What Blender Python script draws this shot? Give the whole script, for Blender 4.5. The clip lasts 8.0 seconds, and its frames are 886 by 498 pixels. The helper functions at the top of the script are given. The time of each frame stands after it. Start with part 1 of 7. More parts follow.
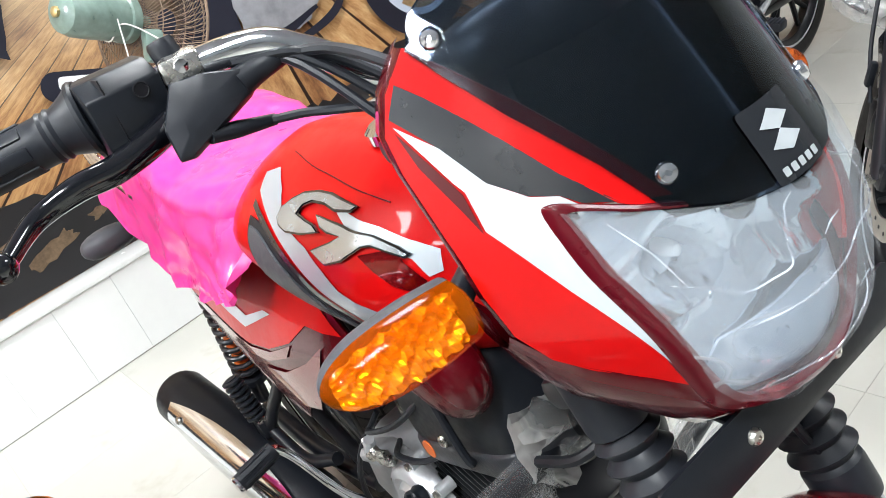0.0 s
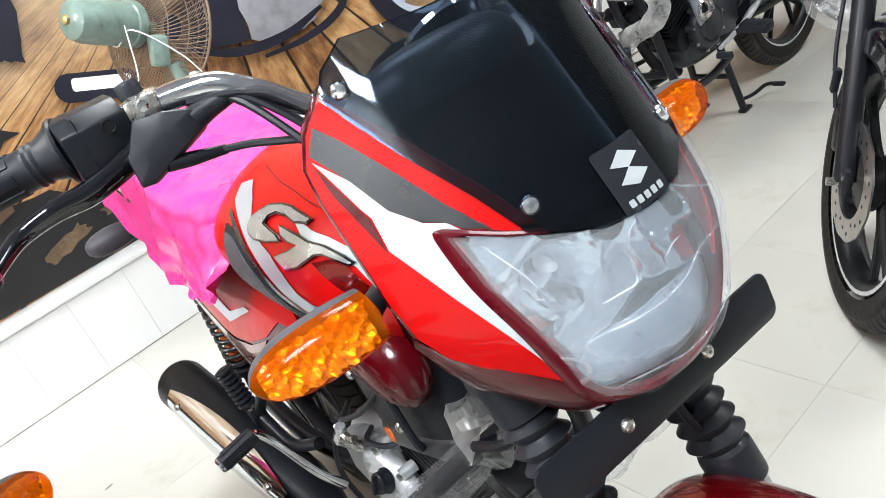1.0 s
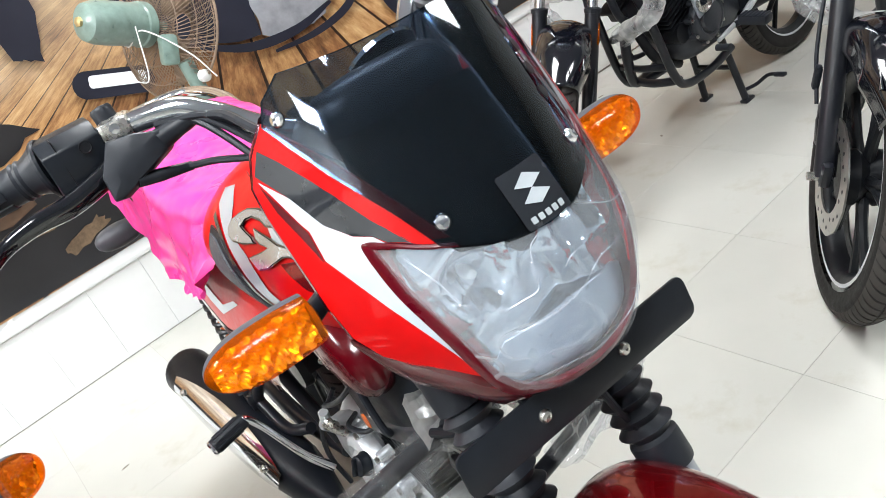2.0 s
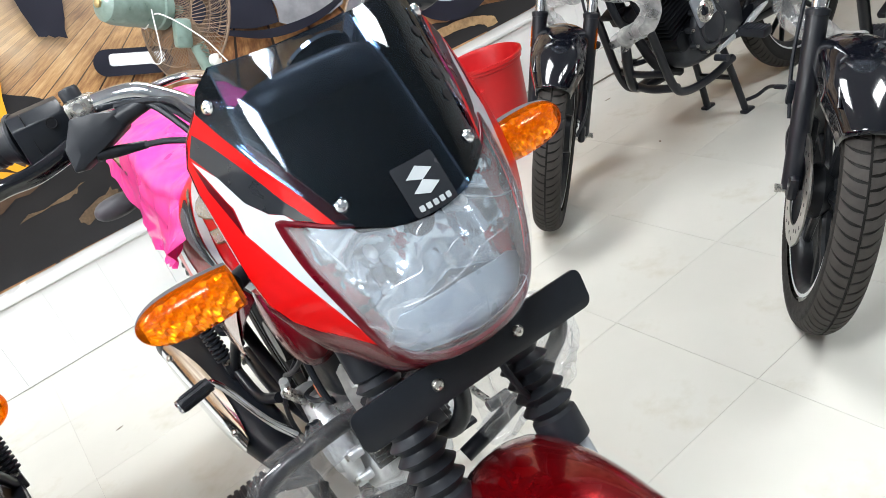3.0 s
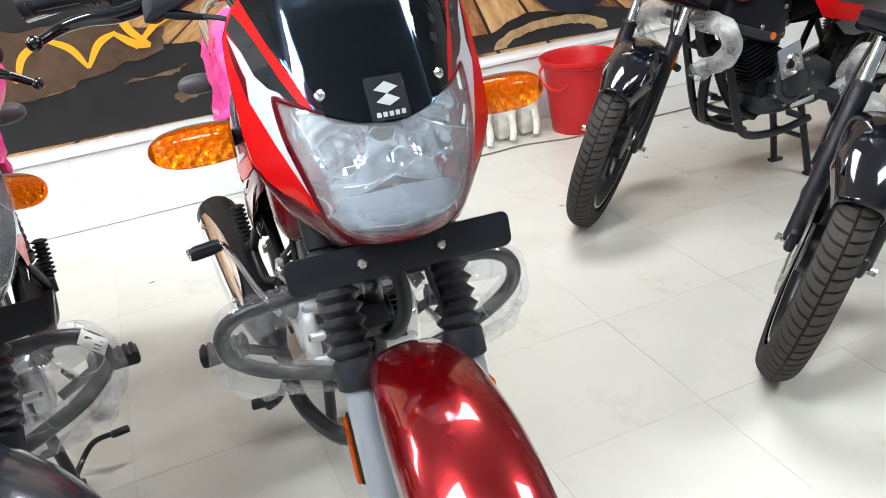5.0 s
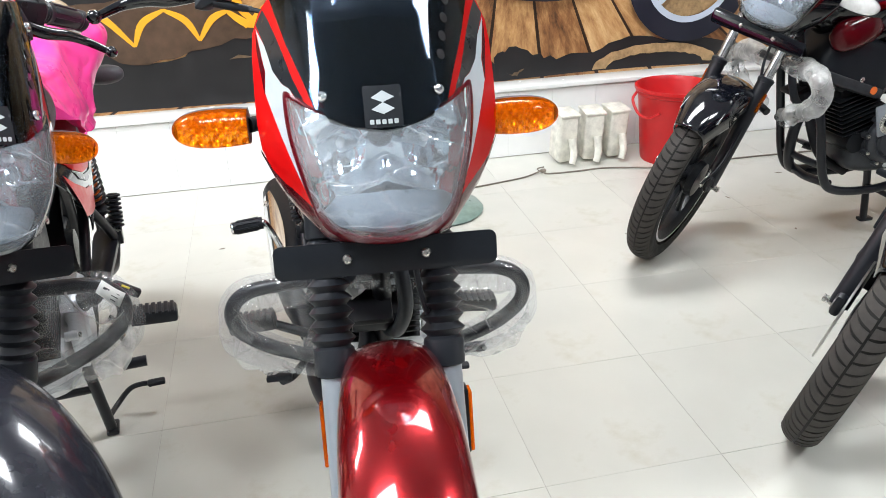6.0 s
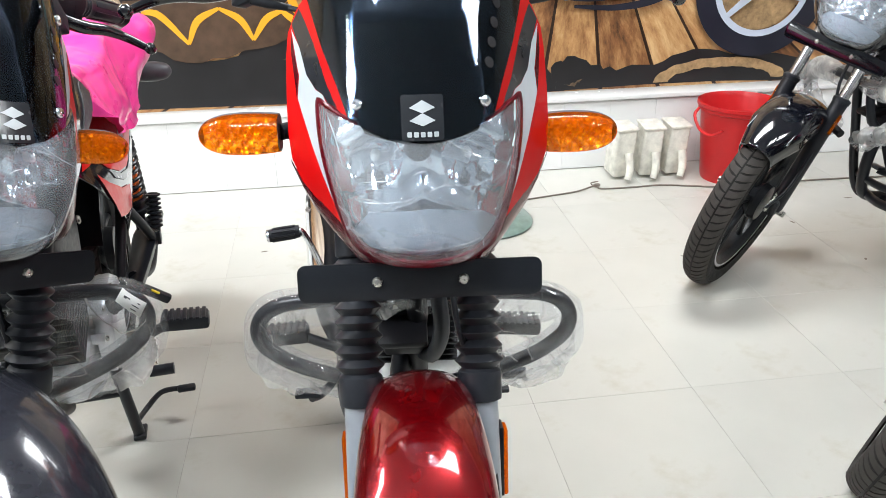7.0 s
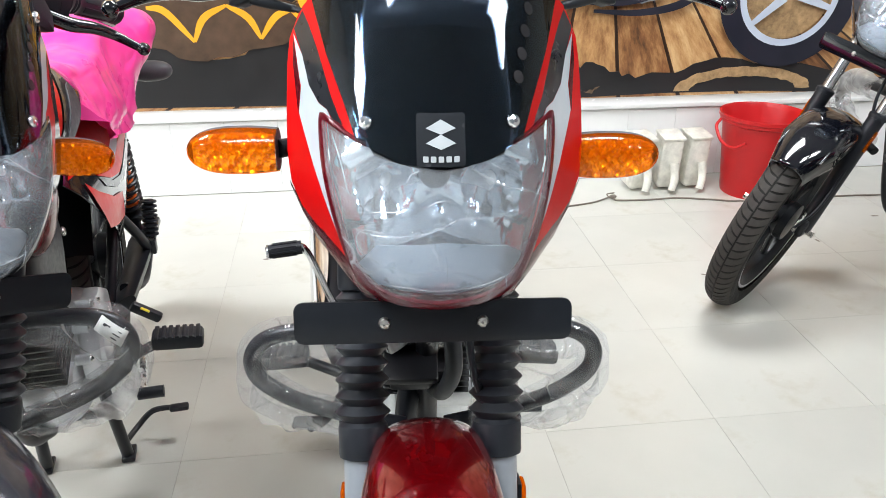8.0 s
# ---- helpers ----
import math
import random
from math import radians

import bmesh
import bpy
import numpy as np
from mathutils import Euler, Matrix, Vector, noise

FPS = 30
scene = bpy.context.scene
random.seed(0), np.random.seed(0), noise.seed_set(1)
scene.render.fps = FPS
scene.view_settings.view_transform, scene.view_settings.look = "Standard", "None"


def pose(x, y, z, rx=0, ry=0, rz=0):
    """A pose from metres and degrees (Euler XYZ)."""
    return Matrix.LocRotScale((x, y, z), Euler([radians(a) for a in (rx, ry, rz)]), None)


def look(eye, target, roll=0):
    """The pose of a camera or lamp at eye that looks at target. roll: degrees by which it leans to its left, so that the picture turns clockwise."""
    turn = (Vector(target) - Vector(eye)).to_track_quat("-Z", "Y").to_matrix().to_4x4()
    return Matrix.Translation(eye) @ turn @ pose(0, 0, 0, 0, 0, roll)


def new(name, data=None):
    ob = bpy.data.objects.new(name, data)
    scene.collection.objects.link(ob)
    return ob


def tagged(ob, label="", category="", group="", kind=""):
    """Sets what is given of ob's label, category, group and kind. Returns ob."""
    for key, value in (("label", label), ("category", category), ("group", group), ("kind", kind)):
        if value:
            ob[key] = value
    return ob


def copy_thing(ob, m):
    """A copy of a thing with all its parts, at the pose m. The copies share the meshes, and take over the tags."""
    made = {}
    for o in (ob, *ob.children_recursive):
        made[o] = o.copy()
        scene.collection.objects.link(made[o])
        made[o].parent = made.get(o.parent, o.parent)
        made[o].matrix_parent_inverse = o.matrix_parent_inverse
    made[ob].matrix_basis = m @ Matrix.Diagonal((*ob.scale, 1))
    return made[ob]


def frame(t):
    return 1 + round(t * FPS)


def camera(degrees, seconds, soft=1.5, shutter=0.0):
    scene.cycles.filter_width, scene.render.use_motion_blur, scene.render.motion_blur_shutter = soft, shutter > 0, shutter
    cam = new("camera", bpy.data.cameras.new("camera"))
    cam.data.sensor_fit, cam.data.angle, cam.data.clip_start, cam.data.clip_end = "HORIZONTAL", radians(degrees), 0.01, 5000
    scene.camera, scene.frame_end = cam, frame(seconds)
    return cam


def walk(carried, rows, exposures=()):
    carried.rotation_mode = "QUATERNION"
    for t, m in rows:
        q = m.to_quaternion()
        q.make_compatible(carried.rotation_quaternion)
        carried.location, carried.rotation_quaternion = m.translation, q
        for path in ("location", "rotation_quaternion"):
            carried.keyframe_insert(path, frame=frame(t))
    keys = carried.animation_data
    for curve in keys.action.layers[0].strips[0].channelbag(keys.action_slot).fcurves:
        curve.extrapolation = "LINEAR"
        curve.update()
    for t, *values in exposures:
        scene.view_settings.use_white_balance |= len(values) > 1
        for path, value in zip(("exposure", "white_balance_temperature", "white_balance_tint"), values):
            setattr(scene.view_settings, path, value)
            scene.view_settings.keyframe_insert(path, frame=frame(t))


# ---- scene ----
cam = camera(58.8, 8.0, soft=0.8)
PATH = [
    (0, (-0.401, -2.551, 1.128), (0.575, -1.049, 0.237), -21.5),
    (0.5, (-0.388, -2.605, 1.141), (0.57, -1.094, 0.247), -21.8),
    (1, (-0.379, -2.663, 1.158), (0.545, -1.134, 0.26), -22.2),
    (1.2, (-0.372, -2.675, 1.161), (0.539, -1.142, 0.257), -22.4),
    (2.3, (-0.328, -2.797, 1.181), (0.503, -1.219, 0.275), -23.7),
    (2.5, (-0.315, -2.823, 1.174), (0.503, -1.237, 0.271), -23.6),
    (3, (-0.302, -2.884, 1.171), (0.491, -1.284, 0.272), -21.1),
    (3.5, (-0.304, -2.928, 1.169), (0.472, -1.311, 0.284), -17.2),
    (4, (-0.301, -2.986, 1.16), (0.451, -1.353, 0.284), -12.3),
    (4.5, (-0.296, -3.046, 1.148), (0.414, -1.394, 0.272), -8.5),
    (4.7, (-0.289, -3.074, 1.144), (0.379, -1.414, 0.252), -8.2),
    (5.8, (-0.164, -3.18, 1.163), (0.273, -1.437, 0.286), -2.0),
    (6, (-0.14, -3.183, 1.159), (0.231, -1.421, 0.289), -1.9),
    (6.5, (-0.112, -3.169, 1.159), (0.162, -1.385, 0.299), -2.0),
    (7, (-0.112, -3.1, 1.142), (0.138, -1.309, 0.288), -0.9),
    (7.5, (-0.107, -3.032, 1.136), (0.133, -1.238, 0.285), -0.1),
    (8, (-0.107, -2.988, 1.13), (0.127, -1.194, 0.277), 0.2),
]
walk(cam, [(t, look(eye, target, roll)) for t, eye, target, roll in PATH])

# ---------------------------------------------------------------- world, lights
world = bpy.data.worlds.new("world")
scene.world = world
world.use_nodes = True
world.node_tree.nodes["Background"].inputs[0].default_value = (0.75, 0.8, 0.9, 1)
world.node_tree.nodes["Background"].inputs[1].default_value = 0.05
scene.view_settings.exposure = 0.0

CEIL = 2.75
PANELS = [(-4.0, -2.35), (-1.0, -2.75), (-2.3, -0.75), (0.8, -1.1), (2.3, -3.0)]
PANEL_POWER = 71.0


# ---------------------------------------------------------------- small tools
def V(*p):
    return Vector(p)


def part(name, bm, material, parent=None, label="", smooth=True):
    me = bpy.data.meshes.new(name)
    bmesh.ops.recalc_face_normals(bm, faces=bm.faces[:])
    bm.to_mesh(me)
    bm.free()
    if smooth:
        me.polygons.foreach_set("use_smooth", [True] * len(me.polygons))
        me.set_sharp_from_angle(angle=radians(38))
    me.materials.append(material)
    ob = new(name, me)
    if parent:
        ob.parent = parent
    if label:
        ob["label"] = label
    return ob


def thing(name, m, label, category, group="", kind=""):
    ob = new(name)
    ob.empty_display_size = 0.05
    ob.matrix_world = m
    return tagged(ob, label, category, group, kind)


def curve_points(pts, k=6):
    """Catmull-Rom through the points."""
    pts = [Vector(p) for p in pts]
    if len(pts) < 3:
        return pts
    ext = [2 * pts[0] - pts[1]] + pts + [2 * pts[-1] - pts[-2]]
    out = []
    for i in range(1, len(ext) - 2):
        a, b, c, d = ext[i - 1:i + 3]
        for j in range(k):
            t = j / k
            out.append(0.5 * (2 * b + (c - a) * t + (2 * a - 5 * b + 4 * c - d) * t * t + (3 * b - a - 3 * c + d) * t ** 3))
    return out + [pts[-1]]


def loft(bm, rings, closed=True, caps=True):
    rows = [[bm.verts.new(p) for p in ring] for ring in rings]
    n = len(rows[0])
    for a, b in zip(rows, rows[1:]):
        for i in range(n if closed else n - 1):
            j = (i + 1) % n
            bm.faces.new((a[i], a[j], b[j], b[i]))
    if caps and closed:
        bm.faces.new(rows[0][::-1])
        bm.faces.new(rows[-1])
    return rows


def tube(pts, r, n=10, k=6, bm=None, flat=1.0, smooth=True):
    """A swept round bar. r: one radius or one for each given point."""
    bm = bm or bmesh.new()
    path = curve_points(pts, k) if smooth else [Vector(p) for p in pts]
    rs = [r] * len(path) if not isinstance(r, (list, tuple)) else [float(q) for q in np.interp(np.linspace(0, 1, len(path)), np.linspace(0, 1, len(r)), r)]
    side = None
    rings = []
    for i, p in enumerate(path):
        ahead = (path[min(i + 1, len(path) - 1)] - path[max(i - 1, 0)]).normalized()
        if side is None:
            side = ahead.orthogonal().normalized()
        side = (side - ahead * side.dot(ahead)).normalized()
        up = ahead.cross(side)
        rings.append([p + rs[i] * (math.cos(q) * side + flat * math.sin(q) * up) for q in (2 * math.pi * s / n for s in range(n))])
    loft(bm, rings)
    return bm


def revolve(profile, m=None, n=20, bm=None):
    """Rows of (radius, height) turned about z; m lays it."""
    bm = bm or bmesh.new()
    m = m or Matrix()
    loft(bm, [[m @ Vector((max(r, 0.0004) * math.cos(2 * math.pi * i / n), max(r, 0.0004) * math.sin(2 * math.pi * i / n), h)) for i in range(n)] for r, h in profile])
    return bm


def rod(a, b, r, n=12, bm=None):
    return tube([a, b], r, n, bm=bm, smooth=False)


def aim(a, b):
    """The pose at a whose z looks to b."""
    return Matrix.Translation(a) @ (Vector(b) - Vector(a)).to_track_quat("Z", "Y").to_matrix().to_4x4()


def block(size, m=None, bevel=0.004, bm=None, seg=2):
    own = bmesh.new()
    bmesh.ops.create_cube(own, size=1)
    bmesh.ops.scale(own, vec=size, verts=own.verts)
    if bevel:
        bmesh.ops.bevel(own, geom=own.edges[:], offset=min(bevel, min(size) * 0.45), segments=seg, profile=0.5, affect="EDGES")
    bmesh.ops.transform(own, matrix=m or Matrix(), verts=own.verts)
    return join(own, bm)


def join(own, bm):
    if bm is None:
        return own
    me = bpy.data.meshes.new("tmp")
    own.to_mesh(me)
    own.free()
    bm.from_mesh(me)
    bpy.data.meshes.remove(me)
    return bm


def egg(center, rx, ry, rz, m=None, n=20, e=1.0, bm=None):
    """A rounded lump; e below 1 squares it."""
    def pw(c):
        return math.copysign(abs(c) ** e, c)
    rings = []
    for i in range(1, n // 2):
        q = math.pi * i / (n // 2)
        rings.append([Vector((rx * pw(math.sin(q)) * pw(math.cos(2 * math.pi * j / n)), ry * pw(math.sin(q)) * pw(math.sin(2 * math.pi * j / n)), rz * pw(math.cos(q)))) for j in range(n)])
    own = bmesh.new()
    loft(own, rings)
    bmesh.ops.transform(own, matrix=Matrix.Translation(center) @ (m or Matrix()), verts=own.verts)
    return join(own, bm)


def extruded(outline, depth, m=None, bevel=0.0, bm=None):
    """A flat outline (x, y) with a thickness along z, centred."""
    own = bmesh.new()
    low = [own.verts.new((x, y, -depth / 2)) for x, y in outline]
    top = [own.verts.new((x, y, depth / 2)) for x, y in outline]
    own.faces.new(low[::-1])
    own.faces.new(top)
    for i in range(len(low)):
        j = (i + 1) % len(low)
        own.faces.new((low[i], low[j], top[j], top[i]))
    if bevel:
        bmesh.ops.bevel(own, geom=own.edges[:], offset=bevel, segments=2, profile=0.5, affect="EDGES")
    bmesh.ops.transform(own, matrix=m or Matrix(), verts=own.verts)
    return join(own, bm)


def rounded(w, h, r, k=5):
    out = []
    for cx, cy, q0 in ((w / 2 - r, h / 2 - r, 0), (r - w / 2, h / 2 - r, 90), (r - w / 2, r - h / 2, 180), (w / 2 - r, r - h / 2, 270)):
        out += [(cx + r * math.cos(radians(q0 + 90 * i / k)), cy + r * math.sin(radians(q0 + 90 * i / k))) for i in range(k + 1)]
    return out


def patch(outline, surface, step=0.012, lift=0.0, thick=0.0, round_=0):
    """A sheet over a curved surface(a, b) inside an outline of (a, b)."""
    if round_:
        loop = [Vector((*p, 0)) for p in outline]
        outline = [p.to_2d() for p in curve_points(loop + loop[:1], round_)[:-1]]
    bm = bmesh.new()
    bm.faces.new([bm.verts.new((x, y, 0)) for x, y in outline])
    for axis in (0, 1):
        lo, hi = min(p[axis] for p in outline), max(p[axis] for p in outline)
        no = Vector((1, 0, 0)) if axis == 0 else Vector((0, 1, 0))
        for i in range(1, int((hi - lo) / step) + 1):
            bmesh.ops.bisect_plane(bm, geom=bm.verts[:] + bm.edges[:] + bm.faces[:], dist=1e-6, plane_co=no * (lo + (i - 0.5) * step), plane_no=no)
    bmesh.ops.triangulate(bm, faces=[f for f in bm.faces if len(f.verts) > 4])
    place = {}
    for v in bm.verts:
        a, b = v.co.x, v.co.y
        p, pa, pb = surface(a, b), surface(a + 0.002, b), surface(a, b + 0.002)
        place[v] = p, (pa - p).cross(pb - p).normalized()
    if thick:
        top, low = {}, {}
        edges = [e for e in bm.edges if len(e.link_faces) == 1]
        faces = bm.faces[:]
        for v in bm.verts[:]:
            low[v] = bm.verts.new(place[v][0] + (lift - thick) * place[v][1])
        for f in faces:
            bm.faces.new([low[v] for v in f.verts][::-1])
        for e in edges:
            a, b = e.verts
            bm.faces.new((a, b, low[b], low[a]))
    for v, (p, nrm) in place.items():
        v.co = p + lift * nrm
    return bm


def inset(outline, d):
    """The outline moved inwards by d."""
    area = sum(outline[i - 1][0] * q[1] - q[0] * outline[i - 1][1] for i, q in enumerate(outline))
    sgn = 1 if area > 0 else -1
    out = []
    for i, q in enumerate(outline):
        p, r = Vector(outline[i - 1]), Vector(outline[(i + 1) % len(outline)])
        q = Vector(q)
        e0, e1 = (q - p).normalized(), (r - q).normalized()
        n0, n1 = Vector((-e0.y, e0.x)) * sgn, Vector((-e1.y, e1.x)) * sgn
        mid = n0 + n1
        out.append(tuple(q + mid * (d / max(0.35, mid.length_squared / 2))))
    return out


# ---------------------------------------------------------------- materials
def noise_node(nt, scale, detail=4.0, rough=0.55, coord="Object", stretch=(1, 1, 1)):
    tc, mp, nz = nt.nodes.new("ShaderNodeTexCoord"), nt.nodes.new("ShaderNodeMapping"), nt.nodes.new("ShaderNodeTexNoise")
    mp.inputs["Scale"].default_value = stretch
    nz.inputs["Scale"].default_value, nz.inputs["Detail"].default_value, nz.inputs["Roughness"].default_value = scale, detail, rough
    nt.links.new(tc.outputs[coord], mp.inputs[0])
    nt.links.new(mp.outputs[0], nz.inputs[0])
    return nz


def ramp(nt, source, stops):
    r = nt.nodes.new("ShaderNodeValToRGB")
    while len(r.color_ramp.elements) < len(stops):
        r.color_ramp.elements.new(0.5)
    for e, (x, c) in zip(r.color_ramp.elements, stops):
        e.position, e.color = x, (*c, 1) if len(c) == 3 else c
    nt.links.new(source, r.inputs[0])
    return r


def surface_mat(name, col, rough=0.5, metal=0.0, var=0.12, scale=40.0, bump=0.0, bump_scale=200.0, coat=0.0, trans=0.0, ior=1.45, wear=0.15, stretch=(1, 1, 1), spec=0.5):
    """A principled material with colour and gloss broken up at two scales."""
    m = bpy.data.materials.new(name)
    m.use_nodes = True
    nt = m.node_tree
    b = nt.nodes["Principled BSDF"]
    big, fine = noise_node(nt, scale * 0.15, 3), noise_node(nt, scale, 5, stretch=stretch)
    mix = nt.nodes.new("ShaderNodeMath")
    mix.operation = "MULTIPLY_ADD"
    nt.links.new(big.outputs["Fac"], mix.inputs[0])
    mix.inputs[1].default_value = 0.5
    half = nt.nodes.new("ShaderNodeMath")
    half.operation = "MULTIPLY"
    half.inputs[1].default_value = 0.5
    nt.links.new(fine.outputs["Fac"], half.inputs[0])
    nt.links.new(half.outputs[0], mix.inputs[2])
    lo = tuple(c * (1 - var) for c in col)
    hi = tuple(min(1.0, c * (1 + var)) for c in col)
    rp = ramp(nt, mix.outputs[0], [(0.3, lo), (0.7, hi)])
    nt.links.new(rp.outputs[0], b.inputs["Base Color"])
    rr = ramp(nt, fine.outputs["Fac"], [(0.3, (rough * (1 - wear),) * 3), (0.7, (min(1, rough * (1 + wear)),) * 3)])
    nt.links.new(rr.outputs[0], b.inputs["Roughness"])
    b.inputs["Metallic"].default_value = metal
    b.inputs["Specular IOR Level"].default_value = spec
    b.inputs["Coat Weight"].default_value = coat
    b.inputs["Coat Roughness"].default_value = 0.03
    b.inputs["Transmission Weight"].default_value = trans
    b.inputs["IOR"].default_value = ior
    if bump:
        nz = noise_node(nt, bump_scale, 4, stretch=stretch)
        bp = nt.nodes.new("ShaderNodeBump")
        bp.inputs["Strength"].default_value = bump
        bp.inputs["Distance"].default_value = 0.002
        nt.links.new(nz.outputs["Fac"], bp.inputs["Height"])
        nt.links.new(bp.outputs[0], b.inputs["Normal"])
    return m


def film_mat(name, tint, milky, rough=0.18, crease=26.0, strength=0.9, streak=0.12, fine=0.0):
    """Thin creased plastic film: clear, milky in patches, with sharp bright folds."""
    m = bpy.data.materials.new(name)
    m.use_nodes = True
    nt = m.node_tree
    out = nt.nodes["Material Output"]
    nt.nodes.remove(nt.nodes["Principled BSDF"])
    clear, mix = nt.nodes.new("ShaderNodeBsdfTransparent"), nt.nodes.new("ShaderNodeMixShader")
    clear.inputs[0].default_value = (0.97, 0.98, 1.0, 1)
    milk, through_, both = nt.nodes.new("ShaderNodeBsdfDiffuse"), nt.nodes.new("ShaderNodeBsdfTranslucent"), nt.nodes.new("ShaderNodeMixShader")
    milk.inputs[0].default_value = through_.inputs[0].default_value = (*tint, 1)
    both.inputs[0].default_value = 0.5
    nt.links.new(milk.outputs[0], both.inputs[1])
    nt.links.new(through_.outputs[0], both.inputs[2])
    gloss, shine = nt.nodes.new("ShaderNodeBsdfGlossy"), nt.nodes.new("ShaderNodeMixShader")
    gloss.inputs["Roughness"].default_value = rough
    shine.inputs[0].default_value = 0.055
    tc = nt.nodes.new("ShaderNodeTexCoord")

    def folds(scale, width, warped):
        vo, add = nt.nodes.new("ShaderNodeTexVoronoi"), nt.nodes.new("ShaderNodeMixRGB")
        warp = noise_node(nt, scale * 0.35, 3)
        add.inputs[0].default_value = warped
        nt.links.new(tc.outputs["Object"], add.inputs[1])
        nt.links.new(warp.outputs["Color"], add.inputs[2])
        vo.feature, vo.inputs["Scale"].default_value = "DISTANCE_TO_EDGE", scale
        nt.links.new(add.outputs[0], vo.inputs["Vector"])
        return ramp(nt, vo.outputs["Distance"], [(0.0, (1, 1, 1)), (width, (0.18, 0.18, 0.18)), (0.3, (0, 0, 0))])
    lines = folds(crease, 0.022, 0.30).outputs[0]
    nz = noise_node(nt, crease * 0.5, 5, 0.62)
    hsum = nt.nodes.new("ShaderNodeMath")
    nt.links.new(lines, hsum.inputs[0])
    nt.links.new(nz.outputs["Fac"], hsum.inputs[1])
    if fine:
        # tight foil-like wrinkles in the relief alone
        wr = noise_node(nt, crease * 5, 2, 0.5, stretch=(1.6, 1.0, 0.8))
        bend, fold = nt.nodes.new("ShaderNodeMath"), nt.nodes.new("ShaderNodeMath")
        bend.operation, fold.operation = "SUBTRACT", "ABSOLUTE"
        bend.inputs[1].default_value = 0.5
        nt.links.new(wr.outputs["Fac"], bend.inputs[0])
        nt.links.new(bend.outputs[0], fold.inputs[0])
        more = nt.nodes.new("ShaderNodeMath")
        more.operation = "MULTIPLY_ADD"
        nt.links.new(fold.outputs[0], more.inputs[0])
        more.inputs[1].default_value = -2.0 * fine
        nt.links.new(hsum.outputs[0], more.inputs[2])
        hsum = more
    bp = nt.nodes.new("ShaderNodeBump")
    bp.inputs["Strength"].default_value, bp.inputs["Distance"].default_value = strength, 0.006
    nt.links.new(hsum.outputs[0], bp.inputs["Height"])
    for node in (gloss, milk, through_):
        nt.links.new(bp.outputs[0], node.inputs["Normal"])
    rp = ramp(nt, nz.outputs["Fac"], [(0.40, (milky * 0.35,) * 3), (0.54, (milky,) * 3), (0.70, (min(1, milky * 3.5),) * 3)])
    wet = nt.nodes.new("ShaderNodeMath")
    wet.operation = "MULTIPLY_ADD"
    wet.use_clamp = True
    nt.links.new(lines, wet.inputs[0])
    wet.inputs[1].default_value = streak
    nt.links.new(rp.outputs[0], wet.inputs[2])
    nt.links.new(wet.outputs[0], mix.inputs[0])
    nt.links.new(clear.outputs[0], mix.inputs[1])
    nt.links.new(both.outputs[0], mix.inputs[2])
    nt.links.new(mix.outputs[0], shine.inputs[1])
    nt.links.new(gloss.outputs[0], shine.inputs[2])
    nt.links.new(shine.outputs[0], out.inputs[0])
    return m


RED = surface_mat("bright_red_paint", (0.50, 0.0025, 0.003), 0.34, 0, 0.05, 60, coat=0.28, spec=0.12)
# Dark red of skirt, panel and scoop; on the cowl edge it paints shade.
MAROON = surface_mat("maroon_paint_and_edge_shade", (0.075, 0.0012, 0.004), 0.2, 0, 0.08, 40, coat=0.3, spec=0.3)
DEEP_RED = surface_mat("dark_red_metallic_paint", (0.20, 0.0005, 0.003), 0.24, 0.7, 0.05, 30, coat=1.0)
SILVER_DECAL = surface_mat("silver_grey_decal", (0.52, 0.57, 0.61), 0.35, 0.25, 0.05, 60, coat=0.6)
BEZEL_RED = surface_mat("very_dark_red_paint", (0.085, 0.001, 0.006), 0.3, 0, 0.1, 60, coat=0.15, spec=0.2)
FRAME_BLACK = surface_mat("satin_black_steel", (0.007, 0.007, 0.009), 0.42, 0, 0.2, 90, spec=0.3)
GREY_DECAL = surface_mat("dark_grey_decal", (0.012, 0.014, 0.018), 0.3, 0.1, 0.1, 60, coat=0.9, spec=0.3)
BLACK_PAINT = surface_mat("gloss_black_paint", (0.003, 0.0035, 0.006), 0.12, 0, 0.2, 60, coat=0.8)
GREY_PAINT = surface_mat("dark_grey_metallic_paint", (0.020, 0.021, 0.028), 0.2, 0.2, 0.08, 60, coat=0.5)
BLACK_PLASTIC = surface_mat("matte_black_plastic", (0.008, 0.010, 0.014), 0.40, 0, 0.2, 120, 0.04, 600, spec=0.36)
INNER_BLACK = surface_mat("dull_black_inner_plastic", (0.0025, 0.003, 0.004), 0.8, 0, 0.2, 90, spec=0.05)
RUBBER = surface_mat("black_rubber", (0.013, 0.015, 0.020), 0.44, 0, 0.25, 90, 0.03, 500, spec=0.4)
# Blocks paler than the tyre below, so groove shade sits in the colours.
TREAD = surface_mat("pale_tread_rubber", (0.055, 0.050, 0.046), 0.75, 0, 0.25, 60, 0.2, 300, spec=0.2)
TYRE = surface_mat("tyre_rubber_and_groove_shade", (0.016, 0.015, 0.014), 0.62, 0, 0.25, 60, 0.25, 300, spec=0.2)
CHROME = surface_mat("chrome", (0.72, 0.73, 0.75), 0.10, 1.0, 0.04, 60, wear=0.4)
ALUMINIUM = surface_mat("cast_aluminium", (0.70, 0.72, 0.74), 0.34, 0.65, 0.12, 80, 0.25, 400)
EMBLEM_SILVER = surface_mat("silver_emblem", (0.46, 0.51, 0.55), 0.25, 0.8, 0.08, 60, coat=0.6)
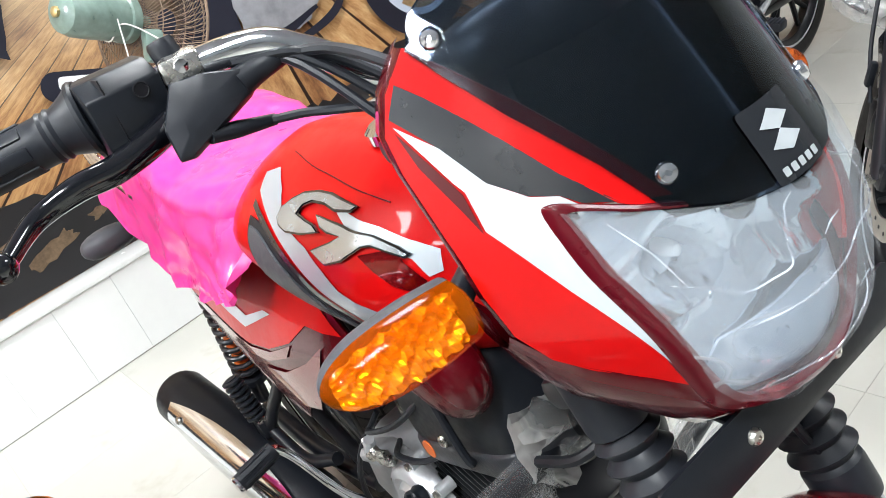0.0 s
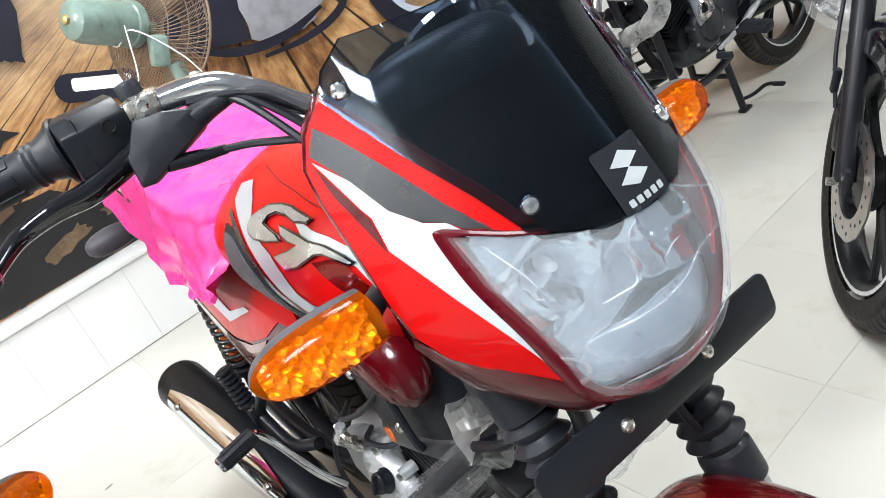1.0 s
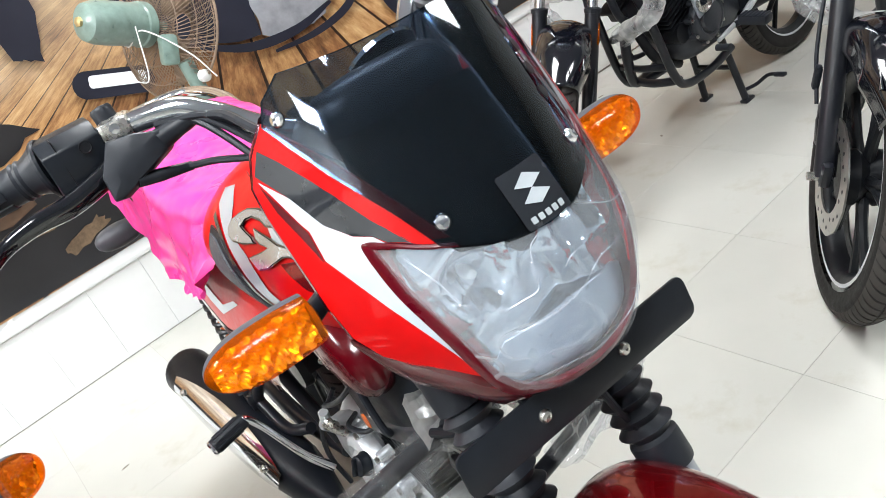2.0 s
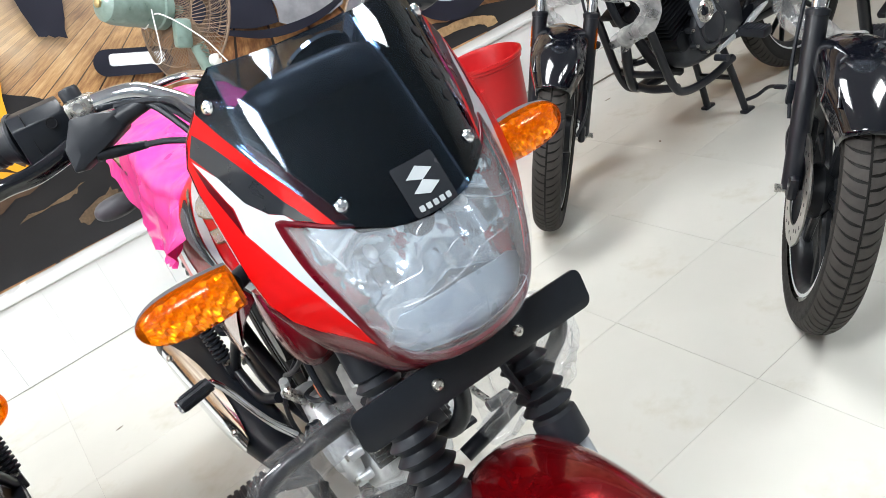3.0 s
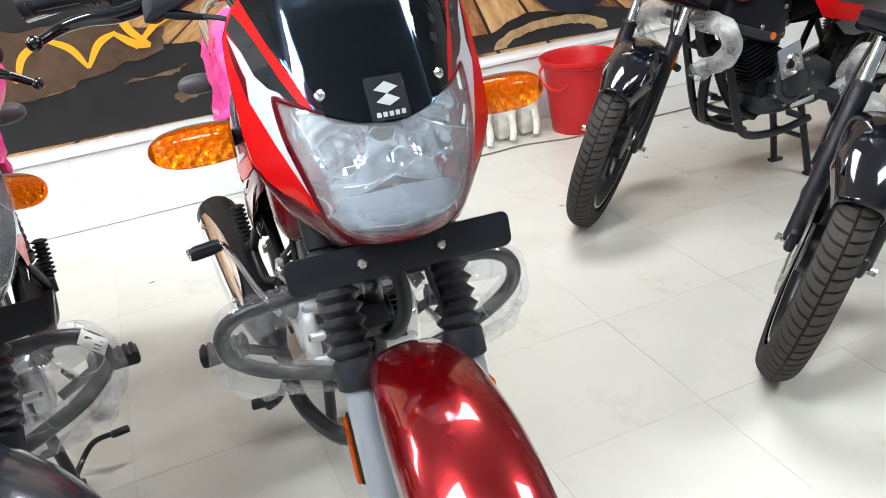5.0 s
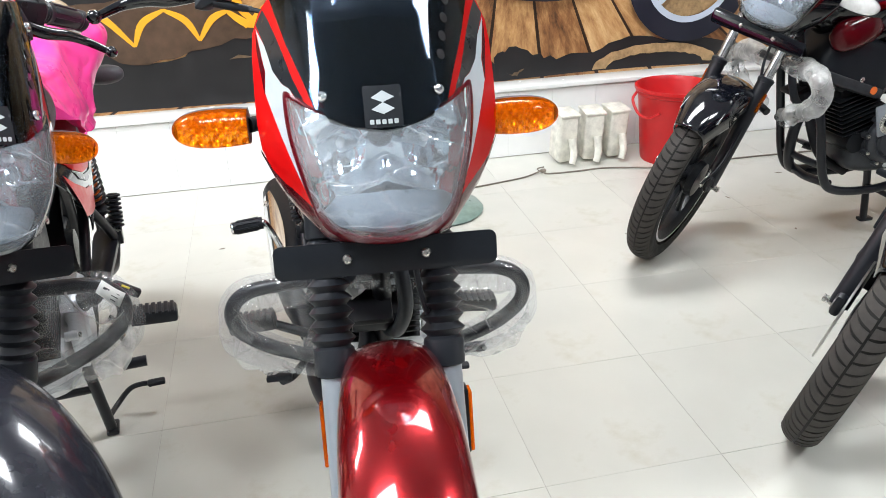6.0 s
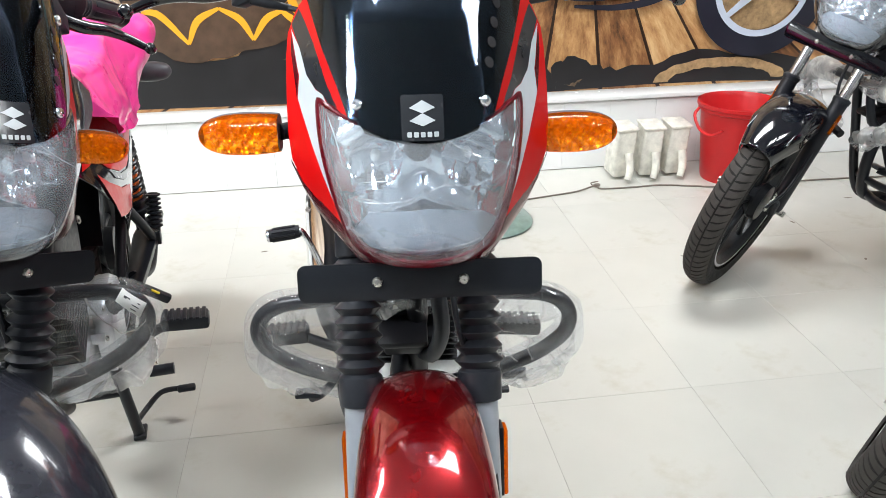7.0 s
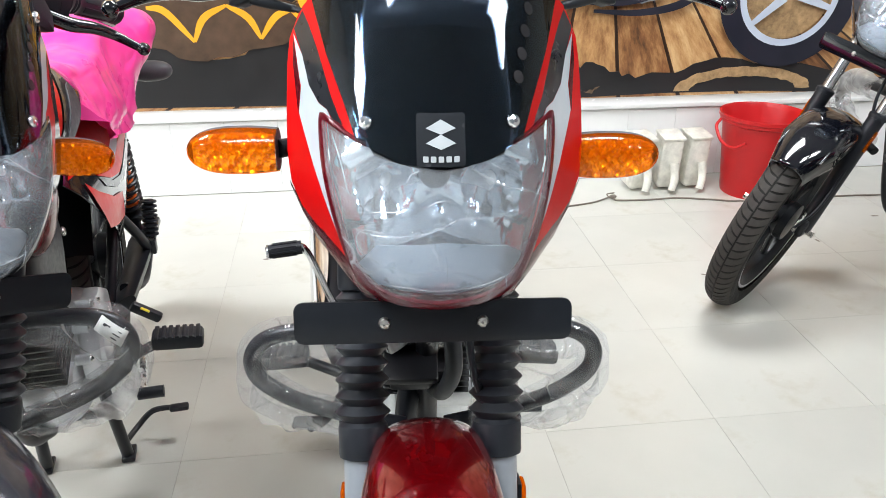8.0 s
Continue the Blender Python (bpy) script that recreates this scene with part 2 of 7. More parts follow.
TANK_SILVER = surface_mat("silver_tank_decal", (0.38, 0.41, 0.45), 0.35, 0.35, 0.06, 60, coat=0.6)
GREY_LEG = surface_mat("silver_grey_painted_alloy", (0.33, 0.36, 0.40), 0.35, 0.35, 0.06, 80, coat=0.3)
STEEL = surface_mat("zinc_plated_steel", (0.62, 0.60, 0.56), 0.28, 1.0, 0.1, 150)
DARK_METAL = surface_mat("black_enamelled_steel", (0.008, 0.009, 0.013), 0.36, 0.0, 0.1, 40, coat=0.1, spec=0.45, wear=0.05)
BLACK_ALLOY = surface_mat("black_cast_alloy", (0.008, 0.009, 0.011), 0.35, 0.1, 0.2, 90, 0.15, 300, spec=0.35)
GREY_ALLOY = surface_mat("dark_grey_cast_alloy", (0.040, 0.043, 0.050), 0.35, 0.3, 0.25, 60, 0.2, 300)
DARK_GREY = surface_mat("dark_grey_pad", (0.060, 0.062, 0.070), 0.5, 0, 0.12, 100, 0.1, 500)
ORANGE = surface_mat("orange_spring_paint", (0.75, 0.16, 0.03), 0.35, 0, 0.1, 60)
FILM = film_mat("clear_plastic_wrap", (0.97, 0.97, 0.94), 0.085, 0.09, 9, 0.5, 0.22, 0.35)
TIGHT_FILM = film_mat("tight_plastic_wrap", (0.97, 0.97, 0.96), 0.035, 0.09, 11, 0.5, 0.16, 0.35)
WHITE_FILM = film_mat("milky_plastic_wrap", (0.96, 0.96, 0.93), 0.24, 0.10, 9, 0.5, 0.22, 0.35)
LENS_FILM = film_mat("clear_headlamp_film", (0.85, 0.89, 0.94), 0.065, 0.08, 8, 0.25, 0.22)
BAG = film_mat("white_plastic_bag", (0.88, 0.88, 0.86), 0.42, 0.14, 12, 0.9, 0.2, 0.4)
FOLD = film_mat("fold_highlight_film", (0.82, 0.87, 0.93), 0.22, 0.15, 40, 0.2, 0.1)
PINK = None


def pink_film():
    m = surface_mat("bright_pink_plastic_sheet", (0.76, 0.046, 0.28), 0.30, 0, 0.06, 14, coat=0.45, spec=0.4)
    nt = m.node_tree
    b = nt.nodes["Principled BSDF"]
    tc, vo = nt.nodes.new("ShaderNodeTexCoord"), nt.nodes.new("ShaderNodeTexVoronoi")
    mp, add = nt.nodes.new("ShaderNodeMapping"), nt.nodes.new("ShaderNodeMixRGB")
    mp.inputs["Scale"].default_value = (1.7, 1.4, 0.75)
    warp = noise_node(nt, 5, 3)
    add.inputs[0].default_value = 0.45
    nt.links.new(tc.outputs["Object"], mp.inputs[0])
    nt.links.new(mp.outputs[0], add.inputs[1])
    nt.links.new(warp.outputs["Color"], add.inputs[2])
    vo.feature, vo.inputs["Scale"].default_value = "SMOOTH_F1", 6.5
    nt.links.new(add.outputs[0], vo.inputs["Vector"])
    bp = nt.nodes.new("ShaderNodeBump")
    bp.inputs["Strength"].default_value, bp.inputs["Distance"].default_value = 0.7, 0.020
    nt.links.new(vo.outputs["Distance"], bp.inputs["Height"])
    nt.links.new(bp.outputs[0], b.inputs["Normal"])
    b.inputs["Subsurface Weight"].default_value = 0.15
    b.inputs["Subsurface Radius"].default_value = (0.02, 0.006, 0.012)
    return m


def amber():
    """Amber lamp plastic: tinted, partly clear, glossy."""
    m = bpy.data.materials.new("amber_lens_plastic")
    m.use_nodes = True
    nt = m.node_tree
    b = nt.nodes["Principled BSDF"]
    nz = noise_node(nt, 70, 3)
    rp = ramp(nt, nz.outputs["Fac"], [(0.3, (0.78, 0.115, 0.001)), (0.7, (0.90, 0.16, 0.002))])
    nt.links.new(rp.outputs[0], b.inputs["Base Color"])
    b.inputs["Roughness"].default_value = 0.05
    b.inputs["Coat Weight"].default_value = 0.4
    clear, mix = nt.nodes.new("ShaderNodeBsdfTransparent"), nt.nodes.new("ShaderNodeMixShader")
    clear.inputs[0].default_value = (1.0, 0.40, 0.008, 1)
    mix.inputs[0].default_value = 0.26
    nt.links.new(clear.outputs[0], mix.inputs[1])
    nt.links.new(b.outputs[0], mix.inputs[2])
    nt.links.new(mix.outputs[0], nt.nodes["Material Output"].inputs[0])
    return m


def smoked():
    """Dark tinted plastic: what lies behind shows faintly, the surface mirrors."""
    m = bpy.data.materials.new("smoked_visor_plastic")
    m.use_nodes = True
    nt = m.node_tree
    nt.nodes.remove(nt.nodes["Principled BSDF"])
    clear, gloss, mix, fr = nt.nodes.new("ShaderNodeBsdfTransparent"), nt.nodes.new("ShaderNodeBsdfGlossy"), nt.nodes.new("ShaderNodeMixShader"), nt.nodes.new("ShaderNodeFresnel")
    nz = noise_node(nt, 14, 4)
    tint = ramp(nt, nz.outputs["Fac"], [(0.35, (0.40, 0.47, 0.56)), (0.65, (0.46, 0.53, 0.62))])
    rough = ramp(nt, nz.outputs["Fac"], [(0.3, (0.02,) * 3), (0.7, (0.07,) * 3)])
    nt.links.new(tint.outputs[0], clear.inputs[0])
    nt.links.new(rough.outputs[0], gloss.inputs["Roughness"])
    gloss.inputs[0].default_value = (0.85, 0.93, 1.0, 1)
    fr.inputs[0].default_value = 1.52
    nt.links.new(fr.outputs[0], mix.inputs[0])
    nt.links.new(clear.outputs[0], mix.inputs[1])
    nt.links.new(gloss.outputs[0], mix.inputs[2])
    nt.links.new(mix.outputs[0], nt.nodes["Material Output"].inputs[0])
    return m


def clear_plastic(name, tint, haze, rough=0.03):
    m = bpy.data.materials.new(name)
    m.use_nodes = True
    nt = m.node_tree
    b = nt.nodes["Principled BSDF"]
    b.inputs["Base Color"].default_value, b.inputs["Roughness"].default_value = (*tint, 1), rough
    clear, mix = nt.nodes.new("ShaderNodeBsdfTransparent"), nt.nodes.new("ShaderNodeMixShader")
    clear.inputs[0].default_value = (*tint, 1)
    nz = noise_node(nt, 25, 3)
    rp = ramp(nt, nz.outputs["Fac"], [(0.3, (haze * 0.8,) * 3), (0.7, (haze * 1.2,) * 3)])
    nt.links.new(rp.outputs[0], mix.inputs[0])
    nt.links.new(clear.outputs[0], mix.inputs[1])
    nt.links.new(b.outputs[0], mix.inputs[2])
    nt.links.new(mix.outputs[0], nt.nodes["Material Output"].inputs[0])
    return m


def reflector_mat():
    m = surface_mat("faceted_reflector_metal", (0.70, 0.74, 0.79), 0.15, 0.9, 0.06, 40)
    nt = m.node_tree
    b = nt.nodes["Principled BSDF"]
    tc, ck = nt.nodes.new("ShaderNodeTexCoord"), nt.nodes.new("ShaderNodeTexVoronoi")
    ck.inputs["Scale"].default_value = 38
    ck.distance = "CHEBYCHEV"
    nt.links.new(tc.outputs["Object"], ck.inputs["Vector"])
    bp = nt.nodes.new("ShaderNodeBump")
    bp.inputs["Strength"].default_value, bp.inputs["Distance"].default_value = 0.15, 0.01
    nt.links.new(ck.outputs["Distance"], bp.inputs["Height"])
    nt.links.new(bp.outputs[0], b.inputs["Normal"])
    return m


def floor_tile_mat():
    m = surface_mat("cream_polished_floor_tile", (0.56, 0.553, 0.505), 0.2, 0, 0.05, 6, coat=0.15)
    nt = m.node_tree
    b = nt.nodes["Principled BSDF"]
    info, base = nt.nodes.new("ShaderNodeObjectInfo"), nt.nodes.new("ShaderNodeHueSaturation")
    vary = nt.nodes.new("ShaderNodeMapRange")
    vary.inputs[3].default_value, vary.inputs[4].default_value = 0.98, 1.02
    nt.links.new(info.outputs["Random"], vary.inputs[0])
    old = b.inputs["Base Color"].links[0].from_socket
    nt.links.new(old, base.inputs["Color"])
    nt.links.new(vary.outputs[0], base.inputs["Value"])
    dirt = noise_node(nt, 3.0, 8, 0.7)
    spots = ramp(nt, dirt.outputs["Fac"], [(0.56, (1, 1, 1)), (0.70, (0.86, 0.83, 0.77))])
    mul = nt.nodes.new("ShaderNodeMixRGB")
    mul.blend_type, mul.inputs[0].default_value = "MULTIPLY", 1.0
    nt.links.new(base.outputs[0], mul.inputs[1])
    nt.links.new(spots.outputs[0], mul.inputs[2])
    nt.links.new(mul.outputs[0], b.inputs["Base Color"])
    return m


def mural_wood():
    """Printed boards that run to one far point, weathered brown."""
    m = bpy.data.materials.new("printed_wood_boards")
    m.use_nodes = True
    nt = m.node_tree
    b = nt.nodes["Principled BSDF"]
    L = nt.links.new
    tc, sep = nt.nodes.new("ShaderNodeTexCoord"), nt.nodes.new("ShaderNodeSeparateXYZ")
    L(tc.outputs["Object"], sep.inputs[0])

    def math_(op, a, c=None):
        n = nt.nodes.new("ShaderNodeMath")
        n.operation = op
        for i, s in enumerate((a, c)):
            if s is None:
                continue
            if isinstance(s, (int, float)):
                n.inputs[i].default_value = s
            else:
                L(s, n.inputs[i])
        return n.outputs[0]
    dx = math_("SUBTRACT", sep.outputs["X"], 0.89)
    dz = math_("MAXIMUM", math_("ABSOLUTE", math_("SUBTRACT", 1.30, sep.outputs["Z"])), 0.12)
    k = math_("MULTIPLY_ADD", math_("DIVIDE", dx, dz), 3.82)
    k.node.inputs[2].default_value = 0.485
    fr, cell = math_("FRACT", k), math_("FLOOR", k)
    joint = math_("LESS_THAN", math_("ABSOLUTE", math_("SUBTRACT", fr, 0.5)), 0.465)
    comb = nt.nodes.new("ShaderNodeCombineXYZ")
    L(k, comb.inputs[0])
    L(math_("MULTIPLY", math_("DIVIDE", 1.0, dz), 0.35), comb.inputs[1])
    L(math_("MULTIPLY", cell, 7.3), comb.inputs[2])
    grain = nt.nodes.new("ShaderNodeTexNoise")
    grain.inputs["Scale"].default_value, grain.inputs["Detail"].default_value, grain.inputs["Roughness"].default_value = 3.0, 8, 0.7
    mp = nt.nodes.new("ShaderNodeMapping")
    mp.inputs["Scale"].default_value = (1.5, 4.0, 1)
    L(comb.outputs[0], mp.inputs[0])
    L(mp.outputs[0], grain.inputs[0])
    wn = nt.nodes.new("ShaderNodeTexWhiteNoise")
    wn.noise_dimensions = "1D"
    L(cell, wn.inputs["W"])
    tone = math_("ADD", math_("MULTIPLY", grain.outputs["Fac"], 0.85), math_("MULTIPLY", wn.outputs["Value"], 0.22))
    rp = ramp(nt, tone, [(0.30, (0.06, 0.022, 0.008)), (0.46, (0.25, 0.11, 0.04)), (0.60, (0.46, 0.25, 0.10)), (0.78, (0.66, 0.44, 0.22))])
    mul = nt.nodes.new("ShaderNodeMixRGB")
    mul.blend_type, mul.inputs[0].default_value = "MULTIPLY", 1.0
    jr = ramp(nt, joint, [(0.0, (0.06, 0.04, 0.03)), (1.0, (1, 1, 1))])
    L(rp.outputs[0], mul.inputs[1])
    L(jr.outputs[0], mul.inputs[2])
    # the far, pale part of the printed scene
    far = math_("MULTIPLY", math_("GREATER_THAN", sep.outputs["Z"], 1.02), math_("LESS_THAN", sep.outputs["X"], 3.0))
    fz = nt.nodes.new("ShaderNodeMapRange")
    fz.inputs[1].default_value, fz.inputs[2].default_value = 0.80, 1.15
    L(sep.outputs["Z"], fz.inputs[0])
    cloud = noise_node(nt, 3.5, 3)
    cl = ramp(nt, cloud.outputs["Fac"], [(0.32, (0.14, 0.11, 0.11)), (0.52, (0.48, 0.36, 0.23)), (0.72, (0.74, 0.64, 0.48))])
    mx = nt.nodes.new("ShaderNodeMixRGB")
    L(math_("MULTIPLY", fz.outputs[0], 0.8), mx.inputs[0])
    L(mul.outputs[0], mx.inputs[1])
    L(cl.outputs[0], mx.inputs[2])
    L(mx.outputs[0], b.inputs["Base Color"])
    b.inputs["Roughness"].default_value = 0.45
    return m


def print_ink(name, col, var=0.25, scale=9.0):
    return surface_mat(name, col, 0.45, 0, var, scale)


PINK = pink_film()
VISOR = smoked()
AMBER = amber()
LENS = clear_plastic("clear_headlamp_plastic", (0.93, 0.96, 0.98), 0.06)
REFLECTOR = reflector_mat()
LAMP_FACETS = surface_mat("lamp_mirror_facets", (0.95, 0.95, 0.95), 0.22, 0.55, 0.05, 60)
FACETS = surface_mat("bright_lamp_reflector", (0.95, 0.95, 0.95), 0.25, 0.2, 0.1, 60)
SHELF_GREY = surface_mat("blue_grey_lamp_plastic", (0.30, 0.34, 0.40), 0.3, 0.3, 0.08, 30)
FLOOR_TILE = floor_tile_mat()
GROUT = surface_mat("grey_grout", (0.40, 0.38, 0.34), 0.9, 0, 0.2, 60)
WALL_TILE = surface_mat("white_glazed_wall_tile", (0.80, 0.80, 0.79), 0.12, 0, 0.02, 30, coat=0.3)
WHITE_STONE = surface_mat("white_marble_ledge", (0.72, 0.72, 0.71), 0.25, 0, 0.07, 9)
DARK_WALL = surface_mat("grey_wall_paint", (0.36, 0.37, 0.39), 0.6, 0, 0.08, 20, 0.1, 200)
WALL_PAINT = surface_mat("white_wall_paint", (0.74, 0.74, 0.72), 0.7, 0, 0.04, 20, 0.1, 200)
CEIL_PAINT = surface_mat("pale_ceiling_board", (0.38, 0.42, 0.48), 0.8, 0, 0.03, 20)
MURAL = mural_wood()
INK_BLACK = print_ink("printed_black", (0.014, 0.013, 0.014), 0.3)
INK_YELLOW = print_ink("printed_yellow", (0.80, 0.36, 0.02), 0.08)
INK_WHITE = print_ink("printed_white", (0.72, 0.74, 0.76), 0.06)
INK_TYRE = print_ink("printed_blue_black", (0.012, 0.013, 0.024), 0.3)
INK_RIM = print_ink("printed_pale_blue", (0.50, 0.56, 0.66), 0.12, 14)
INK_SAND = print_ink("printed_sand", (0.34, 0.22, 0.11), 0.55, 60)
INK_BROWN = print_ink("printed_dark_brown", (0.13, 0.085, 0.05), 0.6, 60)
INK_BOARD = print_ink("printed_brown_board", (0.075, 0.043, 0.026), 0.45, 26)
INK_GREY = print_ink("printed_grey", (0.25, 0.25, 0.27), 0.4, 20)
BUCKET_RED = surface_mat("red_bucket_plastic", (0.52, 0.010, 0.013), 0.35, 0, 0.06, 30, 0.05, 200)
CAN_WHITE = clear_plastic("translucent_white_plastic", (0.80, 0.78, 0.70), 0.85, 0.35)
FAN_GREEN = surface_mat("grey_green_enamel", (0.19, 0.27, 0.235), 0.32, 0, 0.30, 45, coat=0.3)
RUST_WIRE = surface_mat("dusty_brown_wire", (0.24, 0.17, 0.12), 0.7, 0.2, 0.3, 90)
BRASS = surface_mat("dull_brass", (0.45, 0.34, 0.16), 0.45, 0.7, 0.2, 60)
LABEL_WHITE = surface_mat("white_paper_label", (0.78, 0.78, 0.75), 0.6, 0, 0.05, 90)
YELLOW = surface_mat("yellow_sticker", (0.75, 0.62, 0.03), 0.45, 0, 0.06, 60)
CORD = surface_mat("grey_cord", (0.20, 0.17, 0.14), 0.8, 0, 0.2, 80)
BADGE_GREY = surface_mat("dark_grey_sticker", (0.018, 0.020, 0.024), 0.25, 0, 0.1, 60)
BADGE_WHITE = surface_mat("pale_sticker_print", (0.42, 0.45, 0.47), 0.35, 0, 0.1, 60)
DISC_STEEL = surface_mat("brushed_steel_disc", (0.55, 0.53, 0.50), 0.32, 1.0, 0.12, 120)
GLOW = bpy.data.materials.new("lit_diffuser")
GLOW.use_nodes = True
GLOW.node_tree.nodes["Principled BSDF"].inputs["Emission Color"].default_value = (1, 0.98, 0.95, 1)
GLOW.node_tree.nodes["Principled BSDF"].inputs["Emission Strength"].default_value = 12.0


# ---------------------------------------------------------------- the room
X0, X1, Y0, T = -4.89, 5.31, -6.4, 0.4
floor = tagged(new("floor"), "cream polished square floor tiles with fine dark joints", "floor", kind="structure")
bm = block((X1 - X0 + 0.4, -Y0 + 0.6, 0.2), pose((X0 + X1) / 2, Y0 / 2, -0.1010), 0)
part("floor_bed", bm, GROUT, floor, smooth=False)


def wall(name, size, at, material, label, category="wall"):
    ob = part(name, block(size, pose(*at), 0), material, smooth=False)
    return tagged(ob, label, category, kind="structure")


MURAL_Y, LEDGE = 0.10, 0.315
wall("wall_north", (X1 - X0 + 0.4, 0.2, 3.0), ((X0 + X1) / 2, MURAL_Y + 0.105, 1.5), WALL_PAINT, "plain wall behind a large printed mural")
wall("wall_south", (X1 - X0 + 0.4, 0.2, 3.0), ((X0 + X1) / 2, Y0 - 0.1, 1.5), DARK_WALL, "plain grey showroom wall")
wall("wall_west", (0.2, -Y0 + 0.6, 3.0), (X0 - 0.1, Y0 / 2, 1.5), WALL_PAINT, "plain white painted showroom wall")
wall("wall_east", (0.2, -Y0 + 0.6, 3.0), (X1 + 0.1, Y0 / 2, 1.5), WALL_PAINT, "plain white painted showroom wall")
wall("ceiling", (X1 - X0 + 0.4, -Y0 + 0.6, 0.1), ((X0 + X1) / 2, Y0 / 2, CEIL + 0.05), CEIL_PAINT, "plain pale ceiling with long light panels", "ceiling")

plinth = tagged(new("plinth"), "low white tiled plinth along the mural wall", "plinth", kind="structure")
part("plinth_core", block((X1 - X0, 0.09, LEDGE - 0.022), pose((X0 + X1) / 2, 0.0575, (LEDGE - 0.022) / 2), 0), WHITE_STONE, plinth, smooth=False)
part("ledge", block((X1 - X0, 0.115, 0.02), pose((X0 + X1) / 2, 0.0445, LEDGE - 0.011), 0.004), WHITE_STONE, plinth, "white marble ledge")

# ceiling panels: the light of the showroom
first = None
for x, y in PANELS:
    if first is None:
        first = thing("ceiling_light", pose(x, y, CEIL), "long white ceiling light panel, lit", "ceiling light", "ceiling light panels")
        bm = block((1.22, 0.03, 0.03), pose(0, 0.295, -0.015), 0.002)
        for w, h, px, py in ((1.22, 0.03, 0, -0.295), (0.03, 0.56, 0.595, 0), (0.03, 0.56, -0.595, 0)):
            block((w, h, 0.03), pose(px, py, -0.015), 0.002, bm)
        part("frame", bm, WHITE_STONE, first)
        part("diffuser", block((1.16, 0.56, 0.006), pose(0, 0, -0.02), 0), GLOW, first)
    else:
        copy_thing(first, pose(x, y, CEIL))
    lamp = bpy.data.lights.new("panel_lamp", "AREA")
    lamp.shape, lamp.size, lamp.size_y, lamp.energy, lamp.color = "RECTANGLE", 1.15, 0.55, PANEL_POWER * (0.62 if x > 0 else 1.0), (0.885, 0.950, 1.0)
    new("panel_lamp", lamp).matrix_world = pose(x, y, CEIL - 0.03)

# ---------------------------------------------------------------- the mural
mural = thing("wall_mural", pose(0, MURAL_Y, 0), "large printed mural of brown boards, black paint and a motorcycle", "mural")
part("printed_sheet", block((X1 - X0, 0.004, 2.2), pose((X0 + X1) / 2, -0.002, LEDGE + 1.1), 0), MURAL, mural, smooth=False)
LAYER = [0]


def printed(name, outline, material, label="", depth=0.0012, lift=None):
    """A flat printed shape on the mural, from (x, z)."""
    LAYER[0] += 1
    y = -0.0045 - 0.0007 * (LAYER[0] if lift is None else lift)
    return part(name, extruded([(x, z) for x, z in outline], depth, pose(0, y, 0, 90)), material, mural, label, smooth=False)


def ring_shape(cx, cz, r0, r1, n=48):
    bm = bmesh.new()
    loft(bm, [[Vector((cx + r * math.cos(2 * math.pi * i / n), cz + r * math.sin(2 * math.pi * i / n), 0)) for i in range(n)] for r in (r0, r1)], caps=False)
    LAYER[0] += 1
    bmesh.ops.transform(bm, matrix=pose(0, -0.005 - 0.0007 * LAYER[0], 0, 90), verts=bm.verts)
    return bm


def jagged(points, amount, seed, k=5):
    rnd = random.Random(seed)
    out = []
    for i, p in enumerate(points):
        q = points[(i + 1) % len(points)]
        for j in range(k):
            t = j / k
            s = amount if j else amount * 0.3
            out.append((p[0] + (q[0] - p[0]) * t + rnd.uniform(-s, s), max(LEDGE + 0.002, p[1] + (q[1] - p[1]) * t + rnd.uniform(-s, s))))
    return out


def stroke(points, w, bm_k=6):
    """A brush line with pointed ends, as an outline."""
    path = curve_points([(x, z, 0) for x, z in points], bm_k)
    left, right = [], []
    for i, p in enumerate(path):
        d = (path[min(i + 1, len(path) - 1)] - path[max(i - 1, 0)]).normalized()
        h = w * (0.35 + 0.65 * math.sin(math.pi * (i + 0.5) / len(path)))
        left.append((p.x - d.y * h, p.y + d.x * h))
        right.append((p.x + d.y * h, p.y - d.x * h))
    return left + right[::-1]


printed("black_paint", jagged([(-3.4, 0.317), (0.86, 0.317), (0.80, 0.40), (0.62, 0.52), (0.40, 0.47), (0.15, 0.55), (-0.12, 0.62), (-0.38, 0.56), (-0.62, 0.50), (-0.80, 0.60), (-1.3, 0.55), (-3.4, 0.6)], 0.016, 3), INK_BLACK, "black paint splash, printed")
printed("black_paint", jagged([(0.84, 0.317), (2.6, 0.317), (2.6, 0.40), (2.1, 0.37), (1.72, 0.44), (1.42, 0.47), (1.20, 0.41), (1.03, 0.40), (0.90, 0.46), (0.80, 0.42)], 0.012, 5), INK_BLACK)
printed("black_paint", jagged([(-0.62, 0.59), (-0.52, 0.68), (-0.40, 0.62), (-0.22, 0.74), (0.02, 0.80), (-0.15, 0.92), (-0.55, 0.95), (-0.95, 0.90), (-0.85, 0.70)], 0.012, 8), INK_BLACK)
for i, o in enumerate([[(-0.13, 0.42), (0.02, 0.47), (0.05, 0.43), (-0.10, 0.385)], [(0.10, 0.47), (0.19, 0.48), (0.12, 0.44)], [(-0.30, 0.50), (-0.05, 0.53), (-0.12, 0.50)], [(0.86, 0.345), (0.94, 0.365), (0.90, 0.335)]]):
    printed("board_patch", jagged(o, 0.009, 20 + i), INK_BROWN)
arc = [(1.255 + 0.30 - 0.30 * math.cos(q), 0.335 + 0.095 * math.sin(q)) for q in (math.pi * i / 14 for i in range(15))]
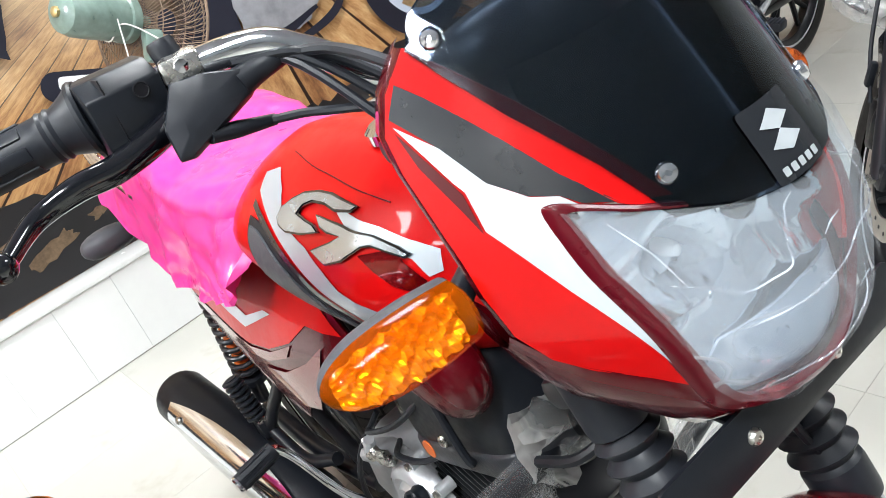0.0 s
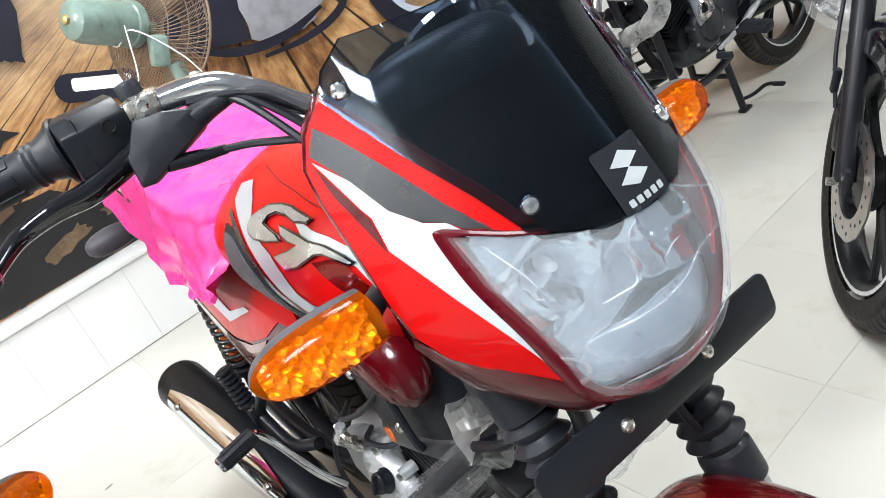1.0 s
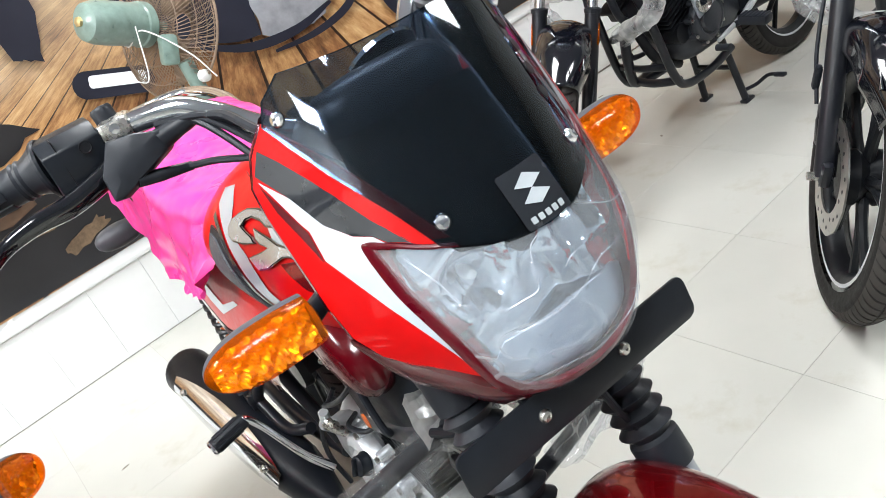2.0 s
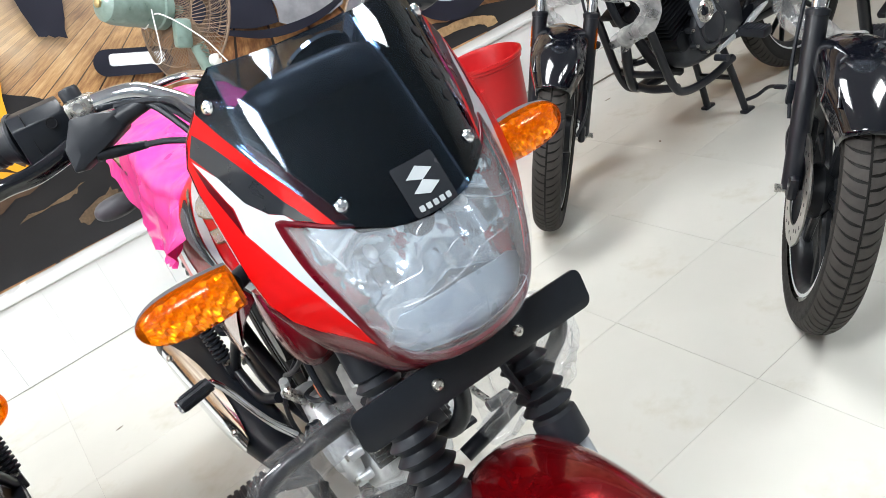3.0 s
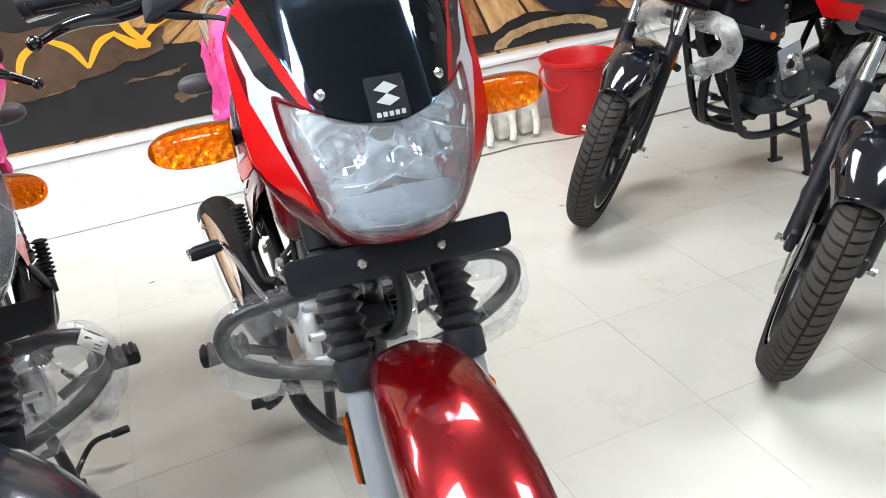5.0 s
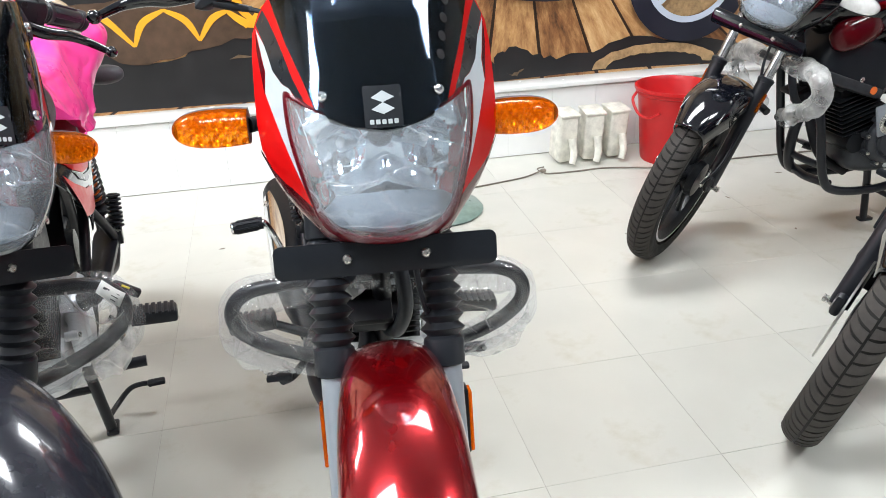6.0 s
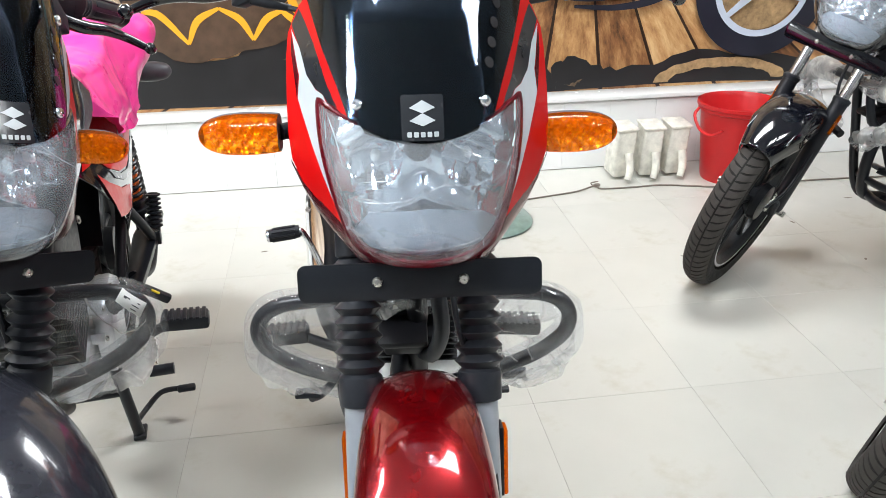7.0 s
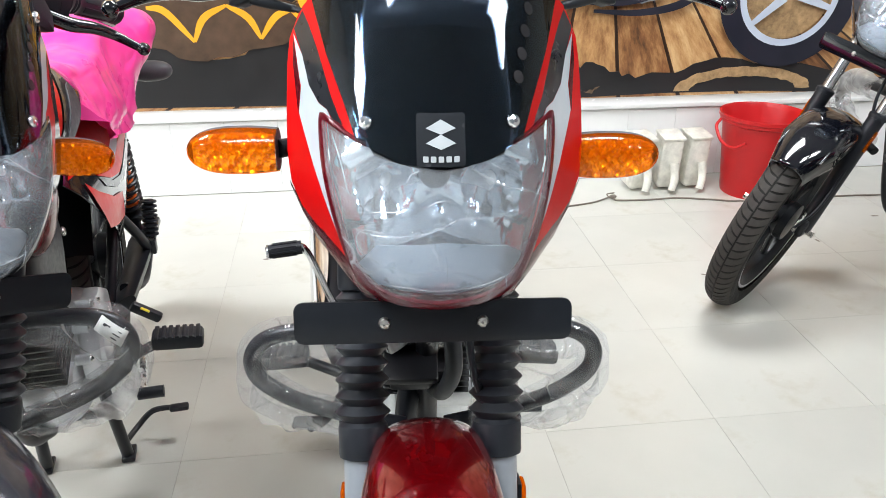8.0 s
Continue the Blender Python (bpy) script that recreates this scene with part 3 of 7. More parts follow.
arc += [(1.255 + 0.30 + 0.235 * math.cos(q), 0.335 + 0.055 * math.sin(q)) for q in (math.pi * i / 14 for i in range(15))]
printed("tyre_track", jagged(arc, 0.004, 31, 2), INK_SAND, "sandy arc, printed")
printed("board_shade", jagged([(-0.86, 0.56), (-0.60, 0.50), (-0.38, 0.55), (-0.12, 0.60), (-0.10, 0.68), (-0.30, 0.72), (-0.52, 0.75), (-0.86, 0.74)], 0.012, 71), INK_BOARD, "dark brown boards, printed")
burst = [(-0.80, 0.70), (-0.735, 0.685), (-0.642, 0.575), (-0.60, 0.66), (-0.515, 0.705), (-0.44, 0.66), (-0.397, 0.582), (-0.34, 0.66), (-0.272, 0.69)]
for a, c in ((0, 3), (2, 5), (4, 7), (6, 9)):
    printed("yellow_stroke", stroke(burst[a:c], 0.013), INK_YELLOW, "yellow burst line, printed")
printed("yellow_stroke", stroke([(-0.285, 0.69), (-0.22, 0.64), (-0.165, 0.622)], 0.015), INK_YELLOW)
printed("yellow_stroke", stroke([(-0.165, 0.625), (-0.23, 0.70), (-0.235, 0.79), (-0.15, 0.80)], 0.017), INK_YELLOW)
printed("yellow_stroke", stroke([(-0.17, 0.80), (-0.16, 0.90), (-0.10, 1.00)], 0.03), INK_YELLOW)
printed("yellow_stroke", stroke([(-0.22, 0.62), (-0.12, 0.70), (-0.03, 0.72)], 0.012), INK_YELLOW)
for i in range(4):
    printed("lettering_bar", [(-0.50 + 0.075 * i, 0.875 + 0.012 * i), (-0.445 + 0.075 * i, 0.885 + 0.012 * i), (-0.452 + 0.075 * i, 0.925 + 0.012 * i), (-0.507 + 0.075 * i, 0.915 + 0.012 * i)], INK_WHITE)
# the printed motorcycle
for cx, cz in ((1.69, 0.725),):
    part("printed_tyre", ring_shape(cx, cz, 0.205, 0.295), INK_TYRE, mural)
    part("printed_rim", ring_shape(cx, cz, 0.185, 0.212), INK_RIM, mural)
    for s in range(3):
        q = radians(100 + 120 * s)
        c, d = math.cos(q), math.sin(q)
        printed("printed_spoke", [(cx + 0.03 * c - 0.020 * d, cz + 0.03 * d + 0.020 * c), (cx + 0.19 * c - 0.011 * d, cz + 0.19 * d + 0.011 * c), (cx + 0.19 * c + 0.011 * d, cz + 0.19 * d - 0.011 * c), (cx + 0.03 * c + 0.020 * d, cz + 0.03 * d - 0.020 * c)], INK_RIM)
printed("printed_sand", [(1.69 + 0.186 * math.cos(2 * math.pi * i / 40), 0.725 + 0.186 * math.sin(2 * math.pi * i / 40)) for i in range(40)], INK_SAND, lift=4)
printed("printed_shadow", jagged([(0.40, 0.92), (0.62, 0.80), (0.86, 0.74), (0.90, 1.05), (0.60, 1.20), (0.42, 1.10)], 0.01, 61), INK_TYRE)
printed("printed_shadow", jagged([(0.06, 1.02), (0.14, 0.98), (0.20, 1.12), (0.20, 1.45), (0.04, 1.45)], 0.008, 62), INK_TYRE)
mid = [(0.30 + x, 0.828 + z) for x, z in rounded(0.27, 0.092, 0.045)]
tilt = [(0.30 + (x - 0.30) * math.cos(-0.34) - (z - 0.828) * math.sin(-0.34), 0.828 + (x - 0.30) * math.sin(-0.34) + (z - 0.828) * math.cos(-0.34)) for x, z in mid]
printed("printed_silencer", tilt, INK_TYRE)
mid = [(0.315 + x, 0.832 + z) for x, z in rounded(0.19, 0.042, 0.012)]
printed("printed_heat_shield", [(0.315 + (x - 0.315) * math.cos(-0.34) - (z - 0.832) * math.sin(-0.34), 0.832 + (x - 0.315) * math.sin(-0.34) + (z - 0.832) * math.cos(-0.34)) for x, z in mid], INK_WHITE)
printed("printed_engine", jagged([(0.86, 0.74), (0.95, 0.69), (1.10, 0.70), (1.24, 0.76), (1.22, 0.95), (0.90, 1.0)], 0.012, 44), INK_GREY)
printed("printed_guard", stroke([(0.88, 0.665), (1.05, 0.655), (1.20, 0.675), (1.285, 0.72), (1.30, 0.80), (1.25, 0.92)], 0.016), INK_TYRE)
printed("printed_guard", stroke([(0.62, 0.80), (0.80, 0.72), (1.00, 0.70), (1.18, 0.735)], 0.018), INK_TYRE)


# ---------------------------------------------------------------- the motorcycles
# Own axes: x ahead, y to the rider's left, z up; the origin lies on the floor below the number plate.
AXLE, REAR, RADIUS = V(0.148, 0, 0.285), V(-1.087, 0, 0.285), 0.285
RAKE = radians(26)
HEAD_POINT, HEAD_AXIS = V(-0.115, 0, 0.73), V(-math.sin(RAKE), 0, math.cos(RAKE))
COWL_W = (0.72, 0.76, 0.80, 0.85, 0.90, 0.93, 1.0, 1.03, 1.08, 1.12)
COWL_U = (-0.005, 0.02, 0.036, 0.042, 0.026, 0.010, -0.032, -0.05, -0.085, -0.115)


def smooth_row(x, xs, ys):
    """A smooth curve through rows of (x, y)."""
    x = min(max(x, xs[0]), xs[-1])
    i = max(k for k in range(len(xs) - 1) if xs[k] <= x)
    h = xs[i + 1] - xs[i]
    t = (x - xs[i]) / h

    def slope(k):
        a, b = max(k - 1, 0), min(k + 1, len(xs) - 1)
        return (ys[b] - ys[a]) / (xs[b] - xs[a])
    return (2 * t ** 3 - 3 * t * t + 1) * ys[i] + (t ** 3 - 2 * t * t + t) * h * slope(i) + (3 * t * t - 2 * t ** 3) * ys[i + 1] + (t ** 3 - t * t) * h * slope(i + 1)


def cowl(v, w):
    """The front of the headlamp cowl, over width and height."""
    a = min(abs(v), 0.112)
    return V(smooth_row(w, COWL_W, COWL_U) - 4.6 * a * a - 120 * a ** 4 - 1.35 * (abs(v) - a), v + 0.006, w)


def tank_half(u):
    us = (-0.68, -0.64, -0.60, -0.56, -0.48, -0.42, -0.35, -0.29, -0.25, -0.22)
    wide = float(np.interp(u, us, (0.102, 0.126, 0.136, 0.139, 0.138, 0.133, 0.125, 0.103, 0.078, 0.04)))
    top = float(np.interp(u, us, (0.848, 0.874, 0.888, 0.896, 0.901, 0.903, 0.905, 0.895, 0.875, 0.85)))
    low = float(np.interp(u, us, (0.74, 0.72, 0.70, 0.69, 0.675, 0.665, 0.66, 0.675, 0.70, 0.73)))
    return wide, top, low, (top + low) / 2


def tank_side(sign):
    def surf(u, w):
        wide, top, low, mid = tank_half(u)
        q = min(1.0, abs(w - mid) / ((top - mid) if w > mid else (mid - low)))
        return V(u, sign * wide * (1 - q ** 1.7) ** 0.62, w)
    return surf


def side_panel(sign):
    """The side panel and tail: a bowed sheet over length and height."""
    def surf(u, w):
        wide = float(np.interp(u, (-1.36, -1.2, -1.0, -0.8, -0.62, -0.5, -0.42), (0.055, 0.108, 0.138, 0.148, 0.148, 0.142, 0.120)))
        d = w - float(np.interp(u, (-1.3, -1.0, -0.7), (0.70, 0.60, 0.57)))
        return V(u, sign * (wide - 1.5 * d * d), w)
    return surf


def mirror(outline):
    return [(-a, b) for a, b in outline][::-1]


def screw(at, m_dir, r=0.007, bm=None):
    m = aim(at, V(*at) + V(*m_dir))
    bm = revolve([(r, 0), (r, 0.002), (r * 0.75, 0.0042), (r * 0.3, 0.0048), (r * 0.28, 0.003), (0.0004, 0.003)], m, 14, bm)
    return bm


def wheel(parent, at, R, disc=False):
    """Tyre with cut tread, cast rim, spokes and hub about the y axis."""
    hub = new("wheel")
    hub.parent, hub.location = parent, at
    lay = pose(0, 0, 0, 90)
    half = 0.040
    n = 60
    prof = []
    for i in range(17):
        q = radians(-118 + 236 * i / 16)
        prof.append((R - 0.036 + 0.037 * math.cos(q) * (1.0 if abs(q) < 1.6 else 1.5), half * 1.02 * math.sin(q) if abs(q) < 1.7 else half * 0.9 * math.copysign(1, q)))
    bm = bmesh.new()
    rows = [[bm.verts.new(lay @ Vector((r * math.cos(2 * math.pi * j / n), r * math.sin(2 * math.pi * j / n), h))) for j in range(n)] for r, h in prof]
    for a, b in zip(rows, rows[1:]):
        for j in range(n):
            bm.faces.new((a[j], a[(j + 1) % n], b[(j + 1) % n], b[j]))
    tyre = part("tyre", bm, TYRE, hub, "black rubber tyre with slanted tread blocks")
    bm = bmesh.new()
    blocks = 74
    for j in range(blocks):
        for side in (-1, 1):
            rows = []
            for k in range(7):
                e = k / 6
                q = radians(3.5 + 62 * e)
                lean = 1.05 * e - 0.30 * math.sin(math.pi * e)
                gap = 0.05 + 0.22 * math.sin(math.pi * min(1.0, 0.12 + e)) ** 0.6
                row = []
                for lift, dj in ((-0.002, gap), (0.0022, gap), (0.0022, 1.0), (-0.002, 1.0)):
                    a = 2 * math.pi * (j + dj + lean + (0.5 if side > 0 else 0)) / blocks
                    r = R - 0.036 + (0.037 + lift) * math.cos(q)
                    row.append(lay @ Vector((r * math.cos(a), r * math.sin(a), side * (half * 1.02 + lift) * math.sin(q))))
                rows.append(row)
            loft(bm, rows)
    part("tread", bm, TREAD, hub)
    rim = [(0.222, 0.028), (0.226, 0.031), (0.219, 0.031), (0.205, 0.022), (0.198, 0.012), (0.197, -0.012), (0.205, -0.022), (0.219, -0.031), (0.226, -0.031), (0.222, -0.028), (0.207, -0.01), (0.207, 0.01), (0.222, 0.028)]
    bm = bmesh.new()
    loft(bm, [[lay @ Vector((r * math.cos(2 * math.pi * i / 40), r * math.sin(2 * math.pi * i / 40), h)) for i in range(40)] for r, h in rim], caps=False)
    part("rim", bm, BLACK_ALLOY, hub, "black cast rim")
    bm = bmesh.new()
    for side in (-1, 1):
        loft(bm, [[lay @ Vector((r * math.cos(2 * math.pi * i / 40), r * math.sin(2 * math.pi * i / 40), side * h)) for i in range(40)] for r, h in ((0.2245, 0.0322), (0.2205, 0.0325), (0.2165, 0.0318))], caps=False)
    part("rim_edge", bm, ALUMINIUM, hub, "bare machined rim edge")
    for s in range(5):
        q = radians(72 * s + 20)
        c, d = math.cos(q), math.sin(q)
        for off in (-0.2, 0.2):
            c2, d2 = math.cos(q + off), math.sin(q + off)
            bm = tube([(0.035 * c, 0, 0.035 * d), (0.10 * math.cos(q + off * 0.4), 0, 0.10 * math.sin(q + off * 0.4)), (0.199 * c2, 0, 0.199 * d2)], [0.013, 0.010, 0.009], 8, 4)
            part("spoke", bm, BLACK_ALLOY, hub)
    part("hub", revolve([(0.02, -0.045), (0.055, -0.042), (0.058, -0.02), (0.04, 0), (0.058, 0.02), (0.055, 0.042), (0.02, 0.045)], lay, 24), BLACK_ALLOY, hub)
    if disc:
        bm = bmesh.new()
        loft(bm, [[lay @ Vector((r * math.cos(2 * math.pi * i / 48) * (1 + 0.012 * math.cos(12 * 2 * math.pi * i / 48) * (r > 0.1)), r * math.sin(2 * math.pi * i / 48) * (1 + 0.012 * math.cos(12 * 2 * math.pi * i / 48) * (r > 0.1)), h)) for i in range(48)] for r, h in ((0.075, 0.058), (0.120, 0.058), (0.120, 0.062), (0.075, 0.062), (0.075, 0.058))], caps=False)
        plate = part("brake_disc", bm, DISC_STEEL, hub, "drilled steel brake disc")
        for i in range(24):
            q = 2 * math.pi * i / 24
            r = 0.088 + 0.008 * (i % 3)
            revolve_at = lay @ pose(r * math.cos(q), r * math.sin(q), 0.0622)
            part("hole", revolve([(0.0045, 0), (0.0045, 0.0004), (0.001, 0.0006)], revolve_at, 8), DARK_METAL, plate)
    return hub


def handlebar(front):
    part("handlebar", tube([(-0.385, 0.375, 1.016), (-0.336, 0.245, 1.040), (-0.280, 0.15, 1.047), (-0.258, 0.115, 1.030), (-0.234, 0.080, 0.998), (-0.212, 0.04, 0.978), (-0.208, 0, 0.975), (-0.212, -0.04, 0.978), (-0.234, -0.080, 0.998), (-0.258, -0.115, 1.030), (-0.280, -0.15, 1.047), (-0.336, -0.245, 1.040), (-0.385, -0.375, 1.016)], 0.0112, 14), CHROME, front, "polished chrome handlebar")
    for s in (-1, 1):
        root = V(-0.334, s * 0.250, 1.040)
        way = (V(-0.378, s * 0.375, 1.030) - root).normalized()
        m = aim(root, root + way)
        grip = part("grip", revolve([(0.018, 0), (0.026, 0.001), (0.027, 0.005), (0.023, 0.012), (0.0195, 0.020)] + [(0.0180 + 0.0014 * (i % 2), 0.024 + 0.003 * i) for i in range(5)] + [(0.0178, 0.042), (0.0172, 0.112)] + [(0.0172 + 0.0012 * (i % 2), 0.113 + 0.003 * i) for i in range(3)] + [(0.019, 0.124), (0.019, 0.13), (0.012, 0.133), (0.0005, 0.133)], m, 22), RUBBER, front, "black rubber grip")
        for i in range(7):
            q = 2 * math.pi * i / 7
            rib = m @ pose(0.0176 * math.cos(q), 0.0176 * math.sin(q), 0.077, 0, 0, math.degrees(q))
            part("rib", block((0.0026, 0.010, 0.062), rib, 0.0012), RUBBER, grip)
        box = [(-0.299, 1.018), (-0.297, 1.054), (-0.316, 1.065), (-0.340, 1.066), (-0.354, 1.052), (-0.352, 1.020), (-0.336, 1.009), (-0.310, 1.010)]
        sw = part("switch_housing", extruded(box, 0.054, pose(0, s * 0.231, 0, 90), 0.0022), BLACK_PLASTIC, front, "black box-shaped switch housing")
        part("collar", revolve([(0.02, 0), (0.0285, 0.0005), (0.0295, 0.003), (0.0285, 0.006), (0.02, 0.007)], aim(V(-0.332, s * 0.251, 1.039), V(-0.350, s * 0.30, 1.036)), 24), BLACK_PLASTIC, sw)
        at = V(-0.2972, s * 0.2205, 1.0475)
        part("hole", revolve([(0.0048, -0.002), (0.0062, 0.0006), (0.0052, 0.0010), (0.0046, 0.0002), (0.0004, 0.0001)], aim(at, at + V(1, 0, 0.05)), 18), FRAME_BLACK, sw)
        part("seam", block((0.0555, 0.0012, 0.0545), pose(-0.3255, s * 0.2435, 1.0375), 0.006), FRAME_BLACK, sw)
        perch = part("perch", block((0.028, 0.030, 0.022), pose(-0.300, s * 0.187, 1.049, 0, 0, 24 * s), 0.006), STEEL, front, "bare alloy lever clamp")
        part("mirror_plug", revolve([(0.010, 0), (0.0105, 0.022), (0.009, 0.025), (0.0005, 0.026)], aim(V(-0.306, s * 0.190, 1.046), V(-0.314, s * 0.193, 1.10)), 18), RUBBER, perch, "black plug of the mirror mount")
        part("bolt", revolve([(0.005, 0), (0.005, 0.004), (0.0005, 0.005)], aim(V(-0.287, s * 0.192, 1.052), V(-0.10, s * 0.2, 1.06)), 8), CHROME, perch)
        lever = part("lever", tube([(-0.305, s * 0.200, 1.022), (-0.300, s * 0.226, 1.014), (-0.292, s * 0.260, 1.009), (-0.288, s * 0.291, 1.010), (-0.283, s * 0.323, 1.005), (-0.260, s * 0.350, 0.996)], [0.012, 0.0125, 0.0115, 0.010, 0.008, 0.0065], 14, flat=0.85), BLACK_PAINT, front, "black brake lever with a ball end")
        part("ball_end", egg((-0.256, s * 0.354, 0.996), 0.010, 0.010, 0.010, n=14), BLACK_PAINT, lever)
        outline = [V(-0.288, s * 0.204, 1.045), V(-0.276, s * 0.182, 1.043), V(-0.268, s * 0.160, 1.036), V(-0.266, s * 0.158, 1.019), V(-0.274, s * 0.216, 0.995), V(-0.277, s * 0.225, 0.996), V(-0.285, s * 0.223, 1.018)]
        out = (outline[2] - outline[0]).cross(outline[4] - outline[0]).normalized()
        out = out if out.x > 0 else -out
        hub_ = sum(outline, V(0, 0, 0)) / 7
        ring = []
        for k, p in enumerate(outline):
            ring += [p.lerp(outline[k - 1], 0.22), p.lerp(outline[k - 1], 0.06), p.lerp(outline[(k + 1) % 7], 0.06), p.lerp(outline[(k + 1) % 7], 0.22)]
        cover = bmesh.new()
        loft(cover, [[hub_ + (q - hub_) * 0.97 - out * 0.014 for q in ring], [q - out * 0.002 for q in ring], [hub_ + (q - hub_) * 0.985 + out * 0.003 for q in ring], [hub_ + (q - hub_) * 0.93 + out * 0.005 for q in ring], [hub_ + (q - hub_) * 0.5 + out * 0.008 for q in ring]])
        part("lever_cover", cover, RUBBER, front, "black rubber lever cover")
        part("cable_boot", tube([(-0.272, s * 0.164, 1.027), (-0.270, s * 0.150, 1.030), (-0.266, s * 0.138, 1.032), (-0.262, s * 0.122, 1.032)], [0.0110, 0.0095, 0.0085, 0.0050], 14, 4), RUBBER, front)
        part("cable", tube([(-0.264, s * 0.126, 1.032), (-0.222, s * 0.113, 1.030), (-0.165, s * 0.110, 1.020), (-0.125, s * 0.085, 0.985), (-0.150, s * 0.03, 0.92)], 0.0042, 8), RUBBER, front)
        part("cable_boot", tube([(-0.272, s * 0.200, 1.004), (-0.274, s * 0.180, 0.999), (-0.276, s * 0.150, 0.992)], [0.0060, 0.0065, 0.0045], 10, 4), RUBBER, front)
        part("cable", tube([(-0.275, s * 0.153, 0.993), (-0.250, s * 0.125, 0.988), (-0.19, s * 0.085, 0.972), (-0.155, s * 0.070, 0.92), (-0.18, s * 0.04, 0.84)], 0.0036, 8), RUBBER, front)
        for i in range(3):
            part("cable", tube([(-0.278 - 0.006 * i, s * 0.16, 1.040 - 0.006 * i), (-0.245 - 0.006 * i, s * (0.118 + 0.006 * i), 1.030), (-0.20, s * (0.080 + 0.010 * i), 0.985 - 0.01 * i), (-0.170, s * (0.060 + 0.012 * i), 0.92), (-0.20, s * 0.04, 0.80)], 0.0038, 8), RUBBER, front)


def indicator(front, root, tip, material, back, stem_from):
    lamp = part("indicator", tube([stem_from, root], [0.009, 0.010], 12, 3), RUBBER, front, "black rubber indicator stem")
    root, tip = Vector(root), Vector(tip)
    d = tip - root
    m = aim(root, tip)
    rings, shell = [], []
    n, length = 22, d.length
    for i in range(23):
        t = math.sin(math.pi / 2 * i / 22)
        w = 0.90 + 0.10 * math.sin(math.pi * min(1, t / 0.7)) if t < 0.35 else max(0.0, 1 - ((t - 0.35) / 0.65) ** 3) ** 0.5
        rings.append((t * length, max(w, 0.06)))
    up = m.to_3x3().inverted() @ V(0, 0, 1)
    ahead = m.to_3x3().inverted() @ V(1, 0, 0)
    for name, a0, a1, mat_, lab in (("lens", -84, 84, material, "amber faceted lens"), ("lamp_shell", 84, 276, back, "dark plastic back shell")):
        bm = bmesh.new()
        rows = []
        for h, w in rings:
            row = []
            for j in range(n + 1):
                q = radians(a0 + (a1 - a0) * j / n)
                c, s = math.cos(q), math.sin(q)
                row.append(m @ (Vector((0, 0, h)) + ahead * ((0.029 if c > 0 else 0.021) * w * math.copysign(abs(c) ** 0.9, c)) + up * (0.0245 * w * math.copysign(abs(s) ** 0.85, s))))
            rows.append(row)
        loft(bm, rows, closed=False)
        if name == "lamp_shell":
            bm.faces.new([bm.verts.new(p) for p in [m @ (ahead * (0.021 * math.cos(radians(15 * j))) + up * (0.0215 * math.sin(radians(15 * j)))) for j in range(24)]])
        piece = part(name, bm, mat_, lamp, lab)
        if name == "lens":
            piece.visible_shadow = False
    rnd = random.Random(17)
    rows = []
    for i in range(37):
        h = length * (0.03 + 0.90 * i / 36)
        w = float(np.interp(h, [r[0] for r in rings], [r[1] for r in rings])) * 0.92
        rows.append([m @ (Vector((0, 0, h)) + up * (0.0235 * w * (k / 8 - 1)) + ahead * ((0.006 * (k / 8 - 1) ** 2 + 0.005 + (0.0036 if (i // 3 + k // 3) % 2 else 0.0) + rnd.uniform(-0.0020, 0.0020)) * w)) for k in range(17)])
    bm = bmesh.new()
    loft(bm, rows, closed=False)
    part("lamp_reflector", bm, LAMP_FACETS, lamp, "bright facetted reflector behind the lens", smooth=False)
    part("bulb", egg(m @ (Vector((0, 0, length * 0.45)) + ahead * 0.001), 0.006, 0.010, 0.006, n=12), LAMP_FACETS, lamp)
    return lamp


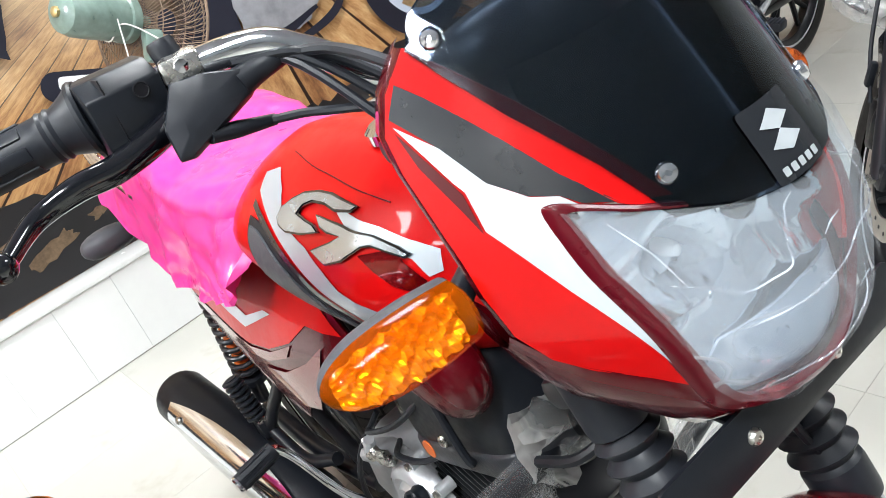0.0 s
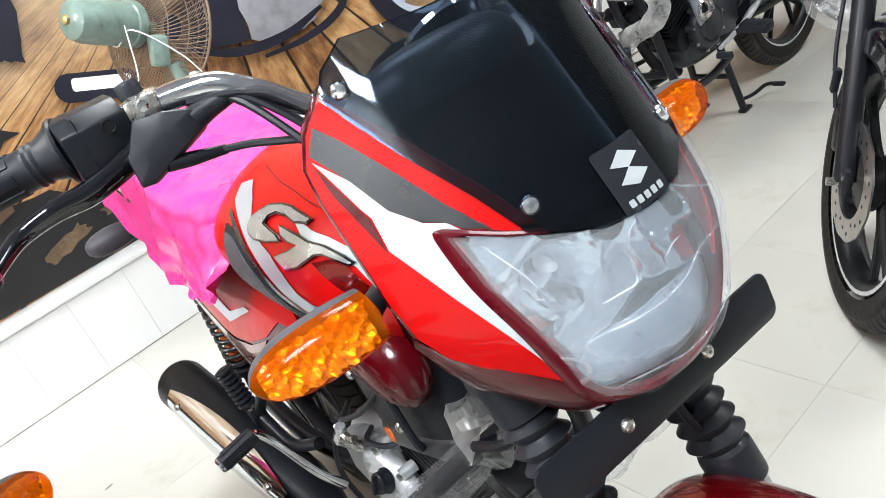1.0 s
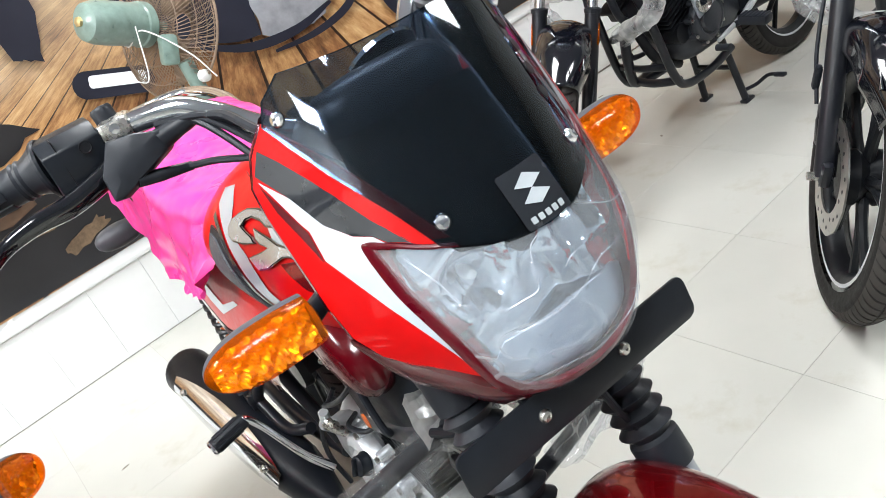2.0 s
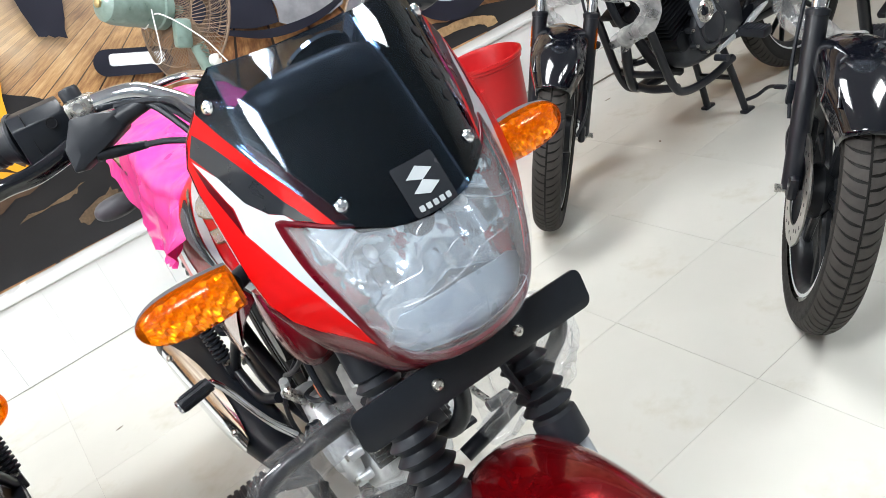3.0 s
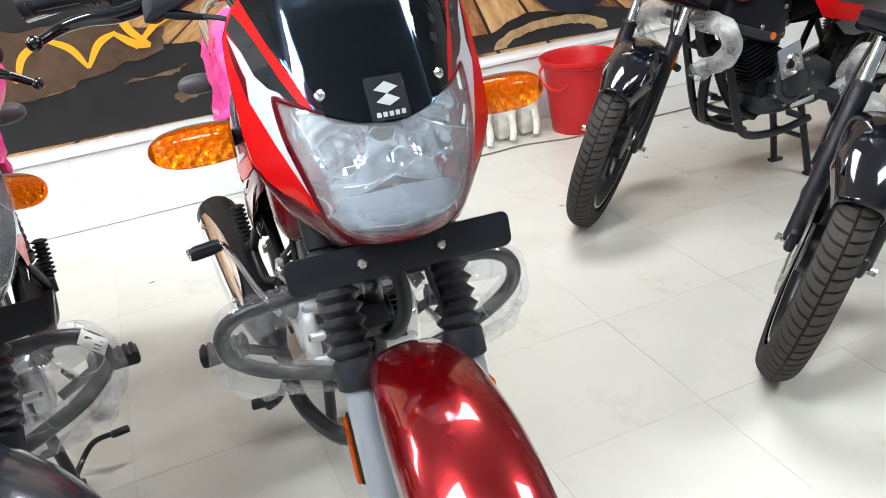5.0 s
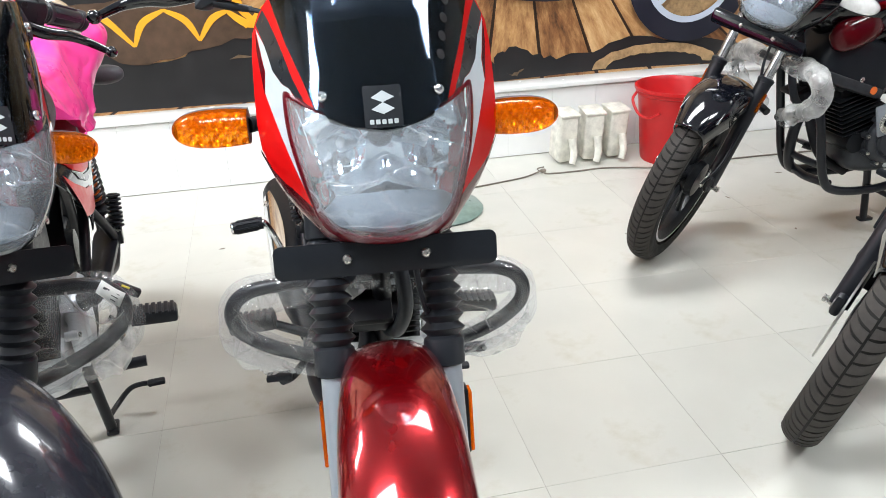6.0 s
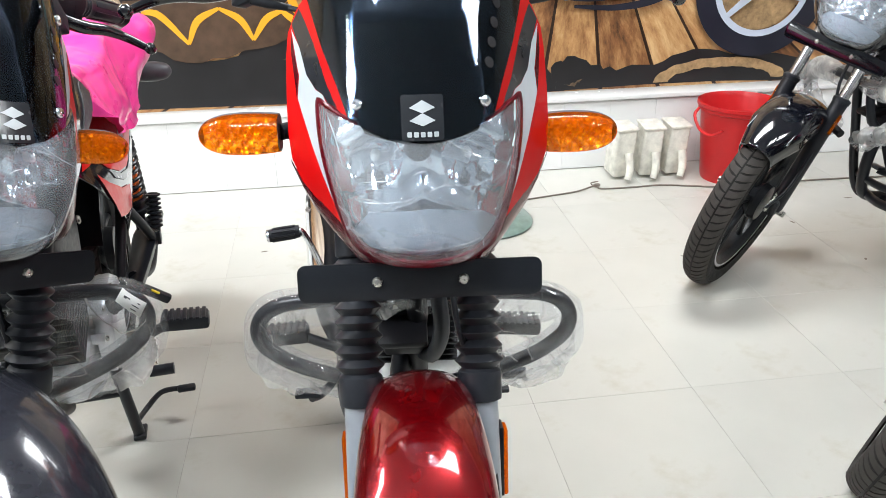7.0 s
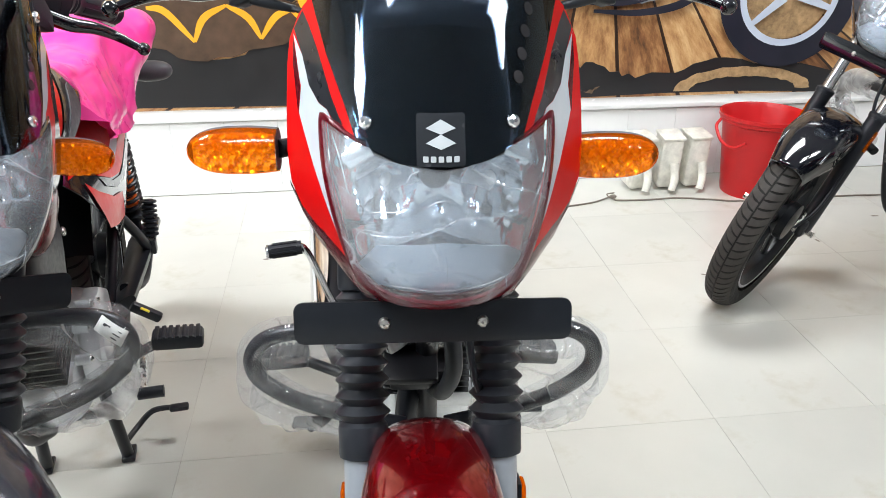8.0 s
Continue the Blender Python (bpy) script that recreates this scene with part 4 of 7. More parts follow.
def front_end(bike, st, steer):
    """All that turns with the handlebar."""
    front = new("front_end")
    front.parent = bike
    turn = Matrix.Translation(HEAD_POINT) @ Matrix.Rotation(radians(steer), 4, HEAD_AXIS) @ Matrix.Translation(-HEAD_POINT)
    front.matrix_basis = turn
    # cowl: painted shell, decals, bezel, visor
    shell = [(0.087, 0.798), (0.101, 0.808), (0.121, 0.818), (0.136, 0.831), (0.147, 0.852), (0.1505, 0.88), (0.1505, 0.92), (0.1495, 0.960), (0.1465, 0.983), (0.136, 1.006), (0.119, 1.029), (0.096, 0.986), (0.079, 0.950), (0.066, 0.920), (0.108, 0.927), (0.106, 0.888), (0.095, 0.848), (0.085, 0.808), (0.083, 0.802)]
    body = part("headlamp_cowl", patch(shell, cowl, 0.011, 0.0, 0.003), st["cowl"], front, st["cowl_label"])
    part("cowl_half", patch(mirror(shell), cowl, 0.011, 0.0, 0.003), st["cowl"], body)
    for sgn in (1, -1):
        side = (lambda o: o) if sgn > 0 else mirror
        part("decal", patch(side([(0.119, 1.026), (0.131, 1.013), (0.124, 1.001), (0.113, 0.979), (0.099, 0.945), (0.087, 0.923), (0.073, 0.915), (0.084, 0.944), (0.101, 0.980)]), cowl, 0.010, 0.0010), st["d1"], body, st["d1_label"])
        part("decal", patch(side([(0.1303, 1.0105), (0.1405, 0.9925), (0.1315, 0.973), (0.1230, 0.9465), (0.1123, 0.9350), (0.1033, 0.9328), (0.0981, 0.9268), (0.0861, 0.9235), (0.0984, 0.9436), (0.1121, 0.9777), (0.1232, 0.9994)]), cowl, 0.010, 0.0010), st["d2"], body, st["d2_label"])
        part("decal", patch(side([(0.1410, 0.9880), (0.1340, 0.9500), (0.1322, 0.9437), (0.1346, 0.9197), (0.1186, 0.8770), (0.0950, 0.8220), (0.0880, 0.8020), (0.0930, 0.8250), (0.1006, 0.8561), (0.1045, 0.8911), (0.108, 0.9113), (0.1104, 0.9166), (0.1079, 0.9255), (0.0991, 0.9264), (0.1033, 0.9325), (0.1123, 0.9346), (0.123, 0.9465), (0.1305, 0.9708)]), cowl, 0.010, 0.0011), st["d3"], body, st["d3_label"])
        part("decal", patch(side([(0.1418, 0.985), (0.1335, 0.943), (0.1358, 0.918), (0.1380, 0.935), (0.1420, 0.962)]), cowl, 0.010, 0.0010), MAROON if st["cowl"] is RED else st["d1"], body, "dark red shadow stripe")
        outer = [(0.066, 0.9165), (0.085, 0.9215), (0.100, 0.927), (0.1090, 0.929), (0.1135, 0.922), (0.1115, 0.885), (0.102, 0.845), (0.090, 0.804), (0.075, 0.773), (0.043, 0.761), (0.0, 0.758)]
        inner = [(0.066, 0.9135), (0.085, 0.918), (0.097, 0.9220), (0.1045, 0.9235), (0.1065, 0.919), (0.1025, 0.885), (0.0925, 0.845), (0.0795, 0.805), (0.064, 0.781), (0.037, 0.770), (0.0, 0.766)]
        rows = []
        for a, b in zip(curve_points([(*p, 0) for p in outer], 5), curve_points([(*p, 0) for p in inner], 5)):
            mid = (a + b) / 2
            rows.append([cowl(sgn * q.x, q.y) + V(up, 0, 0) for q, up in ((b, -0.002), (b, 0.0045), (mid, 0.0060), (a, 0.0045), (a, -0.002))])
        bm = bmesh.new()
        loft(bm, rows, closed=False)
        part("bezel", bm, BEZEL_RED if st["cowl"] is RED else BLACK_PAINT, body, "dark gloss headlamp surround")
        # lower skirt of the cowl, swept back to the fork
        rows = []
        for i in range(13):
            v = 0.149 * i / 12
            w0 = float(np.interp(v, (0, 0.042, 0.072, 0.087, 0.101, 0.121, 0.136, 0.147), (0.763, 0.767, 0.779, 0.798, 0.808, 0.819, 0.832, 0.852)))
            p = cowl(sgn * v, w0)
            e = (v / 0.149) ** 2
            d = float(np.interp(v, (0, 0.04, 0.085, 0.13, 0.149), (0.30, 0.45, 1.0, 0.95, 0.55)))
            rows.append([p, p + V(-0.003, 0, -0.012 * d), p + V(-0.011, -0.003 * sgn * e, -0.028 * d), p + V(-0.026, -0.008 * sgn * e, -0.042 * d), p + V(-0.055, -0.016 * sgn * e, -0.050 * d), p + V(-0.09, -0.028 * sgn * e, -0.040 * d), p + V(-0.12, -0.034 * sgn * e, -0.012 * d)])
        bm = bmesh.new()
        loft(bm, rows, closed=False)
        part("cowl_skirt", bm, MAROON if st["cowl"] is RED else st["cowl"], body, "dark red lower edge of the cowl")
        # side wall behind the front; the red one's shade is put in its colour
        rows = []
        for v, w in ((0.119, 1.029), (0.136, 1.006), (0.1465, 0.983), (0.1495, 0.960), (0.1505, 0.92), (0.1505, 0.88), (0.147, 0.852), (0.136, 0.831)):
            p = cowl(sgn * v, w)
            rows.append([p, p + V(-0.005, 0.0005 * sgn, 0), p + V(-0.020, -0.006 * sgn, 0), p + V(-0.030, -0.018 * sgn, 0)])
        bm = bmesh.new()
        loft(bm, rows, closed=False)
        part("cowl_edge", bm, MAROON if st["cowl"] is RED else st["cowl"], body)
    vis = [(0, 0.900), (0.034, 0.903), (0.058, 0.911), (0.073, 0.916), (0.084, 0.944), (0.101, 0.980), (0.118, 1.026), (0.109, 1.044), (0.093, 1.060), (0.05, 1.060), (0, 1.061)]
    visor = part("visor", patch(vis + mirror(vis[1:-1]), cowl, 0.010, 0.0045, 0.003), VISOR, body, "smoked dark plastic visor")
    back = [(0, 0.890), (0.06, 0.900), (0.075, 0.925), (0.090, 0.965), (0.085, 1.000), (0, 1.010)]
    part("inner_panel", patch(back + mirror(back[1:-1]), lambda v, w: cowl(v, w) + V(-0.022, 0, 0), 0.02, 0, 0.002), INNER_BLACK, body)
    for v, w in ((0.0635, 0.931), (-0.0635, 0.931), (0.107, 1.029), (-0.107, 1.029)):
        p, q = cowl(v, w), cowl(v * 1.001, w)
        nrm = (cowl(v + 0.002, w) - p).cross(cowl(v, w + 0.002) - p).normalized()
        part("screw", screw(p + nrm * 0.004, nrm, 0.0068), CHROME, visor, "chrome cross-head screw")
    for i in range(4):
        v, w = 0.088 + 0.004 * i, 0.965 + 0.018 * i
        p = cowl(v - 0.018, w)
        nrm = (cowl(v - 0.016, w) - p).cross(cowl(v - 0.018, w + 0.002) - p).normalized()
        part("vent", revolve([(0.006, 0), (0.006, 0.001), (0.001, 0.0012)], aim(p + nrm * 0.0045, p + nrm), 14), FRAME_BLACK, visor)
    badge = part("badge", patch([(x, 0.922 + z) for x, z in rounded(0.041, 0.041, 0.003)], cowl, 0.01, 0.0055), BADGE_GREY, visor, "square dark sticker with a pale mark")
    for b in (0.9305, 0.9190):
        part("mark", patch([(-0.0125, b), (0.0, b + 0.0068), (0.0125, b), (0.0, b - 0.0048)], cowl, 0.01, 0.0064), BADGE_WHITE, badge)
    for k in range(5):
        part("mark_bar", patch([(0.0064 * (k - 2) + x, 0.9070 + z) for x, z in rounded(0.0045, 0.0045, 0.0008)], cowl, 0.01, 0.0064), BADGE_WHITE, badge)
    # headlamp
    lens = [(0, 0.899), (0.034, 0.902), (0.060, 0.910), (0.085, 0.917), (0.1065, 0.923), (0.104, 0.888), (0.0935, 0.848), (0.081, 0.803), (0.065, 0.779), (0.038, 0.767), (0, 0.763)]
    lens = lens + mirror(lens[1:-1])
    lamp = part("headlamp", patch(lens, cowl, 0.011, 0.0035, 0.0015), LENS, front, "clear plastic headlamp lens")
    bowl = [(a * 0.99, 0.842 + (b - 0.842) * 0.99) for a, b in lens]

    def dish(v, w):
        """Two cups above, upright flutes between and below them."""
        deep = 0.040 * max(0.0, 1 - (v / 0.105) ** 2) * max(0.0, 1 - ((w - 0.860) / 0.080) ** 2)
        cups = sum(0.026 * max(0.0, 1 - ((v - c) ** 2 + (w - 0.868) ** 2) / 0.030 ** 2) for c in (-0.050, 0.050))
        flute = abs((v / 0.0125) % 2 - 1) * 0.0060 * max(0.0, 1 - abs(w - 0.845) / 0.030)
        step = 0.0045 * round(3 * math.sin(w * 130 + 3 * abs(v) * 20)) / 3
        return cowl(v, w) + V(-0.014 - deep - cups + flute + step, 0, 0)
    part("reflector", patch(bowl, dish, 0.0026), REFLECTOR, lamp, "faceted bright reflector")
    shelf = [(-0.078, 0.792), (-0.060, 0.776), (0, 0.770), (0.060, 0.776), (0.078, 0.792), (0.080, 0.800), (0.066, 0.811), (0.030, 0.820), (0.004, 0.823), (-0.030, 0.820), (-0.060, 0.815)]
    part("lamp_shelf", patch(shelf, lambda v, w: cowl(v, w) + V(-0.008 - 0.45 * max(0.0, w - 0.78), 0, 0), 0.008, 0, 0.003), SHELF_GREY, lamp, "blue-grey moulded lower shelf")
    shade = part("bulb_cap", revolve([(0.015, -0.01), (0.016, 0.004), (0.014, 0.012), (0.010, 0.014), (0.0005, 0.012)], aim(V(-0.022, 0.002, 0.882), V(0.2, 0.002, 0.90)), 24), BLACK_PAINT, lamp, "dark bulb shade")
    part("cap_ring", revolve([(0.0155, 0.002), (0.0185, 0.003), (0.0185, 0.005), (0.0155, 0.006)], aim(V(-0.022, 0.002, 0.882), V(0.2, 0.002, 0.90)), 24), CHROME, shade)
    for v in (-0.050, 0.050):
        part("position_lamp", revolve([(0.005, -0.01), (0.006, 0.010), (0.004, 0.018), (0.0005, 0.020)], aim(V(-0.045, v + 0.006, 0.868), V(0.2, v * 1.2, 0.885)), 14), FACETS, lamp)
    if st["film"]:
        rnd = random.Random(st["seed"])
        ph = [rnd.uniform(0, 6.28) for _ in range(6)]
        folds = [(rnd.uniform(-0.08, 0.08), rnd.uniform(0.77, 0.91), rnd.gauss(0, 0.35), rnd.uniform(-2, 2), rnd.uniform(0.0008, 0.0018), rnd.uniform(0.0008, 0.0014)) for _ in range(9)]

        def wrapped(v, w):
            f = 0.0016 * math.sin(70 * v + 45 * w + ph[0]) + 0.0014 * math.sin(-95 * v + 80 * w + ph[1])
            for a, b, way, bend, high, wide in folds:
                du, dv = (v - a) * math.cos(way) + (w - b) * math.sin(way), (w - b) * math.cos(way) - (v - a) * math.sin(way)
                f += high * math.exp(-abs((dv - bend * du * du) / wide)) * max(0.0, 1 - (du / 0.12) ** 2)
            return cowl(v, w) + V(f, 0, 0)
        wrap_o = [(0, 0.898), (0.05, 0.905), (0.104, 0.921), (0.1005, 0.885), (0.0905, 0.846), (0.079, 0.800), (0.066, 0.781), (0.040, 0.769), (0, 0.765)]
        film = part("protective_film", patch(wrap_o + mirror(wrap_o[1:-1]), wrapped, 0.0028, 0.0070), LENS_FILM, lamp, "creased clear protective film")
        film.visible_shadow = False
        # folds of the film, their bright highlights built as thin pale tubes
        creases = [[(-0.090, 0.875), (-0.076, 0.869), (-0.064, 0.862), (-0.050, 0.864), (-0.038, 0.867), (-0.035, 0.880), (-0.028, 0.895)],
                   [(-0.084, 0.843), (-0.066, 0.840), (-0.036, 0.844), (-0.007, 0.851), (0.016, 0.861), (0.046, 0.859), (0.071, 0.856), (0.085, 0.860), (0.094, 0.872)],
                   [(-0.066, 0.784), (-0.032, 0.789), (-0.003, 0.7865), (0.040, 0.789), (0.0695, 0.794)],
                   [(0.004, 0.825), (0.005, 0.808), (0.003, 0.785)], [(0.064, 0.822), (0.078, 0.823), (0.084, 0.826)], [(-0.034, 0.876), (-0.028, 0.895), (-0.019, 0.901)],
                   [(0.046, 0.808), (0.059, 0.797), (0.0635, 0.7785)], [(-0.098, 0.915), (-0.090, 0.895), (-0.084, 0.872)], [(-0.012, 0.872), (-0.004, 0.876), (0.006, 0.877)]]
        bm = bmesh.new()
        side = 1 if st["seed"] % 2 else -1
        for line in creases:
            tube([cowl(side * a, b) + V(0.0078, 0, 0) for a, b in line], [0.0003] + [0.0006] * (len(line) - 2) + [0.0003], 6, 6, bm)
        part("film_folds", bm, FOLD, lamp, "pinched folds of the clear film, drawn as pale highlight lines").visible_shadow = False
    lamp.visible_shadow = False
    # indicators
    for s in (-1, 1):
        indicator(front, (-0.112, s * 0.153 - 0.003, 0.871 - s * 0.005), (-0.127, s * 0.251 - 0.003, 0.866 - s * 0.005), st["lens"], DARK_GREY, (-0.135, s * 0.125, 0.871 - s * 0.004))
    # number plate
    bm = extruded(rounded(0.275, 0.043, 0.009), 0.003, Matrix.Translation((0.002, 0, 0.733)) @ pose(0, 0, 0, 78, 0, 90), 0.0008)
    plate = part("number_plate", bm, BLACK_PAINT if st["plate_gloss"] else BLACK_PLASTIC, front, "blank black front plate")
    for v in (-0.0485, 0.0485):
        part("screw", screw((0.0035, v, 0.733), (1, 0, 0.2), 0.0062), STEEL, plate)
    part("plate_bracket", block((0.03, 0.10, 0.004), pose(-0.016, 0, 0.735), 0.001), DARK_METAL, plate)
    # fork
    slope = (st["axle_x"] - st["fork0"]) / 0.315
    axle = V(st["axle_x"], 0, 0.285)

    def on_fork(w, back=0.0):
        return st["fork0"] - (w - 0.6) * slope - back
    for s in (-1, 1):
        y = s * 0.0735 + 0.12 * st["low_shift"]
        leg = part("fork_leg", rod((on_fork(0.285), y, 0.285), (on_fork(0.60), y, 0.60), 0.0215, 18), st["leg"], front, st["leg_label"])
        part("axle_nut", rod((axle.x, s * 0.075, 0.285), (axle.x, s * 0.107, 0.285), 0.009, 8), STEEL, leg)
        part("dropout", block((0.05, 0.024, 0.055), pose(axle.x, y, 0.295), 0.01), st["leg"], leg)
        m = aim(V(on_fork(0.555), y, 0.555), V(on_fork(0.80), y, 0.80))
        part("stanchion", rod((on_fork(0.58), y, 0.58), (on_fork(0.95), y, 0.95), 0.0145, 16), CHROME, leg, "chrome fork tube")
        if st["boots"]:
            prof = [(0.022, 0), (0.0260, 0.002), (0.0268, 0.006), (0.0272, 0.033), (0.0265, 0.037), (0.0240, 0.039)]
            for i in range(8):
                z, g = 0.041 + i * 0.0178, 1.0 - 0.012 * i
                prof += [(0.0222 * g, z), (0.0226 * g, z + 0.0012), (0.0294 * g, z + 0.0078), (0.0304 * g, z + 0.0090), (0.0304 * g, z + 0.0096), (0.0290 * g, z + 0.0108), (0.0226 * g, z + 0.0168)]
            prof += [(0.0250, 0.185), (0.0255, 0.190), (0.0250, 0.235), (0.016, 0.238)]
            part("boot", revolve(prof, m, 24), RUBBER, leg, "ribbed black rubber fork boot")
        else:
            part("dust_seal", revolve([(0.015, 0), (0.0235, 0.001), (0.0245, 0.012), (0.019, 0.016), (0.015, 0.017)], aim(V(on_fork(0.598), y, 0.598), V(on_fork(0.8), y, 0.8)), 18), RUBBER, leg)
        if st["boots"]:
            refl = part("reflector_stay", block((0.030, 0.006, 0.094), Matrix.Translation((-0.012, s * 0.097, 0.462)) @ pose(0, 0, 0, 0, -14), 0.002), BLACK_PLASTIC, leg)
            part("reflector", block((0.026, 0.006, 0.090), Matrix.Translation((-0.010, s * 0.102, 0.462)) @ pose(0, 0, 0, 0, -14), 0.003), st["lens"], refl, "amber reflector")
        elif not st["disc"]:
            part("reflector", block((0.030, 0.006, 0.060), Matrix.Translation((0.00, s * 0.092, 0.545)) @ pose(0, 0, 0, 0, -26), 0.003), AMBER, leg, "amber reflector")
    part("triple_clamp", block((0.075, 0.185, 0.03), Matrix.Translation((on_fork(0.745, 0.02), 0, 0.745)) @ pose(0, 0, 0, 0, -26), 0.010), DARK_METAL, front)
    part("top_clamp", block((0.085, 0.185, 0.024), Matrix.Translation((on_fork(0.95, 0.02), 0, 0.95)) @ pose(0, 0, 0, 0, -26), 0.008), DARK_METAL, front)
    part("instrument_console", egg((-0.165, 0, 0.985), 0.05, 0.085, 0.035, pose(0, 0, 0, 0, -25), 20, 0.7), BLACK_PLASTIC, front)
    part("dial", revolve([(0.038, 0), (0.038, 0.004), (0.034, 0.005), (0.0005, 0.005)], aim(V(-0.185, 0.03, 1.013), V(-0.30, 0.03, 1.15)), 24), CHROME, front)
    # fender
    rings = []
    a0, a1 = st["fender"]
    n = 41
    for i in range(n):
        t = i / (n - 1)
        q = radians(a0 + (a1 - a0) * t)
        back = min(1.0, t / 0.46)
        taper = min(1.0, 0.46 + 0.54 * (1 - (1 - back) ** 2) ** 0.5, 0.62 + 1.5 * (1 - t))
        half, drop = 0.074 * taper, 0.028 + 0.046 * min(1.0, t / 0.30)
        r = st["radius"] + st["fender_gap"] - 0.010 * (1 - min(1.0, t / 0.05)) ** 2
        row = []
        for j in range(25):
            g = -1 + 2 * j / 24
            c = min(1.0, abs(g) / 0.62) * math.pi / 2
            fall = 0.55 * (1 - math.cos(c)) + 0.45 * max(0.0, (abs(g) - 0.62) / 0.38)
            row.append(V(axle.x + (r - drop * fall) * math.cos(q), math.copysign(half * math.sin(c) + 0.002 * max(0.0, abs(g) - 0.62), g) + 0.2 * st["low_shift"], axle.z + (r - drop * fall) * math.sin(q)))
        rings.append(row)
    bm = bmesh.new()
    loft(bm, rings, closed=False)
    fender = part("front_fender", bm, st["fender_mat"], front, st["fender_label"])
    sol = fender.modifiers.new("thick", "SOLIDIFY")
    sol.thickness, sol.offset = 0.0025, -1
    if st["bash"]:
        for s in (-1, 1):
            rim_ = [(st["radius"] + 0.008, q) for q in range(62, 152, 9)] + [(0.205, 150), (0.195, 128), (0.215, 104), (0.255, 80), (0.285, 64)]
            bm = extruded([(axle.x + r * math.cos(radians(q)), axle.z + r * math.sin(radians(q))) for r, q in rim_], 0.004, pose(0, s * 0.056, 0, 90), 0.0012)
            part("fender_flange", bm, st["fender_mat"], fender)
    wheel(front, axle, st["radius"], st["disc"])
    if st["disc"]:
        part("caliper", block((0.06, 0.05, 0.10), Matrix.Translation((0.055, -0.055, 0.345)) @ pose(0, 0, 0, 0, -20), 0.012), BLACK_ALLOY, front, "black brake caliper")
        part("caliper_bracket", tube([(0.09, -0.075, 0.43), (0.10, -0.08, 0.38), (0.085, -0.075, 0.33)], [0.012, 0.018, 0.014], 10, 5), BLACK_ALLOY, front)
        part("brake_hose", tube([(0.05, -0.09, 0.39), (0.0, -0.10, 0.50), (-0.06, -0.09, 0.66), (-0.12, -0.06, 0.82)], 0.0042, 8), RUBBER, front)
        part("speed_sensor", block((0.02, 0.014, 0.05), pose(0.03, -0.095, 0.44), 0.004), BLACK_PLASTIC, front)
    else:
        part("brake_cable", tube([(0.15, 0.06, 0.30), (0.10, 0.085, 0.38), (0.0, 0.075, 0.55), (-0.04, 0.042, 0.66), (-0.09, 0.04, 0.80)], 0.0042, 8), RUBBER, front)
        part("brake_arm", block((0.07, 0.008, 0.016), pose(0.12, 0.062, 0.315, 0, 30, 0), 0.003), STEEL, front)
    handlebar(front)
    return front


